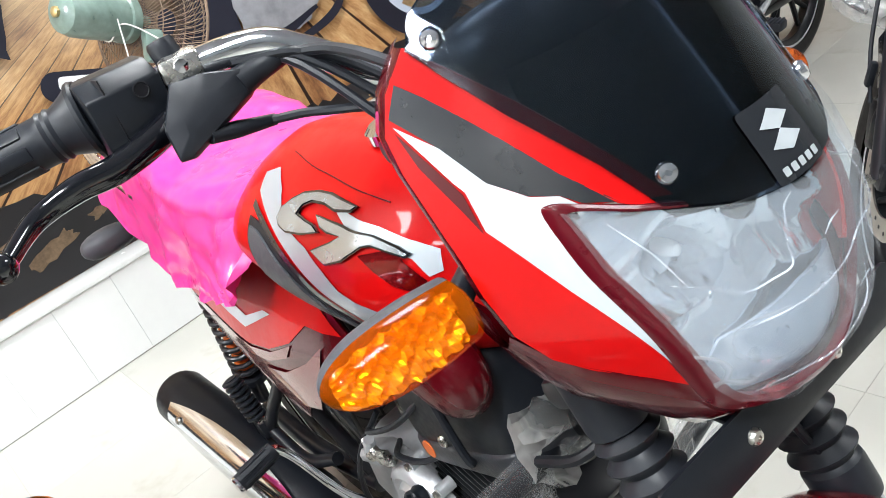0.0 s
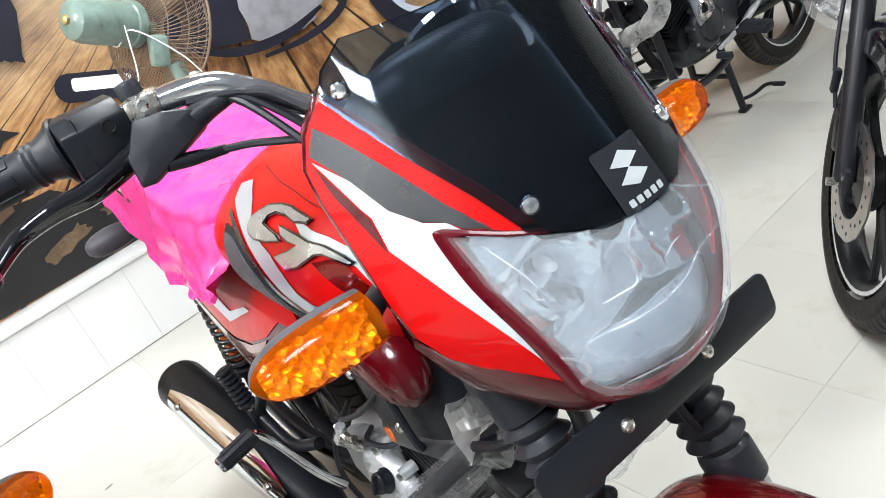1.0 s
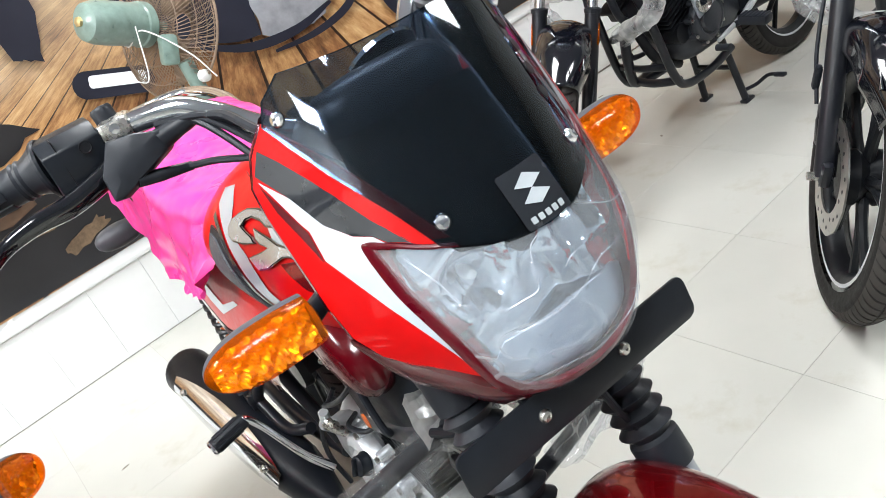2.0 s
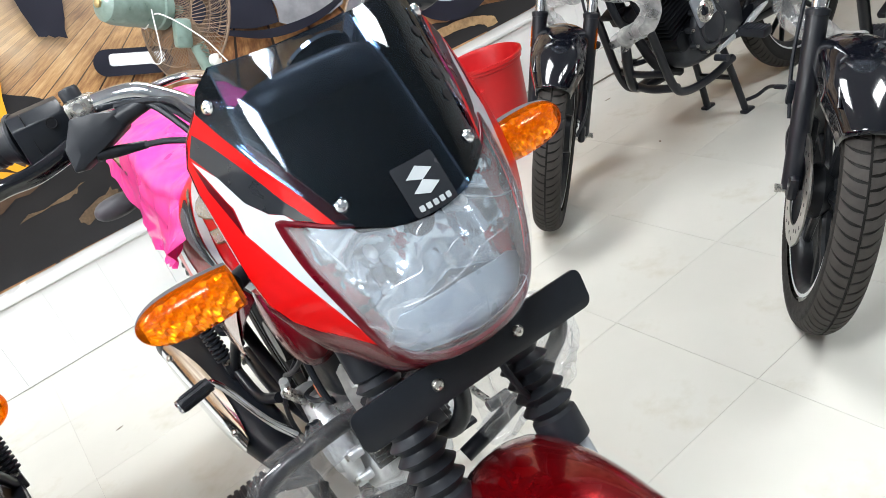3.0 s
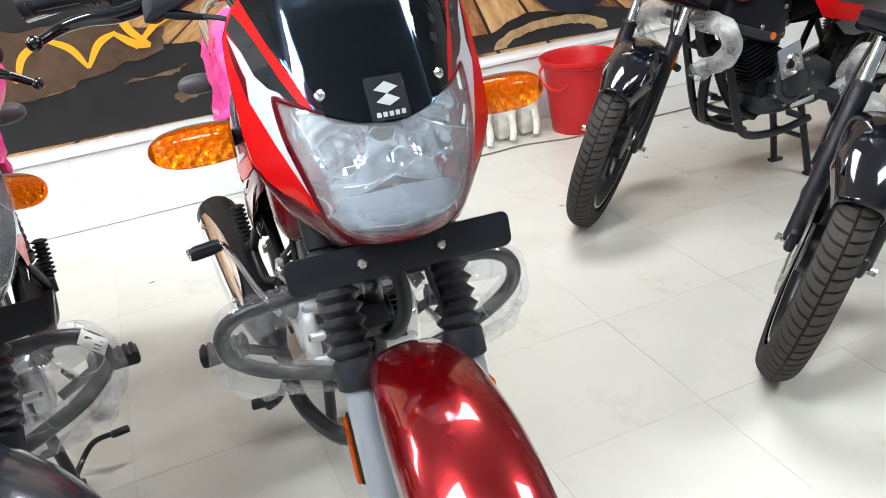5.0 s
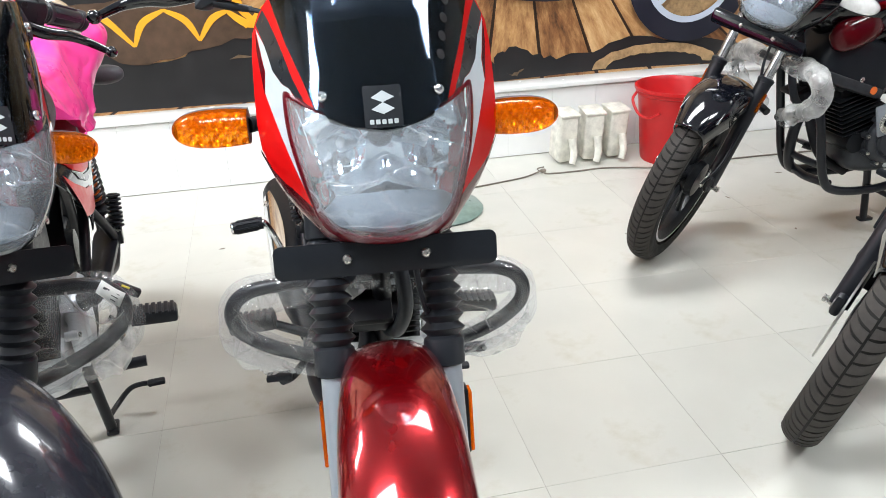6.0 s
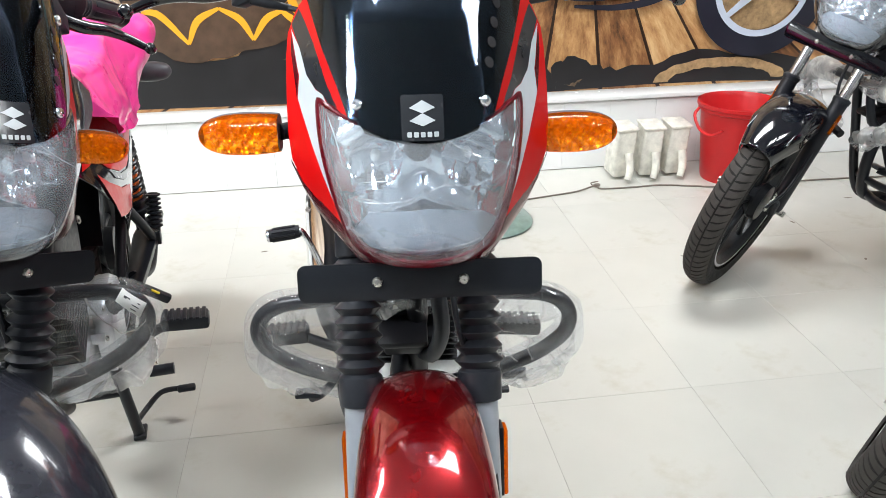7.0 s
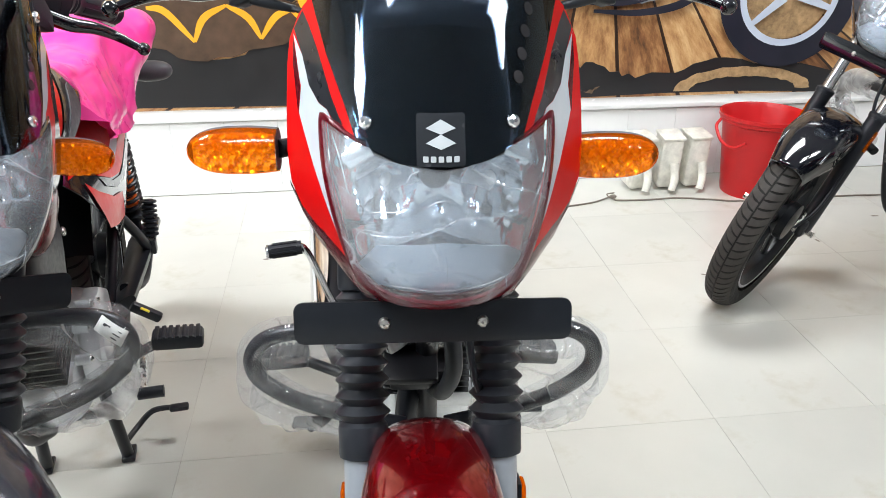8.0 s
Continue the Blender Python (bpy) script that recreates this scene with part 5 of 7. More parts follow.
def crash_guard(bike, st):
    """Bent bar on each side of the frame, wrapped in clear film."""
    for s in (-1, 1):
        dx, dy, dz, wide = st["guard"]
        path = [(-0.250, s * 0.03, 0.576), (-0.242, s * 0.10, 0.582), (-0.240, s * 0.155, 0.580), (-0.240, s * 0.195, 0.575), (-0.240, s * 0.222, 0.561), (-0.240, s * 0.2345, 0.539), (-0.240, s * 0.232, 0.513), (-0.240, s * 0.214, 0.491), (-0.240, s * 0.172, 0.464), (-0.246, s * 0.09, 0.430), (-0.250, s * 0.03, 0.412)]
        path = [(a + dx, b * wide + dy, c + dz) for a, b, c in path]
        bar = part("crash_guard", tube(path, 0.0120, 12), DARK_METAL, bike, "black bent crash bar wrapped in clear film")
        fine = curve_points(path, 13)
        fine = fine[int(0.05 * len(fine)):int(0.94 * len(fine))]
        n, last = 44, len(fine) - 1
        rings = []
        shift = V(3.1 * st["seed"], 7.7 * s, 0)
        puff = 0.55 if st["bash"] else 0.85

        def crumple(q, k):
            """Sharp ridges, as in crushed film."""
            a = 1 - 2 * abs(noise.noise(q * k + shift))
            b = 1 - 2 * abs(noise.noise(q * k * 2.3 - shift))
            return 0.65 * a + 0.35 * b
        for i, p in enumerate(fine):
            t = i / last
            ahead = (fine[min(i + 1, last)] - fine[max(i - 1, 0)]).normalized()
            side = V(1, 0, 0)
            side = (side - ahead * side.dot(ahead)).normalized()
            up = ahead.cross(side)
            bag = puff * math.sin(math.pi * min(1, 0.10 + t * 0.90)) ** 0.5 * (0.85 + 0.4 * t)
            ring = []
            for j in range(n):
                q = 2 * math.pi * j / n
                dd = math.cos(q) * side + math.sin(q) * up
                r = 0.025 + 0.010 * noise.noise(p * 22 + dd * 0.5 + shift) + 0.008 * crumple(p + dd * 0.03, 14) if st["bash"] else 0.0150 + bag * (0.006 + 0.005 * crumple(p + dd * 0.03, 15) + 0.034 * max(0, -dd.z) ** 1.4 + 0.005 * noise.noise(p * 12 + dd * 0.5 + shift))
                ring.append(p + max(r, 0.0160) * dd)
            rings.append(ring)
        bm = bmesh.new()
        loft(bm, rings, caps=False)
        part("wrapping", bm, BAG if st["bash"] else TIGHT_FILM, bar, "crumpled clear plastic wrapping").visible_shadow = False
        if not st["bash"]:
            rows = []
            for i in range(40):
                t = i / 39
                a, b = fine[int(t * last * 0.44)], fine[last - int(t * last * 0.44)]
                row = []
                for k in range(34):
                    q = a.lerp(b, k / 33)
                    row.append(q + V(0.010 + 0.012 * crumple(q, 14), 0, 0.006 * noise.noise(q * 20 - shift)))
                rows.append(row)
            bm = bmesh.new()
            loft(bm, rows, closed=False)
            part("slack_sheet", bm, FILM, bar).visible_shadow = False
            rows = []
            for i in range(40):
                t = i / 39
                p = fine[int(last * (0.52 + 0.46 * t))]
                row = []
                for k in range(15):
                    q = p + V(0.010, s * 0.006 * k / 14, -0.014 - 0.040 * k / 14 * math.sin(math.pi * min(1, 0.25 + t * 0.7)) * (1 + 0.5 * noise.noise(p * 30 + shift)))
                    row.append(q + V(0.012 * crumple(q, 15), 0.004 * crumple(q, 20), 0))
                rows.append(row)
            bm = bmesh.new()
            loft(bm, rows, closed=False)
            part("slack_sheet", bm, WHITE_FILM, bar).visible_shadow = False


def engine(bike, st):
    case = part("crankcase", egg((-0.57, 0, 0.325), 0.165, 0.085, 0.080, n=26, e=0.5), st["engine"], bike, "cast engine crankcase")
    for k in range(5):
        part("rib", block((0.006, 0.172, 0.09), pose(-0.66 + 0.045 * k, 0, 0.345, 0, 12), 0.002), st["engine"], case)
    for s in (-1, 1):
        cx, cz, r = (-0.505, 0.375, 0.078) if s < 0 else (-0.52, 0.365, 0.076)
        cover = part("engine_cover", revolve([(r, 0), (r + 0.002, 0.004), (r, 0.018), (r - 0.006, 0.026), (r - 0.016, 0.029), (r - 0.024, 0.024), (r - 0.03, 0.034), (0.02, 0.038), (0.0005, 0.038)], pose(cx, s * 0.082, cz, -90 * s), 34), st["engine"], bike, "round cast engine cover")
        part("cover_skirt", extruded([(-0.14, -0.05), (-0.02, -0.085), (0.06, -0.06), (0.075, 0.0), (0.03, 0.065), (-0.06, 0.07), (-0.13, 0.03)], 0.03, pose(cx - 0.03, s * 0.085, cz, 90), 0.006), st["engine"], cover)
        for i in range(9):
            q = 2 * math.pi * i / 9 + 0.2
            at = V(cx + (r + 0.004) * math.cos(q), s * 0.094, cz + (r + 0.004) * math.sin(q))
            lug = part("bolt_lug", rod(at - V(0, s * 0.02, 0), at + V(0, s * 0.004, 0), 0.0095, 10), st["engine"], cover)
            part("bolt", revolve([(0.0055, 0), (0.0055, 0.005), (0.004, 0.006), (0.0005, 0.006)], aim(at + V(0, s * 0.004, 0), at + V(0, s, 0)), 8), STEEL, cover)
        at = V(-0.478, s * 0.112, 0.428)
        knob = part("filler_cap", revolve([(0.019, 0), (0.019, 0.004), (0.016, 0.008), (0.016, 0.016), (0.012, 0.019), (0.0005, 0.019)], aim(at, at + V(0.1, s * 0.8, 0.35)), 14), BLACK_PLASTIC, cover, "black ribbed oil filler cap")
        part("grip_bar", block((0.006, 0.028, 0.008), aim(at, at + V(0.1, s * 0.8, 0.35)) @ pose(0, 0, 0.021), 0.002), BLACK_PLASTIC, knob)
    brk = part("clutch_bracket", tube([(-0.60, -0.10, 0.42), (-0.583, -0.118, 0.455), (-0.560, -0.120, 0.470), (-0.548, -0.118, 0.500)], [0.010, 0.011, 0.009, 0.008], 8, 4), ALUMINIUM, bike, "bare alloy clutch cable bracket")
    part("adjuster", rod((-0.565, -0.122, 0.470), (-0.515, -0.116, 0.490), 0.0055, 8), STEEL, brk)
    part("nut", rod((-0.552, -0.121, 0.475), (-0.545, -0.120, 0.478), 0.010, 6), STEEL, brk)
    part("drain_hose", tube([(-0.585, -0.08, 0.50), (-0.61, -0.12, 0.44), (-0.64, -0.13, 0.36), (-0.65, -0.12, 0.28)], 0.0045, 8), RUBBER, bike)
    part("starter_motor", rod((-0.42, -0.05, 0.355), (-0.42, 0.075, 0.355), 0.032, 18), ALUMINIUM if st["engine"] is ALUMINIUM else BLACK_ALLOY, bike)
    m = Matrix.Translation((-0.43, 0, 0.43)) @ pose(0, 0, 0, 0, 18)
    cyl = part("cylinder", block((0.10, 0.105, 0.16), m @ pose(0, 0, 0.03), 0.008), BLACK_ALLOY, bike, "black finned cylinder")
    for i in range(9):
        part("fin", block((0.135, 0.14, 0.0035), m @ pose(0, 0, -0.035 + 0.0145 * i), 0.001), BLACK_ALLOY, cyl)
    head = part("cylinder_head", block((0.115, 0.12, 0.06), m @ pose(0, 0, 0.135), 0.012), BLACK_ALLOY, bike, "black cast cylinder head")
    part("rocker_cover", block((0.10, 0.11, 0.035), m @ pose(0, 0, 0.18), 0.012), BLACK_ALLOY, head)
    for v in (-1, 1):
        part("bolt", rod(m @ V(0.045, 0.045 * v, 0.195), m @ V(0.045, 0.045 * v, 0.212), 0.006, 6), STEEL, head)
        part("bolt", rod(m @ V(-0.045, 0.045 * v, 0.195), m @ V(-0.045, 0.045 * v, 0.212), 0.006, 6), STEEL, head)
    part("spark_plug_lead", tube([m @ V(0.03, -0.07, 0.15), m @ V(0.06, -0.10, 0.17), m @ V(-0.02, -0.09, 0.25), m @ V(-0.1, -0.04, 0.27)], 0.005, 8), RUBBER, bike)
    carb = part("carburettor", block((0.06, 0.05, 0.07), pose(-0.57, -0.03, 0.545), 0.012), STEEL, bike, "cast carburettor")
    part("carburettor_bowl", revolve([(0.024, 0), (0.028, 0.006), (0.028, 0.03), (0.02, 0.035), (0.0005, 0.035)], pose(-0.56, -0.03, 0.478), 18), STEEL, carb)
    part("choke_lever", tube([(-0.545, -0.065, 0.57), (-0.53, -0.085, 0.585), (-0.51, -0.088, 0.60)], 0.005, 8, 4), STEEL, carb)
    part("intake_duct", tube([(-0.59, -0.02, 0.55), (-0.64, -0.01, 0.56), (-0.70, 0, 0.58)], 0.028, 14, 4), RUBBER, bike)
    part("engine_cable", tube([(-0.58, -0.07, 0.44), (-0.52, -0.10, 0.47), (-0.44, -0.09, 0.50), (-0.34, -0.06, 0.60), (-0.28, -0.03, 0.74)], 0.0042, 8), RUBBER, bike)
    part("engine_cable", tube([(-0.62, -0.08, 0.46), (-0.56, -0.11, 0.50), (-0.46, -0.10, 0.56), (-0.36, -0.06, 0.66)], 0.0042, 8), RUBBER, bike)
    part("clutch_arm", tube([(-0.545, -0.105, 0.45), (-0.535, -0.118, 0.475), (-0.565, -0.118, 0.492)], [0.009, 0.007, 0.006], 8, 4), STEEL, bike)
    # cover round the cylinder, under the tank
    tilt = Matrix.Translation((-0.385, 0, 0.602)) @ pose(0, 0, 0, 0, -20)
    own = egg((0, 0, 0), 0.135, 0.090, 0.082, None, 36, 0.42)
    bmesh.ops.transform(own, matrix=tilt, verts=own.verts)
    sh = part("cylinder_cover", own, BLACK_PLASTIC, bike, "black plastic cover under the tank")
    own = egg((0, 0, -0.062), 0.130, 0.092, 0.020, None, 36, 0.35)
    bmesh.ops.transform(own, matrix=tilt, verts=own.verts)
    part("cover_rim", own, GREY_ALLOY, sh, "grey lower rim of the cover")
    for s in (-1, 1):
        for du, dw in ((-0.015, -0.040), (0.085, 0.030), (-0.085, 0.035)):
            at = tilt @ V(du, s * 0.0895, dw)
            part("screw", screw(at, (0, s, 0.1), 0.008), STEEL, sh)
        at = tilt @ V(-0.070, s * 0.0905, -0.058)
        part("emblem", revolve([(0.012, 0), (0.012, 0.002), (0.0005, 0.002)], aim(at, at + V(0, s, 0)), 14), ORANGE, sh, "small orange emblem")


def frame_parts(bike, st):
    part("frame_tube", tube([(-0.17, 0, 0.80), (-0.22, 0, 0.66), (-0.29, 0, 0.45), (-0.36, 0, 0.30), (-0.46, 0, 0.235)], 0.016, 14), FRAME_BLACK, bike, "black steel frame tube")
    k = 0.5 * st["low_shift"]
    part("engine_mount", block((0.05, 0.080, 0.045), pose(-0.265, k, 0.50, 0, 20), 0.006), FRAME_BLACK, bike)
    part("breather_hose", tube([(-0.20, 0.030 + k, 0.66), (-0.18, 0.042 + k, 0.61), (-0.185, 0.046 + k, 0.55), (-0.22, 0.034 + k, 0.49), (-0.29, 0.02 + k, 0.45)], 0.012, 12), RUBBER, bike, "thick black rubber hose")
    part("wire_loom", tube([(-0.13, -0.03 + k, 0.70), (-0.15, -0.005 + k, 0.655), (-0.18, -0.045 + k, 0.620), (-0.23, -0.06 + k, 0.60)], 0.006, 8), RUBBER, bike)
    part("frame_gusset", block((0.012, 0.050, 0.060), pose(-0.245, 0.030 + k, 0.585, 0, 20), 0.003), GREY_LEG, bike, "grey steel gusset on the frame tube")
    part("lower_bracket", block((0.05, 0.075, 0.014), pose(-0.235, k - 0.01, 0.520, 0, 20), 0.004), FRAME_BLACK, bike)
    if not st["bash"]:
        rows = []
        for i in range(16):
            a = i / 15
            rows.append([V(-0.235 + 0.03 * noise.noise(V(a * 5, c * 4, 1.0)), -0.075 + 0.15 * a + k, 0.655 - 0.10 * c + 0.012 * noise.noise(V(a * 7, c * 3, 5.0))) for c in (q / 9 for q in range(10))])
        bm = bmesh.new()
        loft(bm, rows, closed=False)
        part("loose_wrapping", bm, WHITE_FILM, bike, "crumpled clear plastic between the bars").visible_shadow = False
    for s in (-1, 1):
        part("bolt", rod((-0.245, s * 0.055, 0.58), (-0.245, s * 0.068, 0.58), 0.009, 6), STEEL, bike)
    part("head_tube", rod(HEAD_POINT - HEAD_AXIS * 0.02, HEAD_POINT + HEAD_AXIS * 0.20, 0.026, 18), FRAME_BLACK, bike)
    part("backbone", tube([(-0.20, 0, 0.86), (-0.35, 0, 0.80), (-0.60, 0, 0.72), (-0.78, 0, 0.66)], 0.024, 12), FRAME_BLACK, bike)
    for s in (-1, 1):
        part("seat_rail", tube([(-0.62, s * 0.07, 0.69), (-0.85, s * 0.10, 0.68), (-1.10, s * 0.10, 0.70), (-1.30, s * 0.07, 0.74)], 0.012, 10), FRAME_BLACK, bike)
        part("rear_stay", tube([(-0.70, s * 0.09, 0.33), (-0.80, s * 0.11, 0.48), (-0.92, s * 0.115, 0.66)], 0.012, 10), FRAME_BLACK, bike)
        arm = part("swingarm", tube([(-0.70, s * 0.085, 0.30), (-0.90, s * 0.105, 0.29), (-1.11, s * 0.105, 0.285)], 0.0165, 12), DARK_METAL, bike)
        part("axle_nut", rod((-1.087, s * 0.11, 0.285), (-1.087, s * 0.13, 0.285), 0.011, 6), STEEL, arm)
        # shock absorber with its coil
        lo, hi = V(-1.06, s * 0.116, 0.34), V(-0.985, s * 0.110, 0.64)
        shock = part("shock_absorber", rod(lo, hi, 0.014, 14), DARK_METAL, bike, "rear shock absorber with black coil spring")
        m = aim(lo, hi)
        L = (hi - lo).length
        part("inner_spring", tube([m @ V(0.017 * math.cos(q), 0.017 * math.sin(q), 0.09 + (L - 0.15) * q / (2 * math.pi * 11)) for q in (2 * math.pi * i / 8 for i in range(89))], 0.0045, 6, smooth=False), ORANGE, shock, "orange inner spring")
        part("coil_spring", tube([m @ V(0.0275 * math.cos(q), 0.0275 * math.sin(q), 0.08 + (L - 0.12) * q / (2 * math.pi * 9)) for q in (2 * math.pi * i / 12 for i in range(109))], 0.0048, 8, smooth=False), DARK_METAL, shock)
        part("spring_seat", revolve([(0.016, 0), (0.033, 0.002), (0.033, 0.016), (0.02, 0.02)], m @ pose(0, 0, 0.06), 20), DARK_METAL, shock)
        # footrests
        k = st["low_shift"]
        peg = part("footrest", rod((-0.540, s * 0.12 + k, 0.305), (-0.555, s * 0.190 + k, 0.328), 0.010, 10), DARK_METAL, bike, "rider's footrest with ribbed rubber")
        rub = part("rubber", block((0.046, 0.095, 0.030), pose(-0.560, s * 0.230 + k, 0.332, -4 * s), 0.008), RUBBER, peg)
        for i in range(7):
            part("rib", block((0.046, 0.0085, 0.006), pose(-0.560, s * (0.193 + 0.0125 * i) + k, 0.3458 - 0.0009 * (i - 3)), 0.002), RUBBER, rub)
        hang = part("pillion_bracket", tube([(-0.74, s * 0.12, 0.36), (-0.83, s * 0.145, 0.33), (-0.915, s * 0.155, 0.365)], 0.011, 10), DARK_METAL, bike)
        part("bracket_stay", tube([(-0.80, s * 0.11, 0.52), (-0.87, s * 0.14, 0.43), (-0.915, s * 0.155, 0.37)], 0.011, 10), DARK_METAL, hang)
        clev = part("pivot_block", block((0.032, 0.030, 0.034), pose(-0.922, s * 0.158, 0.372), 0.004), DARK_METAL, hang)
        part("bolt", revolve([(0.008, 0), (0.008, 0.004), (0.0005, 0.004)], aim(V(-0.915, s * 0.162, 0.390), V(-0.905, s * 0.2, 0.44)), 10), STEEL, clev)
        fold = part("pillion_footrest", rod((-0.925, s * 0.163, 0.385), (-0.945, s * 0.168, 0.475), 0.011, 12), RUBBER, bike, "folded ribbed pillion footrest")
        for i in range(8):
            p = V(-0.927, s * 0.164, 0.398).lerp(V(-0.944, s * 0.168, 0.470), i / 7)
            part("rib", revolve([(0.012, -0.0036), (0.0175, -0.002), (0.0175, 0.002), (0.012, 0.0036)], aim(p, p + V(-0.019, s * 0.005, 0.09)), 12), RUBBER, fold)
        # centre stand
        leg = part("centre_stand", tube([(-0.60, s * 0.065, 0.265), (-0.625, s * 0.072, 0.14), (-0.648, s * 0.080, 0.012)], 0.0125, 10), DARK_METAL, bike, "black tubular centre stand")
        part("foot", block((0.05, 0.028, 0.012), pose(-0.655, s * 0.082, 0.007), 0.004), DARK_METAL, leg)
    part("stand_brace", rod((-0.625, -0.072, 0.14), (-0.625, 0.072, 0.14), 0.009, 10), DARK_METAL, bike)
    tang = part("stand_tang", tube([(-0.64, 0.080, 0.045), (-0.69, 0.100, 0.045), (-0.71, 0.130, 0.066), (-0.705, 0.160, 0.076), (-0.695, 0.190, 0.078)], 0.0065, 8), DARK_METAL, bike)
    part("pad", block((0.02, 0.04, 0.012), pose(-0.693, 0.193, 0.081), 0.004), RUBBER, tang)
    # pedals
    ped = part("brake_pedal", tube([(-0.56, -0.14, 0.27), (-0.50, -0.165, 0.255), (-0.465, -0.185, 0.255), (-0.448, -0.20, 0.262)], [0.009, 0.008, 0.010, 0.012], 10), DARK_METAL, bike, "black brake pedal")
    part("pad", block((0.03, 0.05, 0.012), pose(-0.447, -0.205, 0.270, 0, -10), 0.004), RUBBER, ped)
    if st["bash"]:
        gear = part("gear_pedal", tube([(-0.752, 0.14, 0.350), (-0.66, 0.155, 0.338), (-0.611, 0.16, 0.328), (-0.53, 0.165, 0.318), (-0.455, 0.170, 0.312)], [0.012, 0.017, 0.012, 0.011, 0.009], 10, flat=0.7), ALUMINIUM, bike, "bare alloy gear pedal and bracket")
        ring = part("cap_ring", revolve([(0.034, 0), (0.036, 0.006), (0.030, 0.012), (0.022, 0.006), (0.014, 0.010), (0.0005, 0.011)], pose(-0.486, 0.118, 0.428, -90), 26), STEEL, bike, "bare steel engine cap")
        part("cover_plate", block((0.09, 0.012, 0.10), pose(-0.49, 0.112, 0.440, 0, 15), 0.006), GREY_LEG, bike)
    else:
        gear = part("gear_pedal", tube([(-0.66, 0.135, 0.29), (-0.56, 0.16, 0.30), (-0.45, 0.17, 0.29)], 0.007, 8), STEEL, bike)
    part("rubber", rod((-0.45, 0.16, 0.29), (-0.45, 0.205, 0.29), 0.011, 10), RUBBER, gear)
    kick = part("kick_lever", tube([(-0.645, -0.135, 0.335), (-0.63, -0.165, 0.40), (-0.622, -0.195, 0.49), (-0.622, -0.210, 0.522), (-0.624, -0.218, 0.526)], [0.009, 0.0065, 0.006, 0.006, 0.007], 10), CHROME, bike, "chrome kick-start lever")
    rub = part("rubber", rod((-0.622, -0.216, 0.526), (-0.615, -0.274, 0.521), 0.0125, 16), RUBBER, kick, "ribbed black kick-start rubber")
    part("end_cap", revolve([(0.0126, 0), (0.0126, 0.003), (0.010, 0.005), (0.0005, 0.005)], aim(V(-0.615, -0.274, 0.521), V(-0.608, -0.332, 0.516)), 14), CHROME, rub)
    for i in range(9):
        q = 2 * math.pi * i / 9
        part("rib", rod(V(-0.621, -0.224, 0.5253) + 0.0123 * V(math.cos(q), 0, math.sin(q)), V(-0.616, -0.268, 0.5215) + 0.0123 * V(math.cos(q), 0, math.sin(q)), 0.002, 6), RUBBER, rub)
    part("chain_case", tube([(-0.68, 0.115, 0.34), (-0.90, 0.125, 0.335), (-1.09, 0.125, 0.33)], [0.045, 0.050, 0.06], 14, flat=0.35), DARK_METAL, bike)
    # exhaust
    part("exhaust_pipe", tube([(-0.335, -0.02, 0.46), (-0.285, -0.03, 0.42), (-0.28, -0.045, 0.30), (-0.34, -0.085, 0.225), (-0.50, -0.138, 0.205), (-0.64, -0.150, 0.242)], 0.0165, 14), DARK_METAL, bike, "black exhaust pipe")
    a, b = V(-0.64, -0.155, 0.240), V(-1.235, -0.222, 0.356)
    m = aim(a, b)
    L = (b - a).length
    muf = part("silencer", revolve([(0.017, 0), (0.024, 0.03), (0.042, 0.10), (0.051, 0.16), (0.054, L - 0.05), (0.054, L - 0.012), (0.050, L), (0.030, L + 0.004), (0.022, L - 0.01), (0.0005, L - 0.01)], m, 28), BLACK_PLASTIC, bike, "satin black exhaust silencer")
    side_way = m.to_3x3().inverted() @ V(0, -0.82, 0.57)
    turn = math.degrees(math.atan2(side_way.y, side_way.x))
    bm = bmesh.new()
    rows = []
    for i in range(13):
        t = i / 12
        h = 0.13 + (L - 0.19) * t
        r = 0.0575 + 0.003 * math.sin(math.pi * t)
        open_ = 42 * math.sin(math.pi * (0.06 + 0.86 * t)) ** 0.6
        rows.append([m @ Vector((r * math.cos(radians(-open_ + 2 * open_ * k / 12 + turn)), r * math.sin(radians(-open_ + 2 * open_ * k / 12 + turn)), h)) for k in range(13)])
    loft(bm, rows, closed=False)
    shield = part("heat_shield", bm, CHROME, muf, "polished chrome heat shield")
    for h in (0.18, L - 0.105):
        q = radians(turn)
        at = m @ Vector((0.060 * math.cos(q), 0.060 * math.sin(q), h))
        out = m.to_3x3() @ Vector((math.cos(q), math.sin(q), 0))
        part("screw", screw(at, out, 0.0075), STEEL, shield)
    wheel(bike, REAR, RADIUS)
    # rear mudguard
    rings = []
    for i in range(15):
        q = radians(30 + 125 * i / 14)
        rings.append([V(REAR.x - 0.335 * math.cos(q) + 0.02 * abs(g) ** 2 * math.cos(q), 0.062 * g, REAR.z + (0.335 - 0.03 * abs(g) ** 2) * math.sin(q)) for g in (-1, -0.7, -0.35, 0, 0.35, 0.7, 1)])
    bm = bmesh.new()
    loft(bm, rings, closed=False)
    part("rear_mudguard", bm, BLACK_PLASTIC, bike)
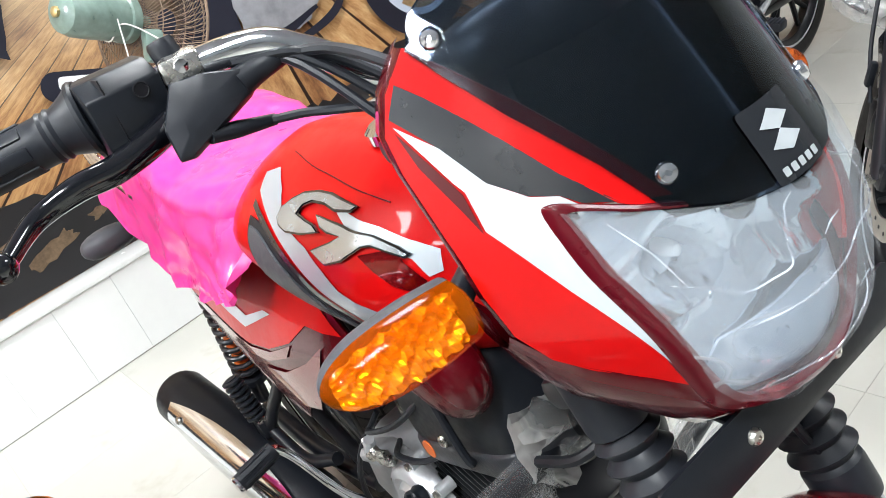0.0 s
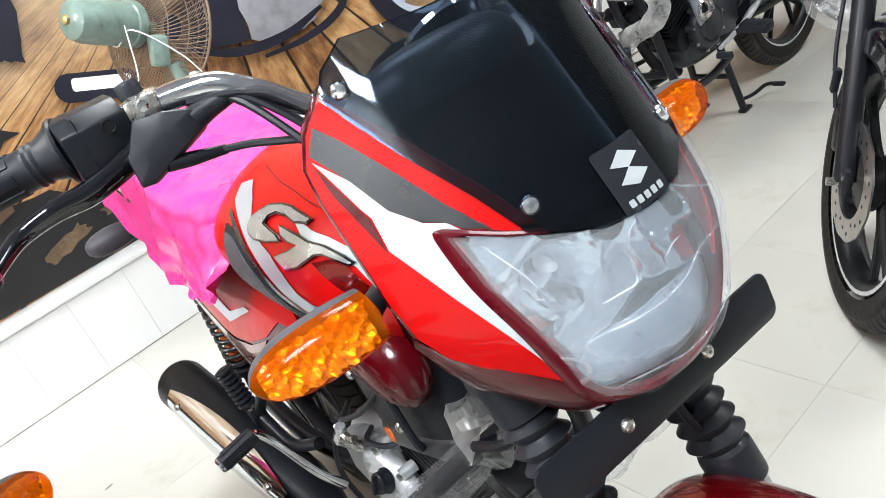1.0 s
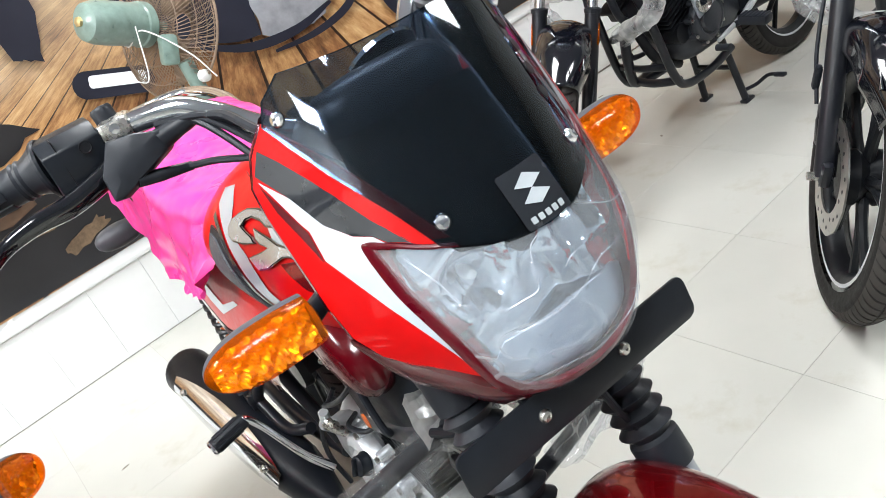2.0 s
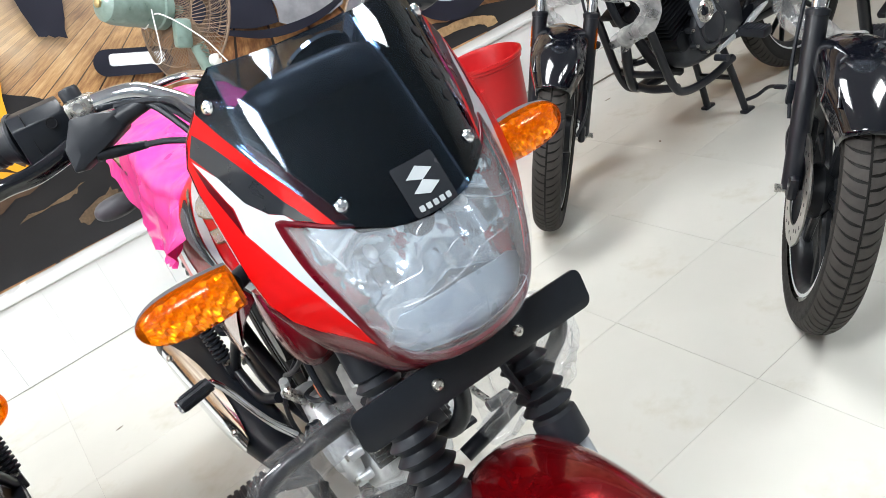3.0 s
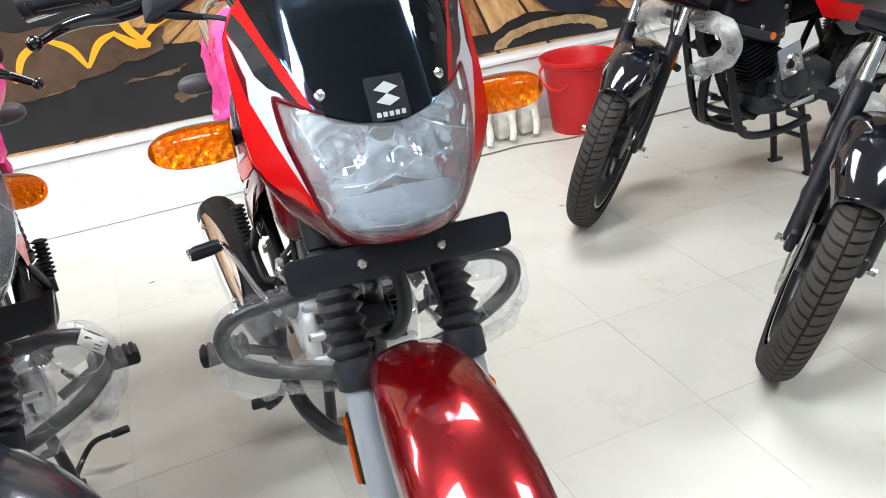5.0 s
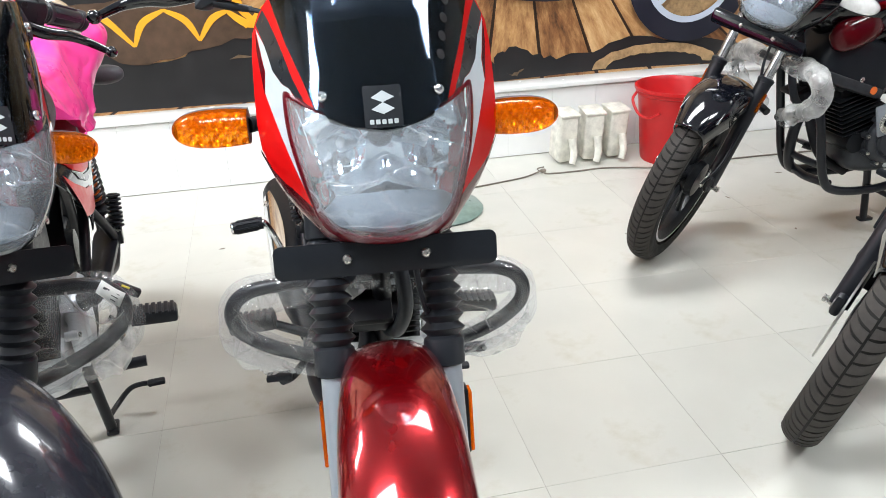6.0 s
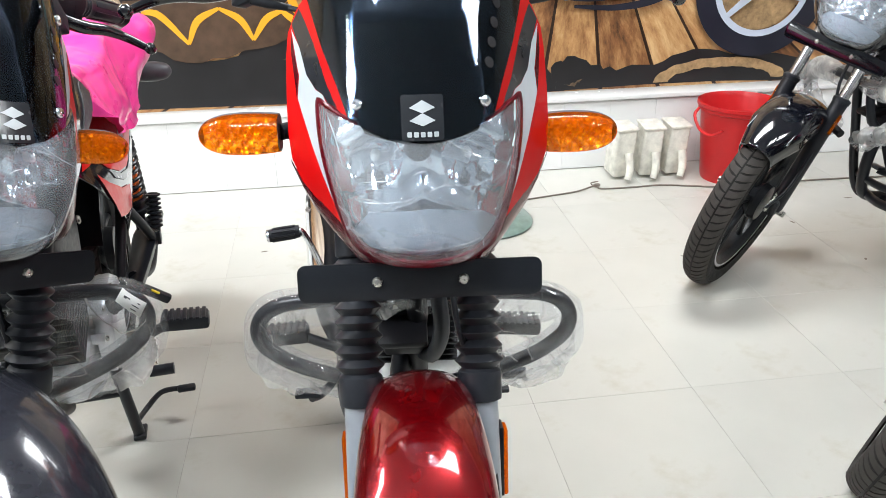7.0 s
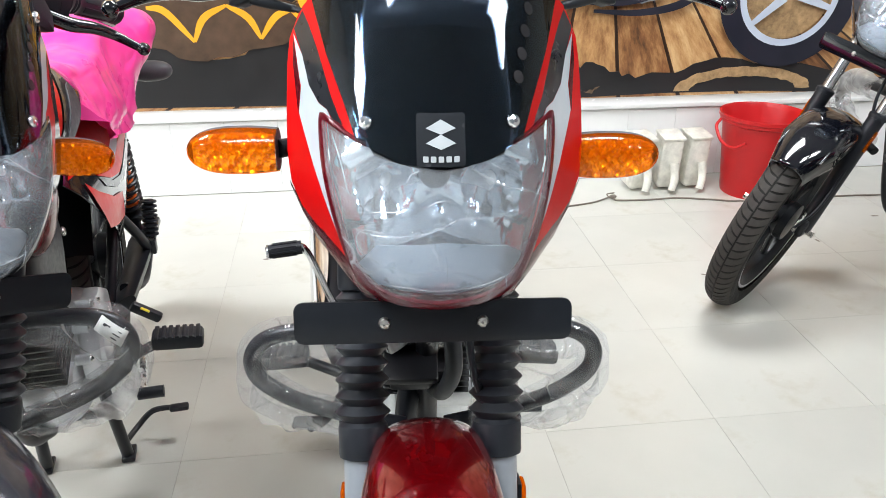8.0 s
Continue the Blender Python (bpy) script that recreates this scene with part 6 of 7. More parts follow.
    if st["bash"]:
        for s in (-1, 1):
            part("lower_guard", tube([(-0.22, s * 0.08, 0.62), (-0.26, s * 0.10, 0.45), (-0.30, s * 0.105, 0.27), (-0.36, s * 0.10, 0.215), (-0.50, s * 0.09, 0.20), (-0.62, s * 0.085, 0.215)], 0.0135, 12), DARK_METAL, bike, "black tubular engine guard")
        part("guard_cross", tube([(-0.33, -0.10, 0.24), (-0.315, 0, 0.235), (-0.33, 0.10, 0.24)], 0.0135, 12), DARK_METAL, bike)
        part("guard_cross", tube([(-0.30, -0.105, 0.30), (-0.285, 0, 0.30), (-0.30, 0.105, 0.30)], 0.0115, 12), DARK_METAL, bike)


def bodywork(bike, st):
    rings = []
    for u in np.linspace(-0.68, -0.225, 30):
        wide, top, low, mid = tank_half(float(u))
        row = []
        for j in range(44):
            q = 2 * math.pi * j / 44
            g = math.sin(q)
            row.append(V(float(u), math.copysign(wide * (1 - abs(g) ** 1.7) ** 0.62, math.cos(q)), mid + g * ((top - mid) if g > 0 else (mid - low))))
        rings.append(row)
    bm = bmesh.new()
    loft(bm, rings)
    tank = part("fuel_tank", bm, st["tank"], bike, st["tank_label"])
    cap = part("filler_cap", revolve([(0.036, -0.004), (0.036, 0.006), (0.030, 0.011), (0.0005, 0.012)], pose(-0.375, 0, 0.904, 0, -3), 28), CHROME, tank, "chrome filler cap")
    for s in (-1, 1):
        f = tank_side(s)
        part("decal", patch([(-0.558, 0.858), (-0.516, 0.840), (-0.477, 0.823), (-0.430, 0.797), (-0.395, 0.778), (-0.350, 0.755), (-0.318, 0.770), (-0.342, 0.782), (-0.378, 0.793), (-0.402, 0.809), (-0.433, 0.826), (-0.474, 0.838), (-0.492, 0.850), (-0.509, 0.864), (-0.538, 0.876), (-0.568, 0.870)], f, 0.010, -0.0012 * s), TANK_SILVER if st["cowl"] is RED else st["d3"], tank, "silver stripe")
        part("decal", patch([(-0.400, 0.862), (-0.360, 0.857), (-0.325, 0.851), (-0.289, 0.842), (-0.262, 0.832), (-0.258, 0.815), (-0.270, 0.811), (-0.285, 0.827), (-0.334, 0.842), (-0.367, 0.848)], f, 0.010, -0.0012 * s), st["d3"], tank)
        part("decal", patch([(-0.345, 0.829), (-0.304, 0.835), (-0.287, 0.821), (-0.272, 0.808), (-0.276, 0.798), (-0.304, 0.804), (-0.327, 0.817)], f, 0.010, -0.0012 * s), st["d5"], tank)
        part("decal", patch([(-0.560, 0.852), (-0.516, 0.836), (-0.477, 0.819), (-0.430, 0.793), (-0.395, 0.774), (-0.350, 0.751), (-0.356, 0.745), (-0.400, 0.766), (-0.436, 0.787), (-0.480, 0.812), (-0.520, 0.830), (-0.560, 0.846)], f, 0.010, -0.0020 * s), GREY_DECAL, tank)
        seam = part("seam", tube([f(a, b) + V(0, s * 0.0008, 0.0006) for a, b in ((-0.530, 0.886), (-0.470, 0.882), (-0.425, 0.879), (-0.370, 0.874), (-0.320, 0.867))], 0.0008, 6, 5), BEZEL_RED, tank)
        # plain silver emblem of two bent bars
        hook = [(-0.494, 0.844), (-0.490, 0.852), (-0.474, 0.860), (-0.455, 0.866), (-0.427, 0.869), (-0.403, 0.869), (-0.383, 0.867), (-0.354, 0.864), (-0.362, 0.859), (-0.389, 0.857), (-0.409, 0.860), (-0.433, 0.860), (-0.448, 0.856), (-0.453, 0.851), (-0.437, 0.848), (-0.421, 0.846), (-0.408, 0.840), (-0.440, 0.835), (-0.469, 0.834), (-0.486, 0.838)]
        fork_ = [(-0.420, 0.853), (-0.371, 0.850), (-0.327, 0.845), (-0.297, 0.837), (-0.284, 0.831), (-0.290, 0.828), (-0.329, 0.836), (-0.339, 0.835), (-0.364, 0.822), (-0.392, 0.815), (-0.419, 0.825), (-0.385, 0.836), (-0.372, 0.841), (-0.394, 0.841), (-0.408, 0.844)]
        for o in (hook, fork_):
            em = part("emblem", patch(o, f, 0.008, -0.0036 * s, -0.003 * s), BLACK_PAINT, tank, "raised silver emblem edged in black")
            part("emblem_face", patch(inset(o, 0.0017), f, 0.008, -0.0046 * s), EMBLEM_SILVER, em)
        pad = [(-0.560, 0.838), (-0.530, 0.834), (-0.500, 0.822), (-0.456, 0.800), (-0.420, 0.775), (-0.395, 0.748), (-0.385, 0.725), (-0.400, 0.712), (-0.440, 0.722), (-0.490, 0.748), (-0.530, 0.780), (-0.556, 0.812)]
        rim = part("knee_pad", patch(pad, f, 0.012, -0.0025 * s, -0.003 * s, 4), BLACK_PLASTIC, tank, "dark grey rubber knee pad with a black rim")
        part("pad_face", patch(inset(pad, 0.007), f, 0.012, -0.005 * s, -0.003 * s, 4), DARK_GREY, rim)
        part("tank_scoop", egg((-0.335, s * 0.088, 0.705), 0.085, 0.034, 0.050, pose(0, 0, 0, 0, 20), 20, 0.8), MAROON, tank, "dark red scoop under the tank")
        # side panel and tail
        g = side_panel(s)
        o = [(-0.46, 0.690), (-0.52, 0.738), (-0.60, 0.752), (-0.85, 0.768), (-1.05, 0.788), (-1.25, 0.815), (-1.34, 0.80), (-1.24, 0.735), (-1.16, 0.665), (-1.09, 0.590), (-1.03, 0.520), (-0.95, 0.485), (-0.85, 0.477), (-0.73, 0.480), (-0.68, 0.492), (-0.62, 0.545), (-0.53, 0.620)]
        panel = part("side_panel", patch(o, g, 0.022, 0.0, -0.003 * s), st["panel"], bike, st["panel_label"])
        part("decal", patch([(-0.475, 0.692), (-0.525, 0.730), (-0.60, 0.745), (-0.85, 0.760), (-1.05, 0.780), (-1.24, 0.808), (-1.31, 0.797), (-1.22, 0.735), (-1.13, 0.662), (-1.0, 0.625), (-0.86, 0.612), (-0.76, 0.606), (-0.68, 0.622), (-0.60, 0.655), (-0.55, 0.690)], g, 0.022, -0.0014 * s), RED, panel, "bright red upper half")
        part("decal", patch([(-1.12, 0.652), (-1.0, 0.619), (-0.86, 0.606), (-0.76, 0.600), (-0.68, 0.617), (-0.60, 0.651), (-0.62, 0.628), (-0.70, 0.596), (-0.78, 0.583), (-0.88, 0.585), (-1.0, 0.600), (-1.09, 0.628)], g, 0.022, -0.0018 * s), st["d4"], panel, "dark lower stripe")
        part("decal", patch([(-0.90, 0.672), (-0.830, 0.650), (-0.745, 0.637), (-0.643, 0.682), (-0.665, 0.682), (-0.731, 0.658), (-0.82, 0.676), (-0.90, 0.700)], g, 0.022, -0.0028 * s), SILVER_DECAL, panel)
        part("decal", patch([(-0.735, 0.524), (-0.640, 0.545), (-0.566, 0.568), (-0.530, 0.630), (-0.515, 0.672), (-0.560, 0.640), (-0.640, 0.600), (-0.735, 0.575)], g, 0.022, -0.0030 * s), st["d5"], panel)
        # rear indicator, still in its dark bag
        ri = part("rear_indicator", tube([(-1.22, s * 0.075, 0.715), (-1.23, s * 0.14, 0.705)], 0.011, 10), RUBBER, bike, "dark bagged rear indicator")
        part("lens", egg((-1.235, s * 0.185, 0.700), 0.027, 0.052, 0.025, n=20, e=0.85), DARK_GREY, ri)
    # seat
    seat_rings, sheet = [], []
    us = np.linspace(-0.597, -1.27, 90)
    for i, u in enumerate(us):
        t = i / 89
        half = float(np.interp(u, (-1.27, -1.15, -0.95, -0.78, -0.66, -0.585), (0.085, 0.115, 0.125, 0.130, 0.105, 0.075)))
        top = float(np.interp(u, (-1.27, -1.1, -0.95, -0.85, -0.72, -0.585), (0.862, 0.872, 0.862, 0.832, 0.826, 0.846)))
        low = float(np.interp(u, (-1.27, -0.95, -0.7, -0.585), (0.80, 0.775, 0.75, 0.775)))
        row, skin = [], []
        for j in range(30):
            q = 2 * math.pi * j / 30
            c, s = math.cos(q), math.sin(q)
            y, z = half * math.copysign(abs(c) ** 0.62, c), (top + low) / 2 + (top - low) / 2 * math.copysign(abs(s) ** 0.62, s)
            row.append(V(float(u), y, z))
        seat_rings.append(row)
        for j in range(97):
            g = -1 + 2 * j / 96
            skirt = 0.55
            if abs(g) < skirt:
                e = 0.0
                y, z = half * 1.06 * math.sin(g / skirt * math.pi / 2), top + 0.010 - 0.030 * abs(g / skirt) ** 3
            else:
                e = (abs(g) - skirt) / (1 - skirt)
                deep = top - 0.020 - float(np.interp(float(u), (-1.27, -1.18, -1.10, -0.94, -0.80, -0.72, -0.66, -0.625, -0.60), (0.79, 0.76, 0.715, 0.677, 0.690, 0.708, 0.726, 0.730, 0.775))) + st["drape"] - 0.15
                out = 0.152 - half if -1.05 < u < -0.60 else 0.120 + 0.03 * t - half
                y, z = math.copysign(half * 1.06 + max(0.0, out) * e ** 0.7, g), top - 0.020 - deep * e
            if g > 0.3 and st["flap"]:
                pull = math.exp(-((float(u) + 1.12) / 0.10) ** 2) * math.sin(math.pi * min(1.0, (g - 0.3) / 0.75)) ** 2
                y, z = y + 0.085 * pull, z + 0.015 * pull
            # creases that fan out from the front corner, and slack wrinkles
            q = V(float(u), y, z)
            fan = math.atan2(z - 0.70, float(u) + 0.60)
            crease = 1 - 2 * abs(noise.noise(V(fan * 4.2, 3.1 * st["seed"], e * 1.3 + math.copysign(2, g))))
            slack = 1 - 2 * abs(noise.noise(V(float(u) * 9, y * 16, z * 7) + V(st["seed"], 0, 0)))
            near = math.exp(-max(0.0, -0.62 - float(u)) / 0.22)
            amp = 0.016 * e * near * crease + (0.0055 + 0.007 * e) * slack + 0.003 * noise.noise(q * 34)
            push = V(0, math.copysign(1, g) * min(1.0, abs(g) / skirt), 1 - min(1.0, abs(g) / skirt) ** 2)
            skin.append(q + V(0.010 * (1 - t) + 0.006 * noise.noise(q * 18), 0, 0) + push * amp)
        sheet.append(skin)
    bm = bmesh.new()
    loft(bm, seat_rings)
    seat = part("seat", bm, BLACK_PLASTIC, bike, "long seat under a bright pink plastic sheet")
    bm = bmesh.new()
    loft(bm, sheet, closed=False)
    part("plastic_sheet", bm, PINK, seat, "creased bright pink plastic sheet")
    part("grab_rail", tube([(-1.02, 0.135, 0.80), (-1.20, 0.140, 0.855), (-1.34, 0.10, 0.875), (-1.37, 0, 0.878), (-1.34, -0.10, 0.875), (-1.20, -0.140, 0.855), (-1.02, -0.135, 0.80)], 0.011, 12), CHROME, bike, "chrome grab rail")
    part("tail_lamp", block((0.05, 0.12, 0.06), pose(-1.355, 0, 0.79, 0, -15), 0.015), RED, bike, "red tail lamp")


def motorcycle(name, at, heading, steer, st, label):
    """heading: degrees from facing -y, turning left as seen by the rider."""
    bike = thing(name, Matrix.Translation((at[0], at[1], 0)) @ pose(0, 0, 0, 0, 0, heading - 90), label, "motorcycle", "parked motorcycles")
    front_end(bike, st, steer)
    crash_guard(bike, st)
    engine(bike, st)
    frame_parts(bike, st)
    bodywork(bike, st)
    return bike


CLEAR_LENS = clear_plastic("clear_lamp_plastic", (0.9, 0.9, 0.88), 0.55, 0.1)
base = dict(cowl=RED, cowl_label="glossy red headlamp cowl with silver and grey decals", d1=RED, d1_label="red stripe", d2=GREY_DECAL, d2_label="dark grey band", d3=SILVER_DECAL, d3_label="silver flash", d4=DEEP_RED, d5=DEEP_RED,
            lens=AMBER, plate_gloss=False, film=True, seed=1, leg=GREY_LEG, leg_label="grey painted fork leg", boots=True, fender=(122, 6), fender_gap=0.055, fender_mat=DEEP_RED, fender_label="dark metallic red front fender",
            disc=False, axle_x=0.118, fork0=-0.032, radius=0.285, low_shift=-0.027, guard=(0.0, -0.004, 0.0, 1.0), engine=ALUMINIUM, bash=False, tank=RED, tank_label="glossy red fuel tank with silver stripe", panel=MAROON, panel_label="red side panel, dark red below, with silver decals", drape=0.15, flap=False)
motorcycle("motorcycle", (-0.0285, -2.316), -4.6, 0.0, base, "glossy red commuter motorcycle with bagged headlamp and pink-wrapped seat")
black_red = dict(base, cowl=BLACK_PAINT, cowl_label="glossy black headlamp cowl with red and silver decals", d1=DEEP_RED, d2=SILVER_DECAL, d2_label="silver band", d3=RED, d3_label="red flash", d5=RED, d4=GREY_DECAL,
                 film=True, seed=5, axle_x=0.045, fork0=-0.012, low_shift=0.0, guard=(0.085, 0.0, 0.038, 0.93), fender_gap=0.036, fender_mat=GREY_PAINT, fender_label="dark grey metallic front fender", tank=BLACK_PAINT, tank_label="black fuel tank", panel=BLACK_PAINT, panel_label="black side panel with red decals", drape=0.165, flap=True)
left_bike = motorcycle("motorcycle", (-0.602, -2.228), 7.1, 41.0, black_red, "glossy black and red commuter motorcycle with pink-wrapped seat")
dark = dict(black_red, fender_mat=BLACK_PAINT, fender_label="glossy black front fender", axle_x=0.100, fork0=-0.020, radius=0.295, boots=False, leg=DARK_METAL, leg_label="black fork leg", fender=(138, 52), fender_gap=0.024, bash=True, engine=GREY_ALLOY, seed=9, plate_gloss=True, lens=CLEAR_LENS, drape=0.1, flap=False, d3=DEEP_RED)
motorcycle("motorcycle", (1.180, -1.104), -90.0, 43.0, dark, "black motorcycle with bagged crash bar, handlebar turned")
motorcycle("motorcycle", (1.165, -1.968), -90.0, 41.0, dict(dark, axle_x=0.160, fork0=0.008, disc=True, seed=12), "black motorcycle with front disc brake, handlebar turned")

# paper tag stuck on the film of the crash guard, yellow mark on the pedal
rows = []
for i in range(7):
    t = i / 6
    a, b = V(-0.094, 0.204, 0.648).lerp(V(-0.092, 0.231, 0.621), t), V(-0.088, 0.193, 0.634).lerp(V(-0.086, 0.219, 0.602), t)
    rows.append([a + V(0.003 * math.sin(3 * t), 0, 0), b + V(0.003 * math.sin(3 * t + 1), 0, 0)])
bm = bmesh.new()
loft(bm, rows, closed=False)
tag = part("paper_tag", bm, LABEL_WHITE, left_bike, "small white paper tag with grey print")
tag.modifiers.new("thick", "SOLIDIFY").thickness = 0.0006
for k, (t, e, w, h) in enumerate(((0.28, 0.5, 0.009, 0.008), (0.66, 0.3, 0.012, 0.0012), (0.66, 0.55, 0.012, 0.0012), (0.66, 0.8, 0.008, 0.0012))):
    a, b = V(-0.0925, 0.204, 0.648).lerp(V(-0.0905, 0.231, 0.621), t), V(-0.0865, 0.193, 0.634).lerp(V(-0.0845, 0.219, 0.602), t)
    part("print_bar", block((0.0006, w, h), Matrix.Translation(a.lerp(b, e)) @ pose(0, 0, 0, -45), 0), DARK_GREY, tag)
part("sticker", block((0.010, 0.016, 0.003), pose(-0.45, 0.198, 0.460, -35), 0.0008), YELLOW, part("pedal_rubber", block((0.016, 0.055, 0.018), pose(-0.455, 0.198, 0.452, -35), 0.005), RUBBER, left_bike), "small yellow sticker")


# ---------------------------------------------------------------- things by the wall
def bucket():
    b = thing("bucket", pose(1.505, -0.21, 0), "red plastic bucket on the floor by the plinth", "bucket")
    part("body", revolve([(0.0005, 0.004), (0.115, 0.004), (0.122, 0), (0.125, 0.012), (0.152, 0.285), (0.162, 0.29), (0.163, 0.302), (0.168, 0.306), (0.168, 0.318), (0.160, 0.320), (0.150, 0.30), (0.120, 0.02), (0.0005, 0.015)], None, 44), BUCKET_RED, b)
    part("handle", tube([(-0.165, 0.02, 0.295), (-0.19, 0.0, 0.27), (-0.185, -0.05, 0.225), (-0.16, -0.10, 0.215), (-0.13, -0.13, 0.24)], 0.006, 10), BUCKET_RED, b)


def canister(x, y, turn):
    c = thing("canister", pose(x, y, 0, 0, 0, turn), "empty translucent white plastic canister leaning by the plinth", "canister", "plastic canisters")
    body = part("body", block((0.085, 0.10, 0.205), pose(0, 0.0, 0.118, 6), 0.012, seg=3), CAN_WHITE, c)
    part("rim", block((0.092, 0.106, 0.012), pose(0, -0.011, 0.222, 6), 0.004), CAN_WHITE, c)
    part("spout", tube([(0.012, -0.055, 0.12), (0.012, -0.075, 0.06), (0.0, -0.085, 0.018)], [0.018, 0.016, 0.014], 12, 5), CAN_WHITE, c)


def pedestal_fan():
    f = thing("pedestal_fan", pose(0.41, -0.50, 0), "old grey-green pedestal fan with a dusty wire cage", "fan")
    part("base", revolve([(0.0005, 0.0), (0.165, 0.0), (0.172, 0.008), (0.160, 0.022), (0.06, 0.045), (0.028, 0.06), (0.022, 0.10), (0.0005, 0.10)], None, 40), FAN_GREEN, f)
    part("pole", rod((0, 0, 0.08), (-0.03, 0.04, 0.83), 0.014, 16), CHROME, f)
    part("sleeve", rod((-0.027, 0.036, 0.70), (-0.03, 0.04, 0.86), 0.022, 18), FAN_GREEN, f)
    part("knob", revolve([(0.018, 0), (0.018, 0.016), (0.013, 0.019), (0.0005, 0.019)], aim(V(-0.012, 0.01, 0.805), V(0.01, -0.1, 0.80)), 16), LABEL_WHITE, f, "white clamp knob")
    axis = V(0.84, 0.36, -0.40).normalized()
    rear = V(-0.225, 0.05, 1.065)
    m = aim(rear, rear + axis)
    motor = part("motor", revolve([(0.0005, -0.004), (0.030, -0.002), (0.050, 0.010), (0.058, 0.035), (0.060, 0.08), (0.060, 0.17), (0.064, 0.175), (0.064, 0.20), (0.05, 0.212), (0.02, 0.225), (0.012, 0.27)], m, 32), FAN_GREEN, f, "grey-green motor housing")
    part("oil_cap", revolve([(0.014, 0), (0.014, 0.008), (0.009, 0.011), (0.0005, 0.011)], m @ pose(0, 0, -0.003, 180), 6), BRASS, motor)
    part("neck", block((0.05, 0.045, 0.085), pose(-0.055, 0.04, 0.905, 0, 22), 0.012), FAN_GREEN, f)
    part("string", tube([m @ V(0.062, 0.0, 0.12), m @ V(0.0, -0.064, 0.13), m @ V(-0.06, -0.03, 0.14), V(-0.02, 0.0, 0.88), V(0.015, -0.02, 0.79)], 0.0022, 6), LABEL_WHITE, f)
    part("string", tube([m @ V(-0.06, -0.02, 0.12), V(-0.16, -0.02, 0.87), V(-0.20, -0.03, 0.88)], 0.0018, 6), LABEL_WHITE, f)
    R, zc = 0.215, 0.275
    cage = part("cage", tube([m @ V(R * math.cos(2 * math.pi * i / 40), R * math.sin(2 * math.pi * i / 40), zc) for i in range(41)], 0.004, 8, smooth=False), RUST_WIRE, f, "dusty brown wire cage")
    for side, tip in ((-1, 0.205), (1, 0.335)):
        bm = bmesh.new()
        for i in range(84):
            q = 2 * math.pi * i / 84
            pts = []
            for t in (0.18, 0.45, 0.75, 0.93, 1.0):
                tw = q + (1 - t) * 0.55
                h = tip + (zc - tip) * t ** 3
                pts.append(m @ V(R * t * math.cos(tw), R * t * math.sin(tw), h))
            tube(pts, 0.0013, 5, 3, bm)
        for r in (0.18, 0.55, 0.8):
            h = tip + (zc - tip) * r ** 3
            tube([m @ V(R * r * math.cos(2 * math.pi * i / 30), R * r * math.sin(2 * math.pi * i / 30), h) for i in range(31)], 0.0018, 5, bm=bm, smooth=False)
        part("cage_grille", bm, RUST_WIRE, cage)
    for k in range(3):
        rows = []
        for i in range(8):
            t = i / 7
            r = 0.03 + 0.145 * t
            wd = 0.25 + 0.55 * math.sin(math.pi * (0.2 + 0.7 * t))
            q0 = 2 * math.pi * k / 3 + 0.3 * t
            rows.append([m @ V(r * math.cos(q0 + wd * g), r * math.sin(q0 + wd * g), zc + 0.018 * g) for g in (-0.6, -0.2, 0.2, 0.6)])
        bm = bmesh.new()
        loft(bm, rows, closed=False)
        blade = part("blade", bm, RUST_WIRE, f)
        blade.modifiers.new("thick", "SOLIDIFY").thickness = 0.002


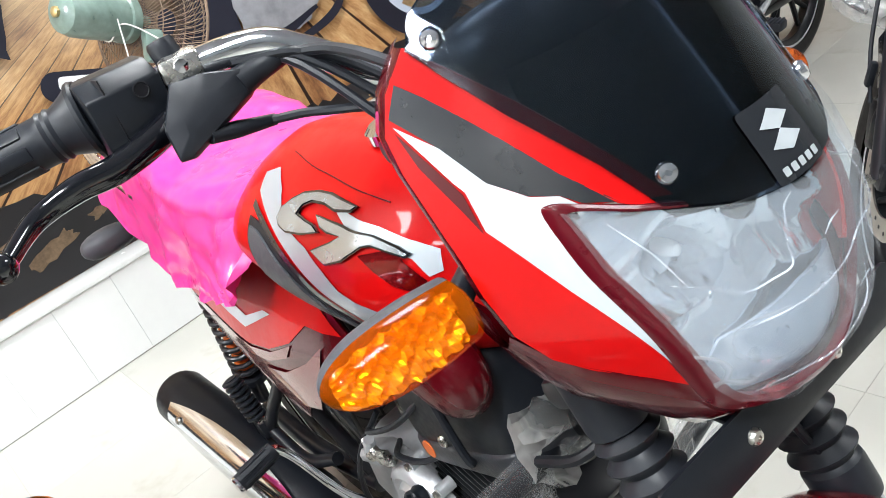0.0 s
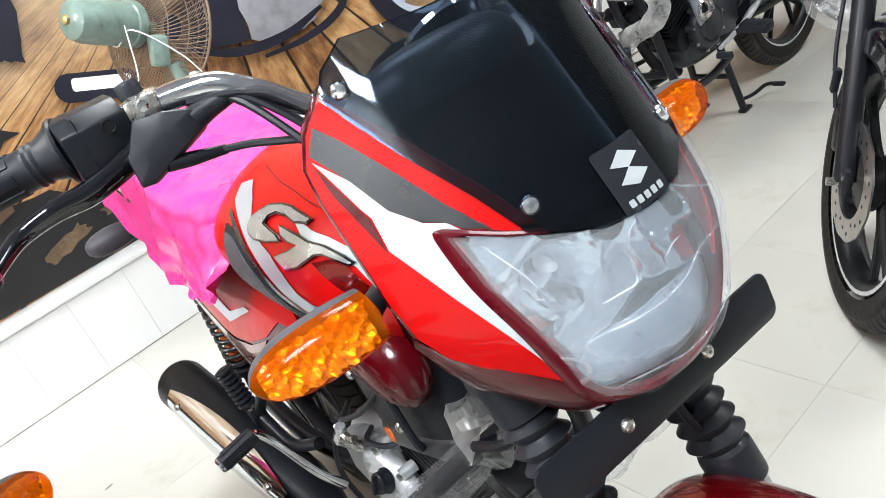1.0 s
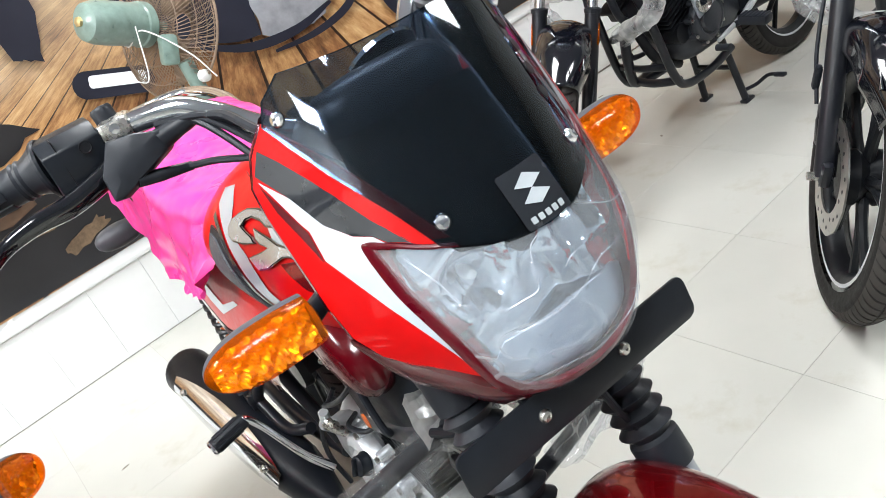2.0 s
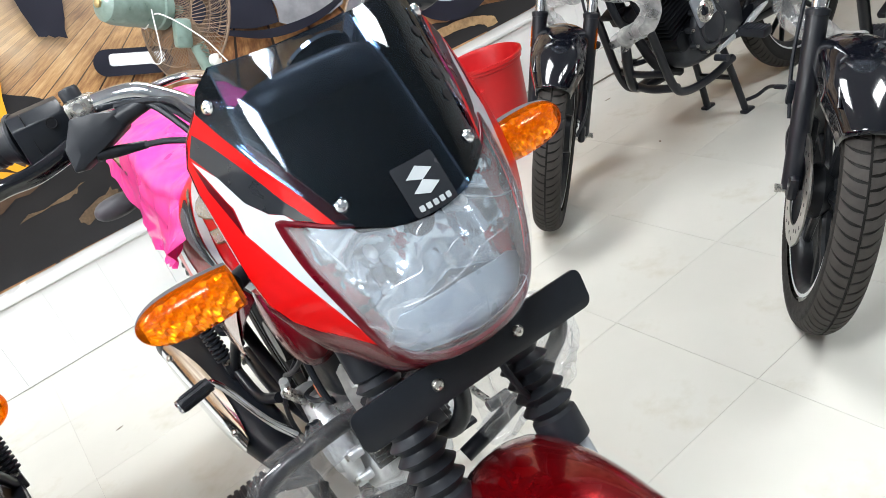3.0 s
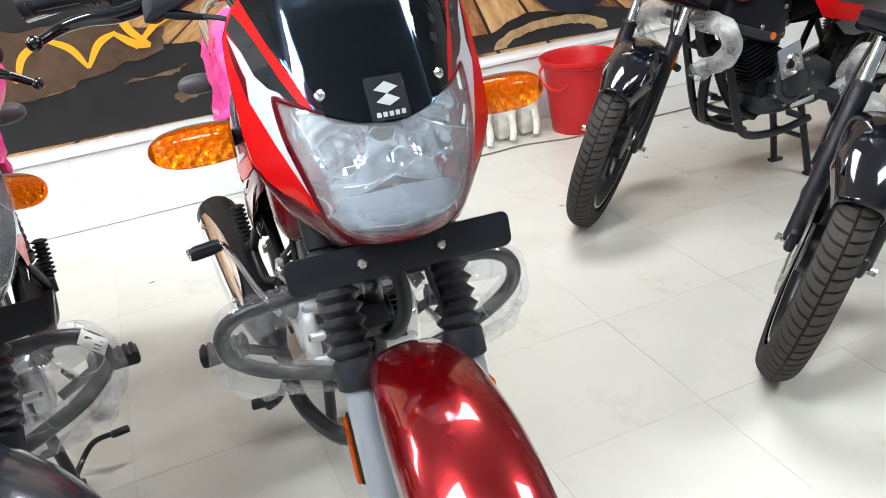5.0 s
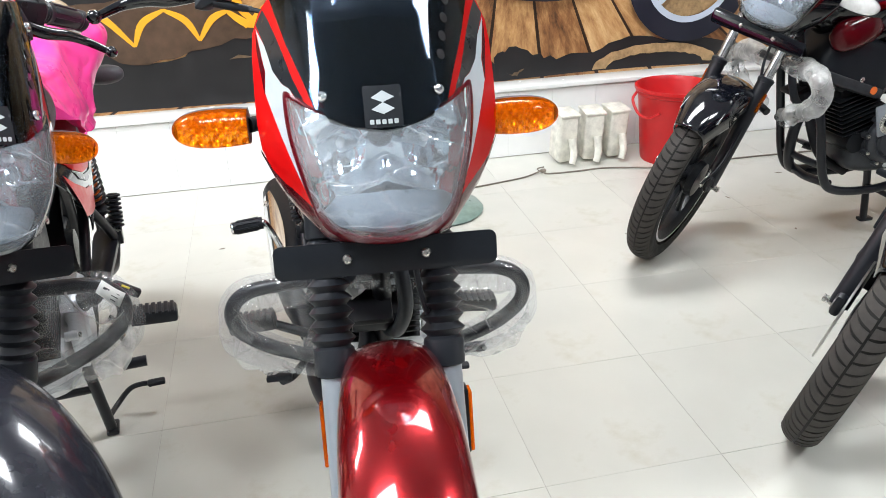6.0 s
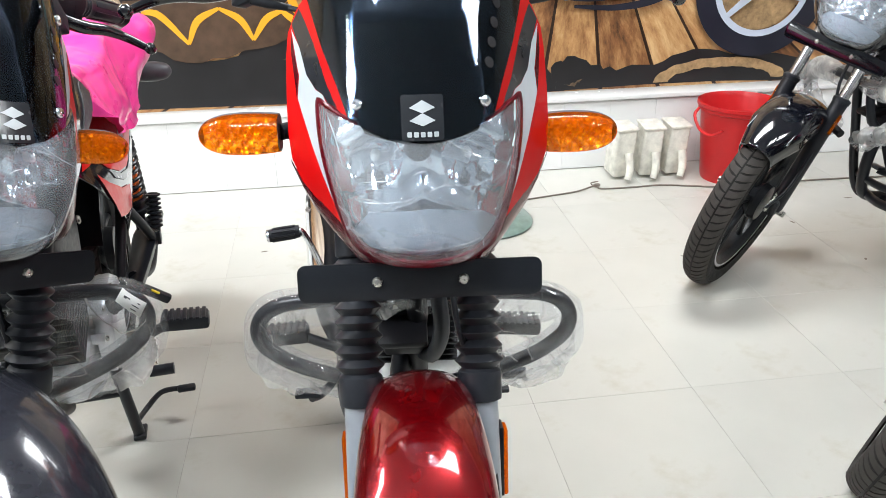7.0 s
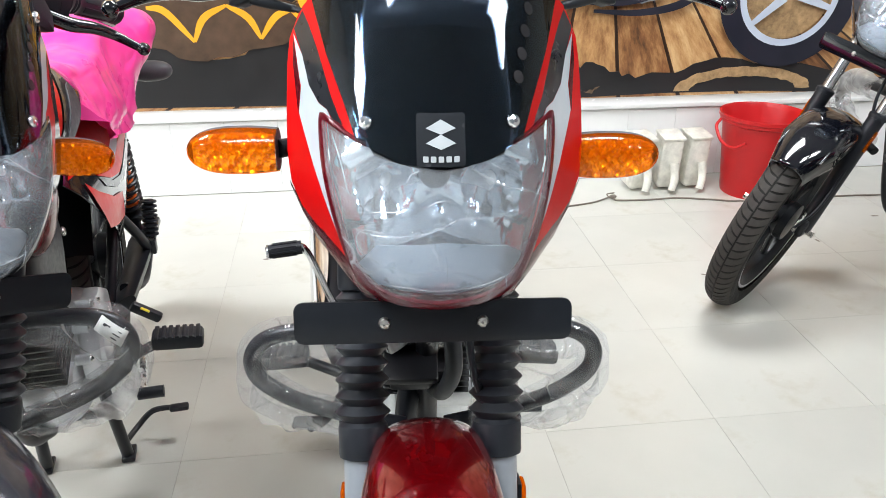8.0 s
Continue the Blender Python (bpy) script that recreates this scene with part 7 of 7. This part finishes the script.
bucket()
for x, y, q in ((1.045, -0.135, 6), (1.165, -0.135, -2), (1.275, -0.13, 3)):
    canister(x, y, q)
pedestal_fan()
cord = part("cord", tube([(0.52, -0.34, 0.004), (0.72, -0.299, 0.004), (0.83, -0.272, 0.004), (0.915, -0.238, 0.010), (0.93, -0.262, 0.004), (1.057, -0.27, 0.004), (1.173, -0.266, 0.004), (1.30, -0.299, 0.004), (1.42, -0.326, 0.004), (1.85, -0.323, 0.004), (2.5, -0.36, 0.004)], 0.0035, 8), CORD)
tagged(cord, "thin grey-brown cord lying on the floor", "cord")
knot = part("knot", egg((0.918, -0.240, 0.011), 0.016, 0.010, 0.009, n=10), CORD, cord)
part("cord_end", tube([(0.905, -0.245, 0.008), (0.895, -0.235, 0.02), (0.925, -0.232, 0.024)], 0.0028, 6), CORD, cord)

# floor stains and scraps of dirt
rnd = random.Random(11)
bm = bmesh.new()
for x, y in ((1.42, -0.62), (1.50, -0.70), (1.36, -0.55), (1.55, -1.02), (1.30, -0.80), (1.86, -0.52), (0.10, -1.2), (-0.35, -0.62), (-0.10, -1.05), (1.0, -0.9)):
    egg((x + rnd.uniform(-0.03, 0.03), y, 0.0006), rnd.uniform(0.008, 0.018), 0.004, 0.0014, pose(0, 0, 0, 0, 0, rnd.uniform(0, 180)), 8, bm=bm)
tagged(part("dirt", bm, CORD), "small dark scraps of dirt on the floor", "dirt", kind="stuff")

# ---------------------------------------------------------------- tiles of plinth and floor, last
me = None
x = X0 + 0.13
k = 0
while x < X1 - 0.1:
    if me is None:
        bm = block((0.1994, 0.010, LEDGE - 0.027), None, 0.0005, seg=1)
        tile = part("tile", bm, WALL_TILE, plinth, smooth=False)
        me = tile.data
    else:
        tile = new("tile", me)
        tile.parent = plinth
    tile.location = (x + 0.1, 0.0062 + 0.0006 * math.sin(5 * k), (LEDGE - 0.027) / 2 + 0.002)
    x += 0.2
    k += 1
me = None
near, rest = [], []
for i in range(26):
    for j in range(17):
        cx, cy = X0 + T * (i + 0.5), -T * (j + 0.5)
        (near if -1.6 < cx < 3.7 and cy > -4.5 else rest).append((cx, cy))
for n, (cx, cy) in enumerate(near):
    if me is None:
        tile = part("tile", block((T - 0.0007, T - 0.0007, 0.010), None, 0.0002, seg=1), FLOOR_TILE, floor, smooth=False)
        me = tile.data
    else:
        tile = new("tile", me)
        tile.parent = floor
    tile.location = (cx, cy, -0.005 + 0.0001 * math.sin(3.7 * n))
bm = bmesh.new()
for cx, cy in rest:
    block((T - 0.0009, T - 0.0009, 0.010), pose(cx, cy, -0.005), 0, bm)
tagged(part("far_tiles", bm, FLOOR_TILE, floor, smooth=False), kind="stuff")
